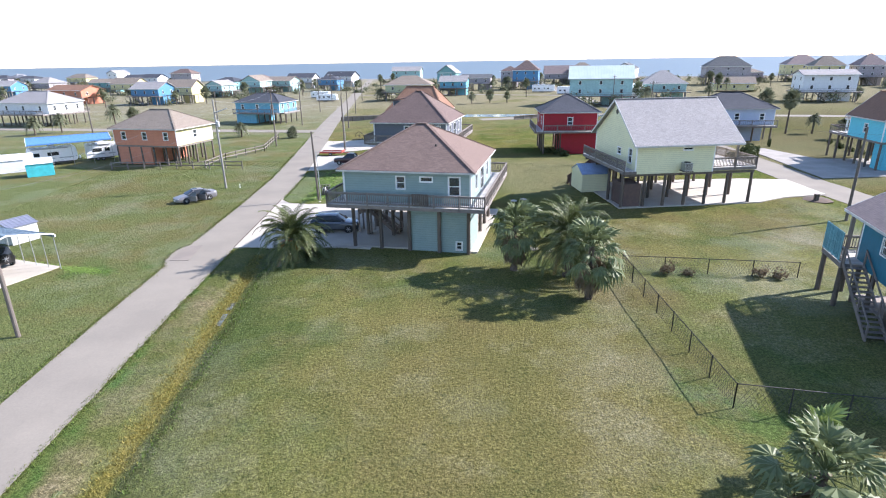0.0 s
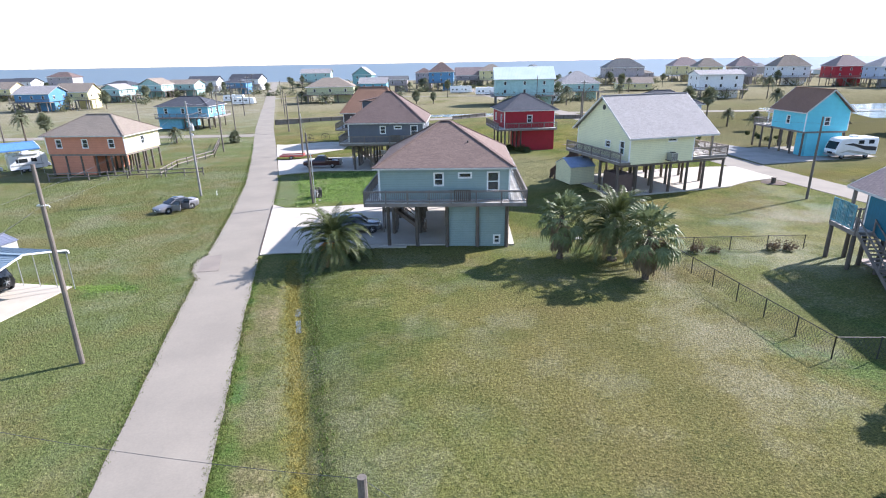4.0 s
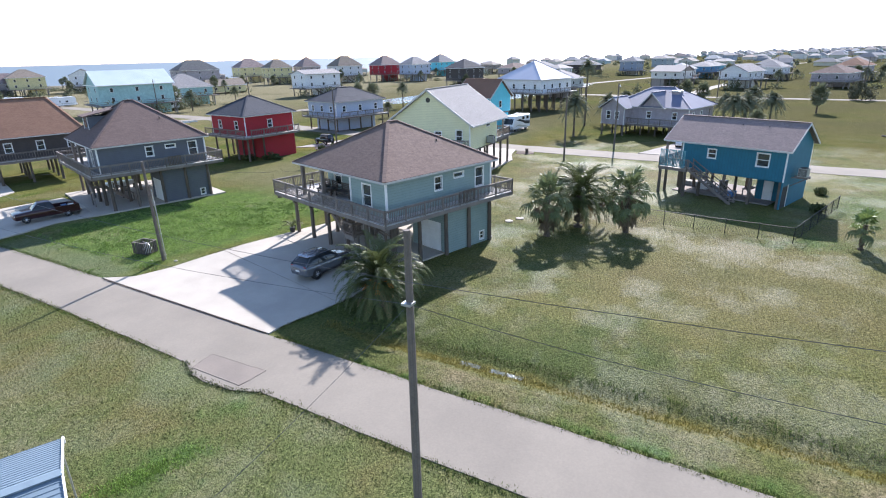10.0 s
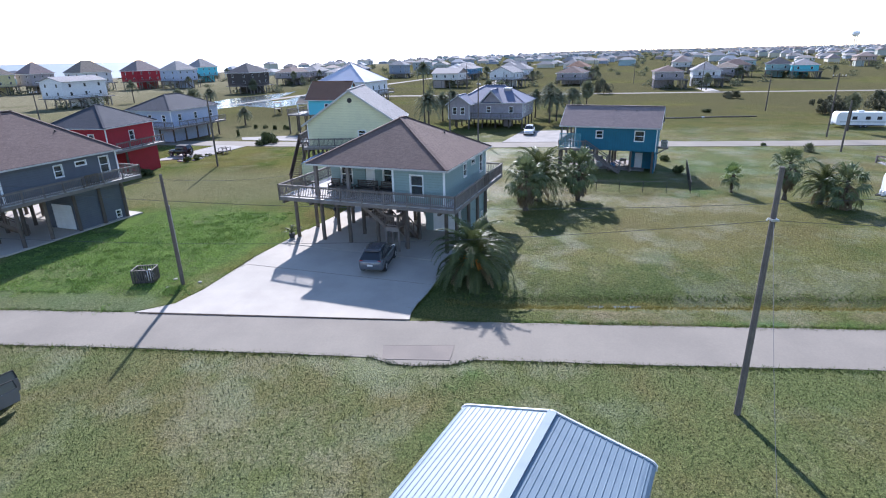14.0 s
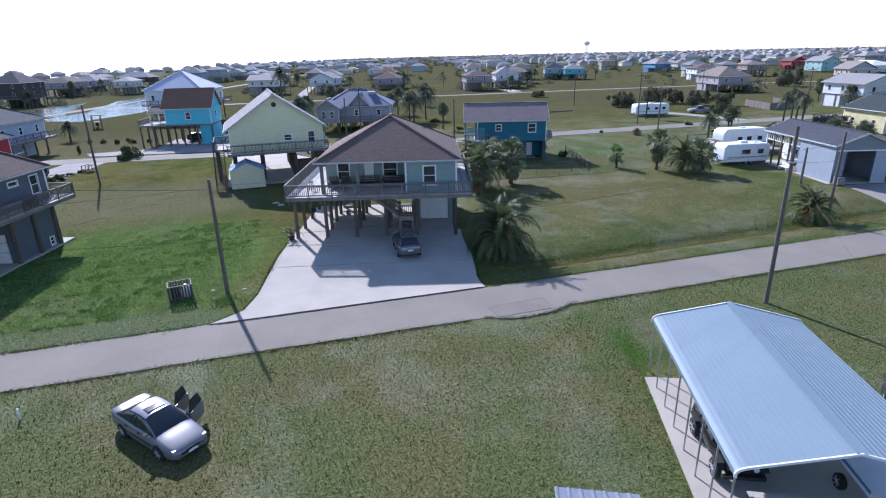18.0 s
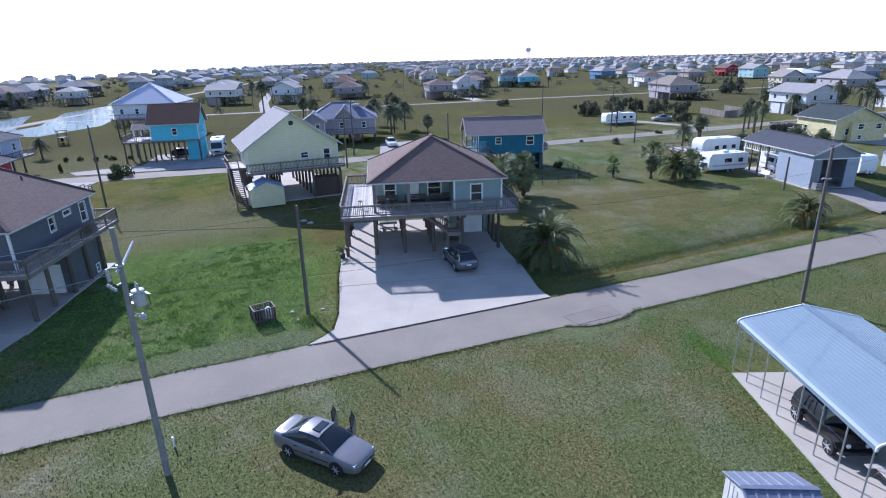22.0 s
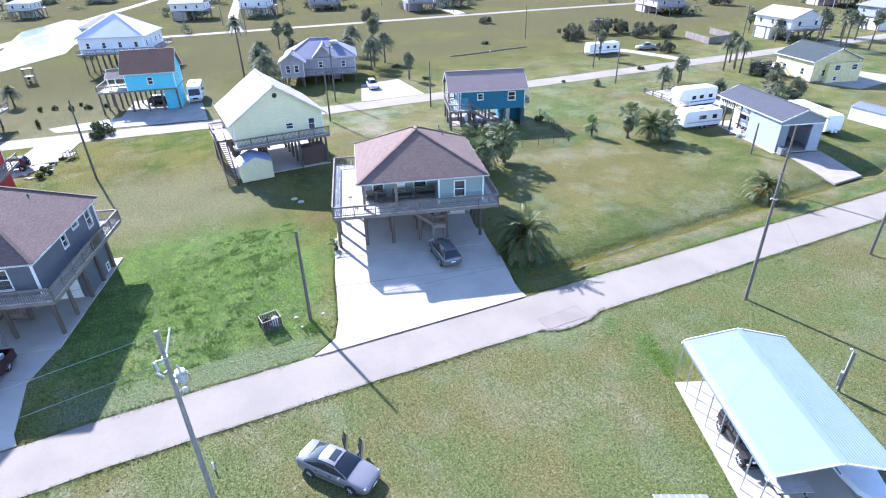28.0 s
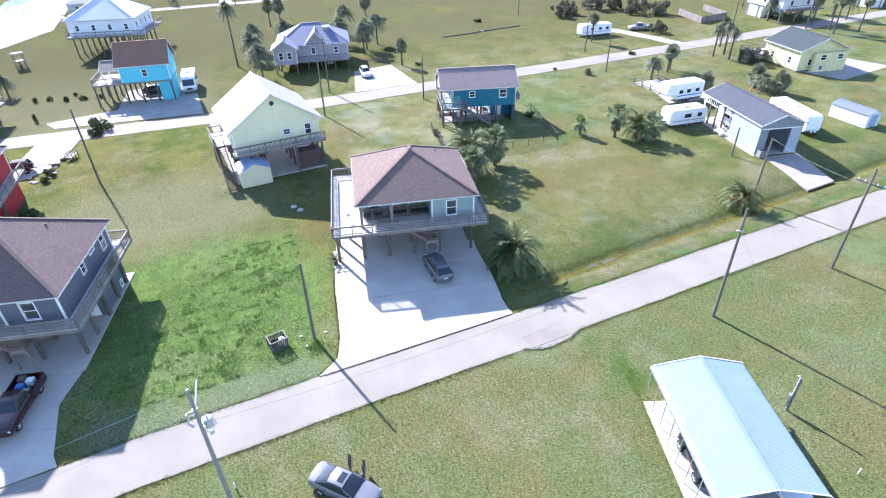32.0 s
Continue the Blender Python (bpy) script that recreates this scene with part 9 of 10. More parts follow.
def far_house(x, y, turn, size, fl, wh, rise, wall_m=None, roof_m=None, roof="hip", storeys=1, label="distant stilt house with a deck"):
    h = thing("far_house", pose(x, y, ground_z(x, y) * 0.9, 0, 0, turn), label, "house", "distant houses")
    a, b = size[0] / 2, size[1] / 2
    wall_m, roof_m = wall_m or M_FARWALL, roof_m or M_FARROOF
    top = fl + wh * storeys
    part("wall", boxes((-a, -b, fl, a, b, top)), wall_m, h)
    o = 0.6
    if roof == "hip":
        r = max(0.3, a - b) if a > b else 0.3
        bm = bmesh.new()
        loft(bm, [[(-a - o, -b - o, top), (a + o, -b - o, top), (a + o, b + o, top), (-a - o, b + o, top)], [(-a - o, -b - o, top + 0.18), (a + o, -b - o, top + 0.18), (a + o, b + o, top + 0.18), (-a - o, b + o, top + 0.18)],
                  [(-r, -0.05, top + rise), (r, -0.05, top + rise), (r, 0.05, top + rise), (-r, 0.05, top + rise)]])
        part("roof", bm, roof_m, h)
    else:
        bm = bmesh.new()
        loft(bm, [[(u, -b - o, top - 0.1), (u, -b - o, top + 0.1), (u, 0, top + rise), (u, b + o, top + 0.1), (u, b + o, top - 0.1), (u, 0, top + rise - 0.25)] for u in (-a - o, a + o)])
        part("roof", bm, roof_m, h)
        tri = [(-b, top), (b, top), (0, top + rise - 0.2)]
        for u in (-a, a):
            part("gable_wall", loft(bmesh.new(), [[(u - 0.06, y_, z) for y_, z in tri], [(u + 0.06, y_, z) for y_, z in tri]]), wall_m, h)
    part("fascia", boxes((-a - o - 0.03, -b - o - 0.03, top - 0.02, a + o + 0.03, -b - o, top + 0.16)), M_TRIM, h)
    part("fascia", boxes((-a - o - 0.03, -b - o, top - 0.02, -a - o, b + o, top + 0.16)), M_TRIM, h)
    for s in range(storeys):
        z = fl + wh * s + wh * 0.55
        for yy, sg in ((-b, -1), (b, 1)):
            us = [-a + 2 * a * (i + 0.5) / 3 for i in range(3)]
            fr = part("window_casing", boxes(*[(u - 0.45, yy - 0.04, z - 0.62, u + 0.45, yy + 0.04, z + 0.62) for u in us]), M_TRIM, h, kind="stuff")
            part("glazing", boxes(*[(u - 0.37, yy + sg * 0.05 - 0.02, z - 0.54, u + 0.37, yy + sg * 0.05 + 0.02, z + 0.54) for u in us]), M_DARK, fr, kind="stuff")
        for xx, sg in ((-a, -1), (a, 1)):
            us = [-b + 2 * b * (i + 0.5) / 2 for i in range(2)]
            fr = part("window_casing", boxes(*[(xx - 0.04, u - 0.45, z - 0.62, xx + 0.04, u + 0.45, z + 0.62) for u in us]), M_TRIM, h, kind="stuff")
            part("glazing", boxes(*[(xx + sg * 0.05 - 0.02, u - 0.37, z - 0.54, xx + sg * 0.05 + 0.02, u + 0.37, z + 0.54) for u in us]), M_DARK, fr, kind="stuff")
    if fl > 1:
        part("deck", boxes((-a - 1.5, -b - 1.6, fl - 0.3, a + 1.5, -b, fl - 0.02)), M_RAIL, h)
        part("deck", boxes((-a - 1.5, -b, fl - 0.3, -a, b, fl - 0.02)), M_RAIL, h)
        for ends in (((-a - 1.5, -b - 1.55), (a + 1.5, -b - 1.55)), ((-a - 1.45, -b - 1.5), (-a - 1.45, b))):
            bm = bmesh.new()
            for z in (0.45, 0.95):
                beam(bm, (*ends[0], fl + z), (*ends[1], fl + z), 0.08, 0.1)
            part("deck_rail", bm, M_RAIL, h)
        bm = bmesh.new()
        for i in range(4):
            for yy in (-b - 1.4, -b + 0.3, 0, b - 0.3):
                u = -a + 0.3 + (2 * a - 0.6) * i / 3
                box(bm, u - 0.15, yy - 0.15, -0.3, u + 0.15, yy + 0.15, fl - 0.3)
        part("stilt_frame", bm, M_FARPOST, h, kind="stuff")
        part("stair_flight", beam(bmesh.new(), (-a * 0.6, -b - 1.7, fl - 0.1), (-a * 0.6 + fl * 1.2, -b - 1.7, 0.1), 0.9, 0.2), M_RAIL, h)
        part("store_room", boxes((a * 0.1, -b * 0.5, 0.1, a - 0.3, b - 0.3, fl - 0.3)), wall_m, h)
    return h

TAKEN = []


def placed_house(x, y, w, fl, st, wm, rm, kind, tint):
    n = len(TAKEN)
    TAKEN.append((x, y))
    far_house(x, y, -18 + (n * 7 % 5 - 2) * 3 + (90 if n % 7 == 3 else 0), (w, min(w * 0.8, 11.0)), fl, 2.7, 2.3 + (n % 3) * 0.5, wm, rm, kind, st, "distant %s stilt house near the shore" % tint if y > 100 else "distant %s raised house on a grass plot" % tint)


# houses towards the shore, then those over the fields
for x, y, w, fl, st, wm, rm, kind, tint in (
        (-140, 260, 19.9, 3.0, 1, M_ORANGE, M_SHINGLE_RED, "gable", "red orange"),
        (-101, 245, 13.1, 3.6, 1, M_BLUESIDE, M_SHINGLE_GREY, "gable", "bright blue"),
        (-91, 252, 12.1, 3.6, 1, M_CREAM, M_SHINGLE_TAN, "gable", "beige"),
        (-87, 290, 11.4, 3.0, 1, M_PALEAQUA, M_SHINGLE_GREY, "gable", "pale aqua"),
        (-210, 327, 12.6, 3.3, 1, M_BLUESIDE, M_SHINGLE_GREY, "gable", "dark blue"),
        (-207, 358, 14.9, 3.6, 1, M_TAUPE, M_SHINGLE_GREY, "hip", "taupe"),
        (-311, 514, 20.0, 3.3, 1, M_WHITESIDE, M_SHINGLE_DARK, "hip", "white"),
        (-331, 512, 17.5, 3.6, 1, M_TAUPE, M_SHINGLE_DARK, "hip", "grey"),
        (-256, 489, 20.0, 3.6, 1, M_CREAM, M_SHINGLE_TAN, "hip", "beige"),
        (-178, 366, 15.4, 3.0, 1, M_SOFTTEAL, M_SHINGLE_TAN, "gable", "soft teal"),
        (-232, 500, 12.9, 3.6, 2, M_WHITESIDE, M_SHINGLE_GREY, "gable", "tall white"),
        (-149, 332, 15.7, 3.0, 1, M_CREAM, M_SHINGLE_TAN, "gable", "beige"),
        (-208, 478, 14.0, 3.3, 1, M_TAUPE, M_SHINGLE_DARK, "gable", "grey"),
        (-186, 457, 15.1, 3.3, 1, M_WHITESIDE, M_SHINGLE_DARK, "gable", "white"),
        (-158, 444, 17.0, 3.6, 2, M_TAUPE, M_SHINGLE2, "hip", "tan")):
    placed_house(x, y, w, fl, st, wm, rm, kind, tint)
for x, y, w, fl, st, wm, rm, kind, tint in (
        (-99, 348, 15.6, 3.0, 1, M_SOFTTEAL, M_SHINGLE_DARK, "hip", "teal"),
        (-87, 378, 12.6, 3.0, 1, M_CREAM, M_SHINGLE2, "hip", "beige"),
        (-76, 316, 15.2, 3.6, 1, M_PALEAQUA, M_SHINGLE_TAN, "gable", "pale green"),
        (-64, 328, 15.0, 3.3, 1, M_PALEAQUA, M_SHINGLE_TAN, "gable", "pale green"),
        (-59, 366, 16.7, 3.6, 1, M_WHITESIDE, M_SHINGLE_DARK, "gable", "white"),
        (-36, 380, 19.2, 3.6, 1, M_WHITESIDE, M_SHINGLE_DARK, "gable", "white"),
        (-38, 330, 12.0, 3.3, 1, M_BLUESIDE, M_SHINGLE_DARK, "hip", "blue"),
        (7, 387, 18.8, 3.3, 2, M_PALEAQUA, M_SHINGLE_GREY, "gable", "pale")):
    placed_house(x, y, w, fl, st, wm, rm, kind, tint)
for x, y, w, fl, st, wm, rm, kind, tint in (
        (78, 194, 13.2, 0.8, 1, M_WHITESIDE, M_WHITE, "gable", "low white"),
        (207, 324, 16.6, 3.0, 1, M_TAUPE, M_SHINGLE_TAN, "hip", "tan"),
        (150, 245, 16.0, 0.8, 1, M_CREAM, M_SHINGLE_TAN, "gable", "low beige"),
        (122, -104, 18.0, 2.8, 1, M_TAUPE, M_SHINGLE_TAN, "hip", "white"),
        (57, -86, 13.0, 3.3, 1, M_WHITESIDE, M_SHINGLE_GREY, "gable", "white"),
        (243, -113, 14.8, 3.3, 1, M_AQUA, M_SHINGLE_GREY, "hip", "aqua"),
        (193, -48, 12.5, 3.6, 1, M_WHITESIDE, M_SHINGLE_GREY, "hip", "pale grey"),
        (226, -70, 15.0, 3.3, 1, M_TAUPE, M_SHINGLE_TAN, "hip", "tan"),
        (263, -90, 13.0, 3.3, 1, M_TAUPE, M_SHINGLE2, "hip", "brown"),
        (296, -213, 19.0, 3.0, 1, M_BLUESIDE, M_SHINGLE_GREY, "hip", "blue"),
        (190, -157, 14.0, 3.0, 1, M_WHITESIDE, M_SHINGLE2, "hip", "white"),
        (215, -270, 15.0, 1.0, 2, M_PALEAQUA, M_SHINGLE_GREY, "gable", "pale green"),
        (252, -106, 13.7, 3.6, 1, M_PALEAQUA, M_SHINGLE_DARK, "hip", "pale aqua")):
    placed_house(x, y, w, fl, st, wm, rm, kind, tint)
for x, y, w, fl, st, wm, rm, kind, tint in (
        (149, -216, 20.0, 3.3, 1, M_WHITESIDE, M_WHITE, "hip", "white"),
        (277, 149, 20.0, 3.6, 1, M_TAUPE, M_SHINGLE2, "hip", "taupe"),
        (352, 130, 20.0, 3.3, 1, M_BROWNSIDE, M_SHINGLE_GREY, "hip", "brown"),
        (293, 51, 14.1, 3.3, 1, M_BLUESIDE, M_SHINGLE_GREY, "hip", "blue"),
        (212, 31, 13.2, 3.6, 1, M_WHITESIDE, M_SHINGLE_GREY, "gable", "white"),
        (272, -11, 16.5, 3.6, 1, M_TAUPE, M_SHINGLE_RED, "hip", "taupe"),
        (186, -31, 13.0, 3.6, 1, M_TAUPE, M_SHINGLE2, "hip", "wood-brown"),
        (222, 0, 17.0, 2.6, 1, M_TAUPE, M_SHINGLE2, "hip", "wide brown"),
        (277, 20, 16.0, 3.0, 1, M_WHITESIDE, M_SHINGLE_GREY, "hip", "pale blue"),
        (307, 50, 15.0, 3.3, 1, M_SKYSIDE, M_SHINGLE_GREY, "hip", "sky-blue"),
        (270, 147, 15.0, 4.0, 1, M_TAUPE, M_SHINGLE2, "hip", "weathered"),
        (316, 147, 17.0, 3.3, 1, M_TAUPE, M_SHINGLE_GREY, "hip", "grey"),
        (381, 252, 14.0, 3.3, 2, M_TAUPE, M_SHINGLE_DARK, "hip", "grey"),
        (259, -298, 12.9, 3.0, 1, M_RED, M_SHINGLE2, "gable", "red"),
        (98, -172, 17.7, 3.3, 1, M_TAUPE, M_SHINGLE_GREY, "hip", "grey")):
    placed_house(x, y, w, fl, st, wm, rm, kind, tint)

# tall shore houses and the nearer ones before them: width, depth, full height, storeys
for x, y, w, d, top, st, wm, rm, kind, turn, tint in (
        (5, 235, 18, 12, 9.6, 1, M_LIMESIDE, M_SHINGLE_TAN, "hip", -10, "lime-cream"),
        (28, 311, 10, 10, 12.8, 2, M_SOFTTEAL, M_SHINGLE_GREY, "gable", 70, "tall turquoise"),
        (26, 260, 12, 9, 8.6, 1, M_SKYSIDE, M_SHINGLE_GREY, "gable", -15, "sky-blue"),
        (42, 300, 15, 9, 8.0, 1, M_TAUPE, M_SHINGLE_SLATE, "gable", -15, "low grey"),
        (64, 322, 9, 9, 11.5, 2, M_TAUPE, M_SHINGLE2, "hip", -18, "narrow taupe"),
        (68, 298, 13, 12, 14.6, 2, M_BLUESIDE, M_SHINGLE2, "hip", -18, "tall blue"),
        (100, 350, 17, 10, 11.0, 1, M_TAUPE, M_SHINGLE_MAUVE, "gable", -12, "tan"),
        (112, 342, 15, 12, 12.6, 2, M_CREAM, M_SHINGLE_TAN, "hip", -16, "cream"),
        (69, 190, 20, 14, 12.8, 2, M_PALEAQUA, M_SEAMPALE, "gable", -18, "large pale aqua"),
        (97, 203, 15, 13, 10.6, 1, M_PALEAQUA, M_SHINGLE_GREY, "hip", -18, "pale aqua"),
        (180, 303, 22, 14, 15.0, 2, M_TAUPE, M_SHINGLE_SLATE, "hip", -18, "grand taupe"),
        (237, 322, 18, 13, 15.0, 2, M_CREAM, M_SHINGLE_MAUVE, "hip", -18, "tall cream"),
        (219, 279, 14, 11, 14.4, 2, M_CREAM, M_SHINGLE_TAN, "hip", -18, "tall pale yellow"),
        (233, 268, 12, 11, 15.2, 2, M_TAUPE, M_SHINGLE_MAUVE, "hip", -18, "tall tan"),
        (145, 184, 16, 11, 10.4, 2, M_WHITESIDE, M_SHINGLE_GREY, "gable", -18, "white"),
        (242, 246, 17, 12, 15.4, 2, M_WHITESIDE, M_SHINGLE_TAN, "hip", -18, "tall white"),
        (256, 226, 15, 12, 15.0, 2, M_RED, M_SHINGLE_MAUVE, "hip", -18, "tall red"),
        (258, 206, 14, 12, 14.2, 2, M_LAV, M_SHINGLE_GREY, "hip", -18, "tall lavender"),
        (330, 228, 15, 12, 15.0, 2, M_AQUA, M_SHINGLE_GREY, "hip", -18, "tall aqua"),
        (205, 146, 13, 12, 12.8, 2, M_BROWNSIDE, M_SHINGLE_DARK, "hip", -18, "dark brown"),
        (140, 342, 18, 12, 12.0, 2, M_WHITESIDE, M_SHINGLE_SLATE, "gable", 60, "white gabled")):
    fl = 3.4 if top < 13 else 4.2
    TAKEN.append((x, y))
    far_house(x, y, turn, (w, d), fl, 2.65, top - fl - 2.65 * st, wm, rm, kind, st, "distant %s stilt house with a deck" % tint)
# wooden bulkheads along the canal before the shore houses
for a, b in (((-16.0, 157.0), (6.5, 160.0)), ((30.5, 147.0), (42.0, 152.6)), ((56.0, 139.0), (72.0, 133.0))):
    d = thing("bulkhead", pose(*a, 0.2, 0, 0, math.degrees(math.atan2(b[1] - a[1], b[0] - a[0]))), "low weathered timber bulkhead along a canal", "bulkhead", "bulkheads")
    n = math.dist(a, b)
    part("cap_rail", boxes((0, -0.25, 1.0, n, 0.25, 1.12)), M_RAIL, d)
    part("sheeting", boxes((0, -0.06, -0.3, n, 0.06, 1.0)), M_CRATEWOOD, d)
    for k in range(int(n / 3) + 1):
        part("bulkhead_post", boxes((k * 3.0, -0.2, -0.3, k * 3.0 + 0.2, -0.06, 1.0)), M_PILING, d)
travel_trailer(pose(69, 266, 0.3, 0, 0, -15), 10.5, "white trailer on a plot near the shore", 3.4)
travel_trailer(pose(76, 246, 0.3, 0, 0, -12), 11.5, "long white trailer on a plot near the shore", 3.4)

# houses along the further streets, inland and beside the shore
rnd = random.Random(11)
SX, SY = Vector((0.956, -0.292)), Vector((0.292, 0.956))
placed, far_spots, tree_spots = 0, [], []
for row in range(-26, 12):
    for col in range(2, 44):
        p = Vector((30, 40)) + SX * (col * 34 + rnd.uniform(-6, 6)) + SY * (row * 37 + rnd.uniform(-6, 6))
        d = p.length
        shore = (p - SHORE).dot(NORMAL)
        if shore > -55:
            continue
        clear = p.x < 95 and -70 < p.y < 130 or (60 < p.x < 182 and -88 < p.y < 70) or (150 < p.x < 235 and -40 < p.y < 20) or (60 < p.x < 150 and p.y > -140) or (p.y > 128 and p.x < 270) or (95 < p.x < 150 and 55 < p.y < 150) or (118 < p.x < 260 and 88 < p.y < 145)
        street = row % 3 == 0
        chance = 0.55 if d > 260 else 0.42
        if not clear and not street and rnd.random() < chance and all(math.hypot(p.x - a, p.y - b) > 24 for a, b in TAKEN):
            far_spots.append((p.x, p.y, d))
        elif not clear and rnd.random() < 0.7:
            tree_spots.append((p.x + rnd.uniform(-12, 12), p.y + rnd.uniform(-12, 12), d))
far_spots.sort(key=lambda s: s[2])
for i, (x, y, d) in enumerate(far_spots[:44]):
    far_house(x, y, -18 + rnd.uniform(-4, 4) + rnd.choice((0, 0, 90)), (rnd.uniform(9, 14), rnd.uniform(8, 11)), rnd.choice((2.8, 3.2, 3.6, 4.0)), 2.7, rnd.uniform(2.0, 3.2), None, None, rnd.choice(("hip", "hip", "gable")), 1 if rnd.random() < 0.75 or d < 260 else 2)


def far_town(spots):
    """The last streets before the horizon: walls, roofs and stilts in joined sheets."""
    wv, wf, rv, rf = [], [], [], []
    r = random.Random(5)
    for x, y, d in spots:
        a, b, z0, z1, t = r.uniform(4.5, 7.5), r.uniform(4, 6), r.uniform(0, 3), 0, radians(-18 + r.choice((0, 90)))
        z1 = z0 + r.choice((2.8, 2.8, 5.2))
        g = ground_z(x, y)
        c, s = math.cos(t), math.sin(t)
        put = lambda u, v, z: (x + u * c - v * s, y + u * s + v * c, g + z)
        n = len(wv)
        wv += [put(u, v, z) for z in (z0, z1) for u, v in ((-a, -b), (a, -b), (a, b), (-a, b))]
        wf += [tuple(n + k for k in f) for f in ((0, 1, 5, 4), (1, 2, 6, 5), (2, 3, 7, 6), (3, 0, 4, 7), (3, 2, 1, 0))]
        if z0 > 0.8:
            for u, v in ((-a * .9, -b * .9), (a * .9, -b * .9), (-a * .9, b * .9), (a * .9, b * .9), (0, -b * .9)):
                n = len(wv)
                wv += [put(u + du, v + dv, z) for z in (-0.5, z0) for du, dv in ((-.2, -.2), (.2, -.2), (.2, .2), (-.2, .2))]
                wf += [tuple(n + k for k in f) for f in ((0, 1, 5, 4), (1, 2, 6, 5), (2, 3, 7, 6), (3, 0, 4, 7))]
        n = len(rv)
        o, h = 0.6, r.uniform(1.8, 3.4)
        rv += [put(u, v, z1) for u, v in ((-a - o, -b - o), (a + o, -b - o), (a + o, b + o), (-a - o, b + o))] + [put(-a * .4, 0, z1 + h), put(a * .4, 0, z1 + h)]
        rf += [tuple(n + k for k in f) for f in ((0, 1, 5, 4), (1, 2, 5), (2, 3, 4, 5), (3, 0, 4), (3, 2, 1, 0))]
    for name, v, f, m, lab in (("far_town_walls", wv, wf, M_TOWNWALL, "rows of distant beach houses"), ("far_town_roofs", rv, rf, M_TOWNROOF, "roofs of distant beach houses")):
        me = bpy.data.meshes.new(name)
        me.from_pydata(v, [], f)
        me.materials.append(m)
        tagged(new(name, me), lab, "houses", kind="stuff")


def island_palette(name, colours, rough):
    nt, bsdf, vec = material(name)
    cr = nt.nodes.new("ShaderNodeValToRGB")
    cr.color_ramp.interpolation = "CONSTANT"
    el = cr.color_ramp.elements
    while len(el) < len(colours):
        el.new(0.5)
    for i, c in enumerate(colours):
        el[i].position, el[i].color = i / len(colours), (*c, 1)
    link(nt, nt.nodes.new("ShaderNodeNewGeometry").outputs["Random Per Island"], cr.inputs[0])
    col = mixer(nt, ramp(nt, noise_of(nt, vec, 0.8), 0.3, 0.7), cr.outputs[0], (0.3, 0.3, 0.3))
    link(nt, mixer(nt, 0.3, cr.outputs[0], col), bsdf.inputs["Base Color"])
    bsdf.inputs["Roughness"].default_value = rough
    return MATS[name]


M_TOWNWALL, M_TOWNROOF = island_palette("town_siding", PASTEL, 0.7), island_palette("town_shingle", ROOFS, 0.9)
r2 = random.Random(21)
extra = [(x, y, 0) for x, y in ((r2.uniform(500, 3600), r2.uniform(-2400, 150)) for _ in range(1500)) if (Vector((x, y)) - SHORE).dot(NORMAL) < -60]
extra += [(x, y, 0) for x, y in ((r2.uniform(-1400, -260), r2.uniform(330, 1000)) for _ in range(260)) if -200 < (Vector((x, y)) - SHORE).dot(NORMAL) < -60]
far_town(far_spots[44:] + extra)


def far_trees(spots):
    """Distant shrubs and trees as clumps of leaf faces."""
    r = random.Random(9)
    v, f = [], []
    for x, y, d in spots:
        rad, hh, n = r.uniform(2, 5), r.uniform(2, 5.5), 150 if d < 500 else 40
        g = ground_z(x, y)
        for _ in range(n):
            q = Vector((r.gauss(0, 0.36), r.gauss(0, 0.36), abs(r.gauss(0.3, 0.24))))
            p = Vector((x + q.x * rad, y + q.y * rad, g + q.z * hh))
            s = 0.34 if d < 500 else 0.9
            k = len(v)
            for _ in range(3):
                v.append(tuple(p + Vector((r.gauss(0, s), r.gauss(0, s), r.gauss(0, s * 0.8)))))
            f.append((k, k + 1, k + 2))
    me = bpy.data.meshes.new("far_trees")
    me.from_pydata(v, [], f)
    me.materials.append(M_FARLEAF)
    tagged(new("far_trees", me), "scattered distant shrubs and trees", "trees", kind="stuff")


far_trees(tree_spots + [(x, y, 900) for x, y, _ in extra[::2]] + [(r2.uniform(-160, 220), r2.uniform(260, 420), 400) for _ in range(90)] + [(x + r2.uniform(-14, 14), y + r2.uniform(-14, 6), 300) for x, y in TAKEN for _ in range(3)] + [(x + r2.uniform(-16, 16), y + r2.uniform(-16, 16), 300) for x, y, d in far_spots[:44] for _ in range(3)])
for i, (x, y, d) in enumerate(tree_spots[:70:2]):
    far_palm(x + 6, y - 8, 3.5 + (i % 4), 1.5, i)
for i, (x, y) in enumerate(TAKEN):
    for k in range(1 + i % 2):
        far_palm(x + r2.choice((-1, 1)) * r2.uniform(9, 15), y - r2.uniform(2, 13), r2.uniform(3.0, 6.5), r2.uniform(1.3, 2.0), i + k)
for i in range(36):
    x, y = r2.uniform(-240, 230), r2.uniform(230, 400)
    if (Vector((x, y)) - SHORE).dot(NORMAL) < -50 and not -30 < x < -12:
        far_palm(x, y, 3.0 + (i % 4), 1.4, i)

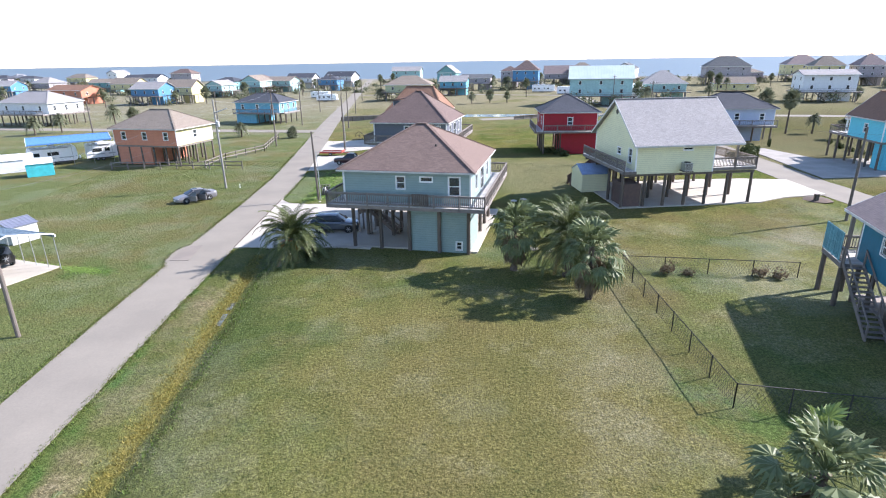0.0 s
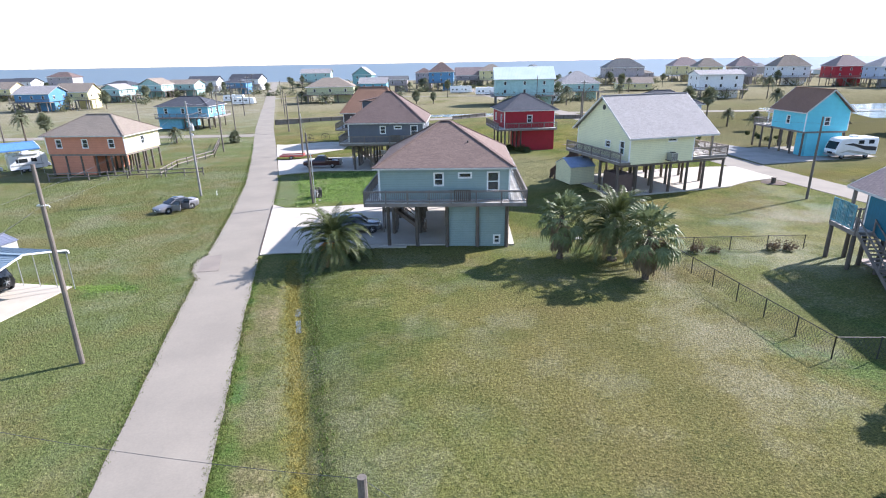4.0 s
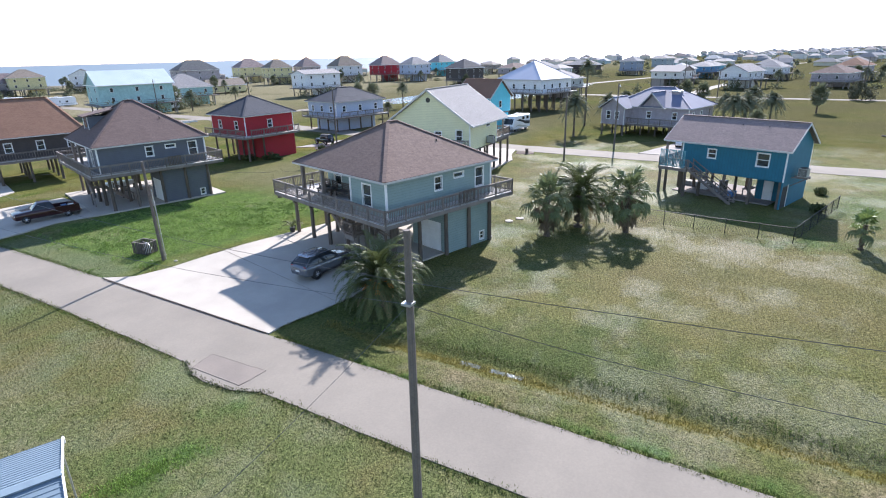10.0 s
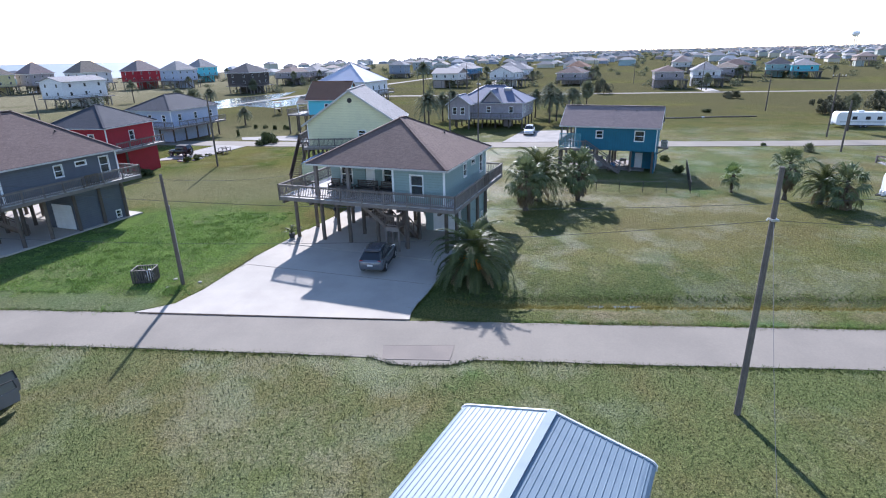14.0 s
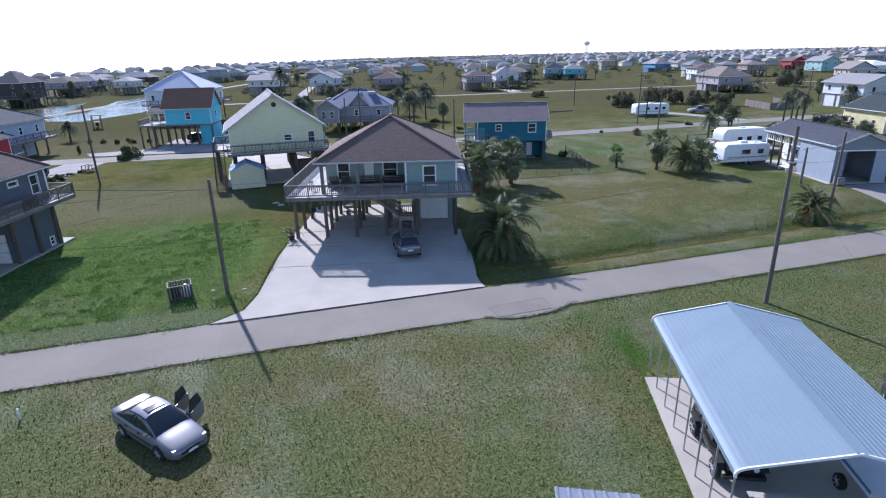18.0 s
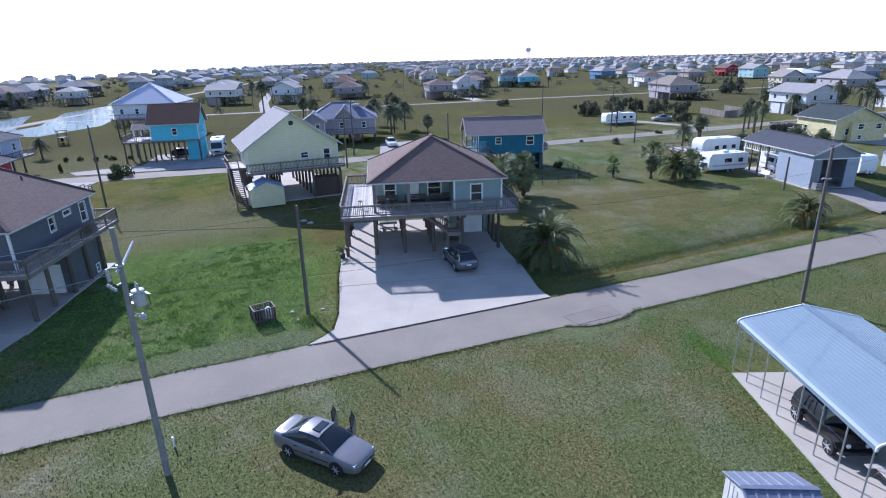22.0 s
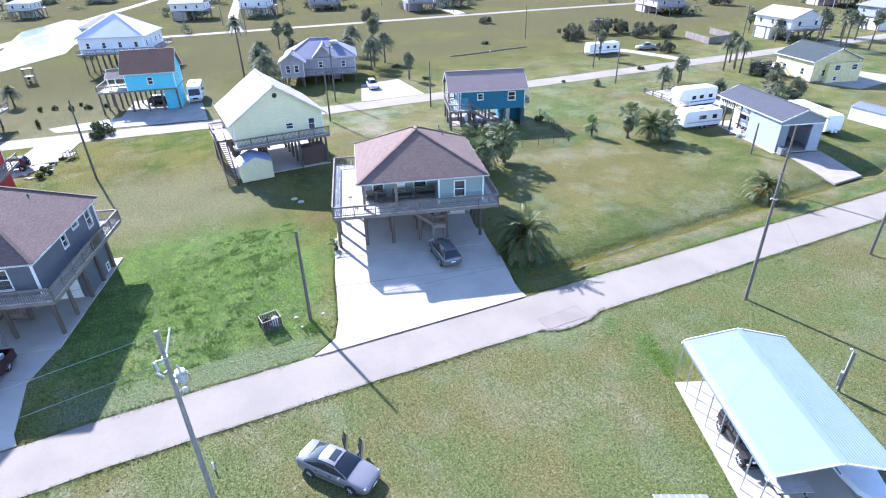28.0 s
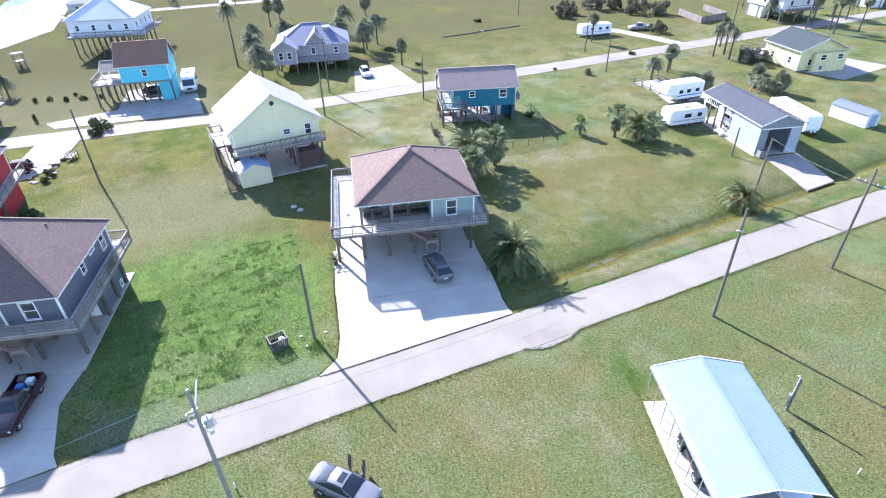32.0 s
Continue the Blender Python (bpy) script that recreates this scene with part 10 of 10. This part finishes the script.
# further streets
strip("road", [(75, 240), (30, 262), (-20, 280)], 2.4, 0.03, M_ROAD, "pale cross road", "road", 0.1, 4.0)
strip("road", [(22, 150), (60, 156), (140, 128), (300, 78), (700, -45)], 2.4, 0.03, M_ROAD, "pale far road", "road", 0.1, 6.0)
strip("road", [(118, -420), (148, -160), (158, -70), (163, 0), (166, 40), (172, 112)], 2.4, 0.03, M_ROAD, "pale far road", "road", 0.1, 6.0)
strip("road", [(167, 46), (215, 41), (300, 27)], 2.0, 0.03, M_SHELL, "pale lane between far plots", "road", 0.1, 6.0)
strip("road", [(48.5, -40.5), (56, -39.5), (64.5, -38), (70, -36)], 1.8, 0.02, M_SHELL, "tan dirt drive to a parked trailer", "driveway", 0.2, 2.0)
strip("road", [(184, -44), (172, -42), (163.5, -40)], 2.6, 0.03, M_CONCRETE, "white concrete drive of a far house", "driveway", 0.1, 3.0)
strip("road", [(-20, 135), (-60, 146), (-160, 172), (-400, 245)], 2.4, 0.03, M_ROAD, "pale far road", "road", 0.1, 6.0)

# ---- grass ----


def tufts(name, spots, blades, size, material_, label, seed=1):
    r = random.Random(seed)
    v, f = [], []
    for x, y in spots:
        g = ground_z(x, y)
        for _ in range(blades):
            a, s = r.uniform(0, 6.283), size * r.uniform(0.6, 1.4)
            bx, by = x + r.gauss(0, size * 0.5), y + r.gauss(0, size * 0.5)
            dx, dy = math.cos(a), math.sin(a)
            w = 0.16 * s
            k = len(v)
            v += [(bx - dy * w, by + dx * w, g - 0.02), (bx + dy * w, by - dx * w, g - 0.02), (bx + dx * s * 0.6, by + dy * s * 0.6, g + s)]
            f.append((k, k + 1, k + 2))
    me = bpy.data.meshes.new(name)
    me.from_pydata(v, [], f)
    me.materials.append(material_)
    return tagged(new(name, me), label, "grass", kind="stuff")


r3 = random.Random(31)
M_LUSH = leaf("lush_blade", (0.155, 0.26, 0.052), (0.21, 0.315, 0.08))
# darker than M_LUSH: the clumps' shaded sides are put into the colour
M_CLUMP = leaf("clump_blade", (0.12, 0.20, 0.045), (0.17, 0.25, 0.07))
lot = []
while len(lot) < 9000:
    x, y = r3.uniform(-15, 20), r3.uniform(61, 84)
    n1 = noise.noise(Vector((x * 0.3, y * 0.3, 4.0))) + 0.7 * noise.noise(Vector((x * 1.0, y * 1.0, 9.0)))
    if n1 > -0.6 + 0.7 * r3.random() and (Vector((x, y)) - Vector((-3.5, 71.5))).length < 8.0 + 5 * n1 and not (x < -8 and y > 83) and not (-16 < x < 4 and y < 67.2 - (x + 15) * 0.32):
        lot.append((x, y))
tufts("long_grass", lot, 4, 0.085, M_LUSH, "lush green grass clumps on the empty plot")
clumps = []
while len(clumps) < 1900:
    x, y = r3.uniform(-14, 14), r3.uniform(62, 83)
    n2 = noise.noise(Vector((x * 0.75, y * 0.38, 2.0))) + 1.0 * noise.noise(Vector((x * 2.6, y * 1.4, 7.0)))
    if n2 > 0.12 + 0.3 * r3.random() and abs((x - 5.0) * 0.59 + (y - 66.0) * 0.81) < 2.0 + 5 * n2 and -11.5 < x < 8 and not (-16 < x < 4 and y < 67.6 - (x + 15) * 0.32):
        clumps.append((x, y))
tufts("grass_clump", clumps, 7, 0.15, M_CLUMP, "taller grass clumps on the empty plot, shade painted into a darker green", 8)
nettles = [(-11.0 + r3.gauss(0, 0.45), 65.3 + r3.gauss(0, 0.35)) for _ in range(90)]
tufts("weed_patch", nettles, 7, 0.17, M_CLUMP, "dark green weeds beside the service pole", 12)
weeds = [(-12.6 + r3.gauss(0, 0.35), y_) for y_ in (r3.uniform(2, 46) for _ in range(2600))]
tufts("ditch_weeds", weeds, 4, 0.11, M_GOLD, "golden dry weeds along the ditch", 2)
verge = [(x_, y_) for x_, y_ in ((road_x(v) + r3.choice((-2.3, 2.3)) + r3.gauss(0, 0.16), v) for v in (r3.uniform(-20, 120) for _ in range(5200))) if not (x_ > road_x(y_) and (47.5 < y_ < 66.8 or 84 < y_ < 98.5 or 101 < y_ < 119.5)) and not (x_ < road_x(y_) and 43.0 < y_ < 51.0)]
tufts("verge_grass", verge, 4, 0.09, M_BLADE, "green grass fringe along the road", 3)
rims = [[(-19.6, 49.9), (-19.8, 49.3), (-20.3, 48.4), (-20.45, 47.2), (-20.35, 45.4), (-20.0, 44.4), (-19.6, 43.4)], [(-14.3, 48.0), (-13.0, 47.75), (-11.3, 47.2), (-9.0, 46.6), (-7.0, 46.3), (-5.0, 45.9)], [(-14.5, 66.0), (-13.2, 64.0), (-11, 63.1), (-8, 62.3), (-5, 61.6), (-2, 60.7)]]
edge = []
for line in rims:
    for p, q in zip(line, line[1:]):
        for _ in range(int(60 * math.dist(p, q))):
            u = r3.random()
            edge.append((p[0] + (q[0] - p[0]) * u + r3.gauss(0, 0.1), p[1] + (q[1] - p[1]) * u + r3.gauss(0, 0.1)))
tufts("edge_grass", edge, 4, 0.1, M_TURF, "ragged grass along the paving edges", 6)
roadside = [(x_, y_) for x_, y_ in ((road_x(v) + r3.choice((-2.26, 2.26)) + r3.gauss(0, 0.14), v) for v in (r3.uniform(-10, 100) for _ in range(9000))) if not (x_ > road_x(y_) and (47.5 < y_ < 66.8 or 84 < y_ < 98.5)) and not (x_ < road_x(y_) and 43.4 < y_ < 50.6)]
tufts("roadside_grass", roadside, 4, 0.085, M_TURF, "ragged grass creeping over the road edge", 7)
bank = [(-11.5 + r3.gauss(0, 0.35), r3.uniform(2, 45)) for _ in range(900)]
tufts("bank_grass", bank, 4, 0.09, M_BLADE, "long green grass on the ditch bank", 4)
pad = [(-28.3 - 0.905 * u + r3.gauss(0, 0.15), 44.9 + 0.42 * u + r3.gauss(0, 0.15)) for u in (r3.uniform(-2, 11) for _ in range(500))]
pad += [(-26.2 + 0.93 * u + 0.37 * v, 43.9 - 0.37 * u + 0.6 * v) for u, v in ((r3.gauss(0, 1.2), r3.gauss(0, 0.45)) for _ in range(900))]
tufts("pad_grass", pad, 4, 0.08, M_LUSH, "grass along the carport pad", 5)


def turf(count, rect, size, seed, name, label, lift=0.6, flop=1.0):
    """Short blades scattered over the lawn, off the paving."""
    rng = np.random.default_rng(seed)
    x, y = rng.uniform(rect[0], rect[2], count), rng.uniform(rect[1], rect[3], count)
    mid = np.interp(y, (-60, 11, 34, 48, 65, 80, 105, 150), (-20.9, -18.5, -17.92, -17.5, -16.7, -16.35, -16.9, -18.5))
    keep = np.abs(x - mid) > 2.25
    keep &= ~((x > mid) & (x < 3) & (y > 47.6 - (x + 15) * 0.24) & (y < 66.2 - (x + 14.5) * 0.42))
    keep &= ~((x > mid) & (x < -2) & (((y > 84) & (y < 97.5)) | ((y > 101) & (y < 118))))
    keep &= ~((x > -12.7) & (x < 11.5) & (y > -4.9 - (x + 5) * 0.33) & (y < 2.0 - (x + 12.5) * 0.33) & ((x > -5) | (y > -3.2 - (x + 12.5) * 0.4)))
    keep &= ~((x < mid) & (x > -21.2) & (y > 43.2) & (y < 51))
    u, w = (x + 34.25) * -0.906 + (y - 43.5) * 0.423, -(x + 34.25) * 0.423 - (y - 43.5) * 0.906
    keep &= ~((np.abs(u - 0.7) < 6.6) & (np.abs(w) < 3.7))
    x, y = x[keep], y[keep]
    n = len(x)
    z = np.array([ground_z(p, q) for p, q in zip(x, y)])
    a, s = rng.uniform(0, 2 * math.pi, n), size * rng.uniform(0.6, 1.5, n)
    lean = flop * rng.uniform(0.3, 1.3, n)
    dx, dy, wd = np.cos(a), np.sin(a), 0.28 * s
    v = np.stack([x - dy * wd, y + dx * wd, z - 0.01, x + dy * wd, y - dx * wd, z - 0.01, x + dx * s * lean, y + dy * s * lean, z + s * lift], 1).reshape(-1, 3)
    me = bpy.data.meshes.new(name)
    me.from_pydata(v.tolist(), [], np.arange(3 * n).reshape(-1, 3).tolist())
    me.materials.append(M_TURF)
    return tagged(new(name, me), label, "grass", kind="stuff")


turf(125000, (-15, -20, 24, 60), 0.062, 3, "lawn_grass", "short mown grass blades on the house plots")
turf(120000, (-46, 15, -19, 95), 0.066, 4, "lawn_grass", "short mown grass blades beyond the road", 1.0, 0.55)
turf(30000, (-14, 60, 34, 84), 0.07, 5, "lawn_grass", "short grass blades on the empty plot")


# slim poles along the further streets
for i in range(16):
    power_pole(r2.uniform(95, 330), r2.uniform(-170, 60), r2.uniform(8.5, 11), 0, label="distant slim wooden pole")
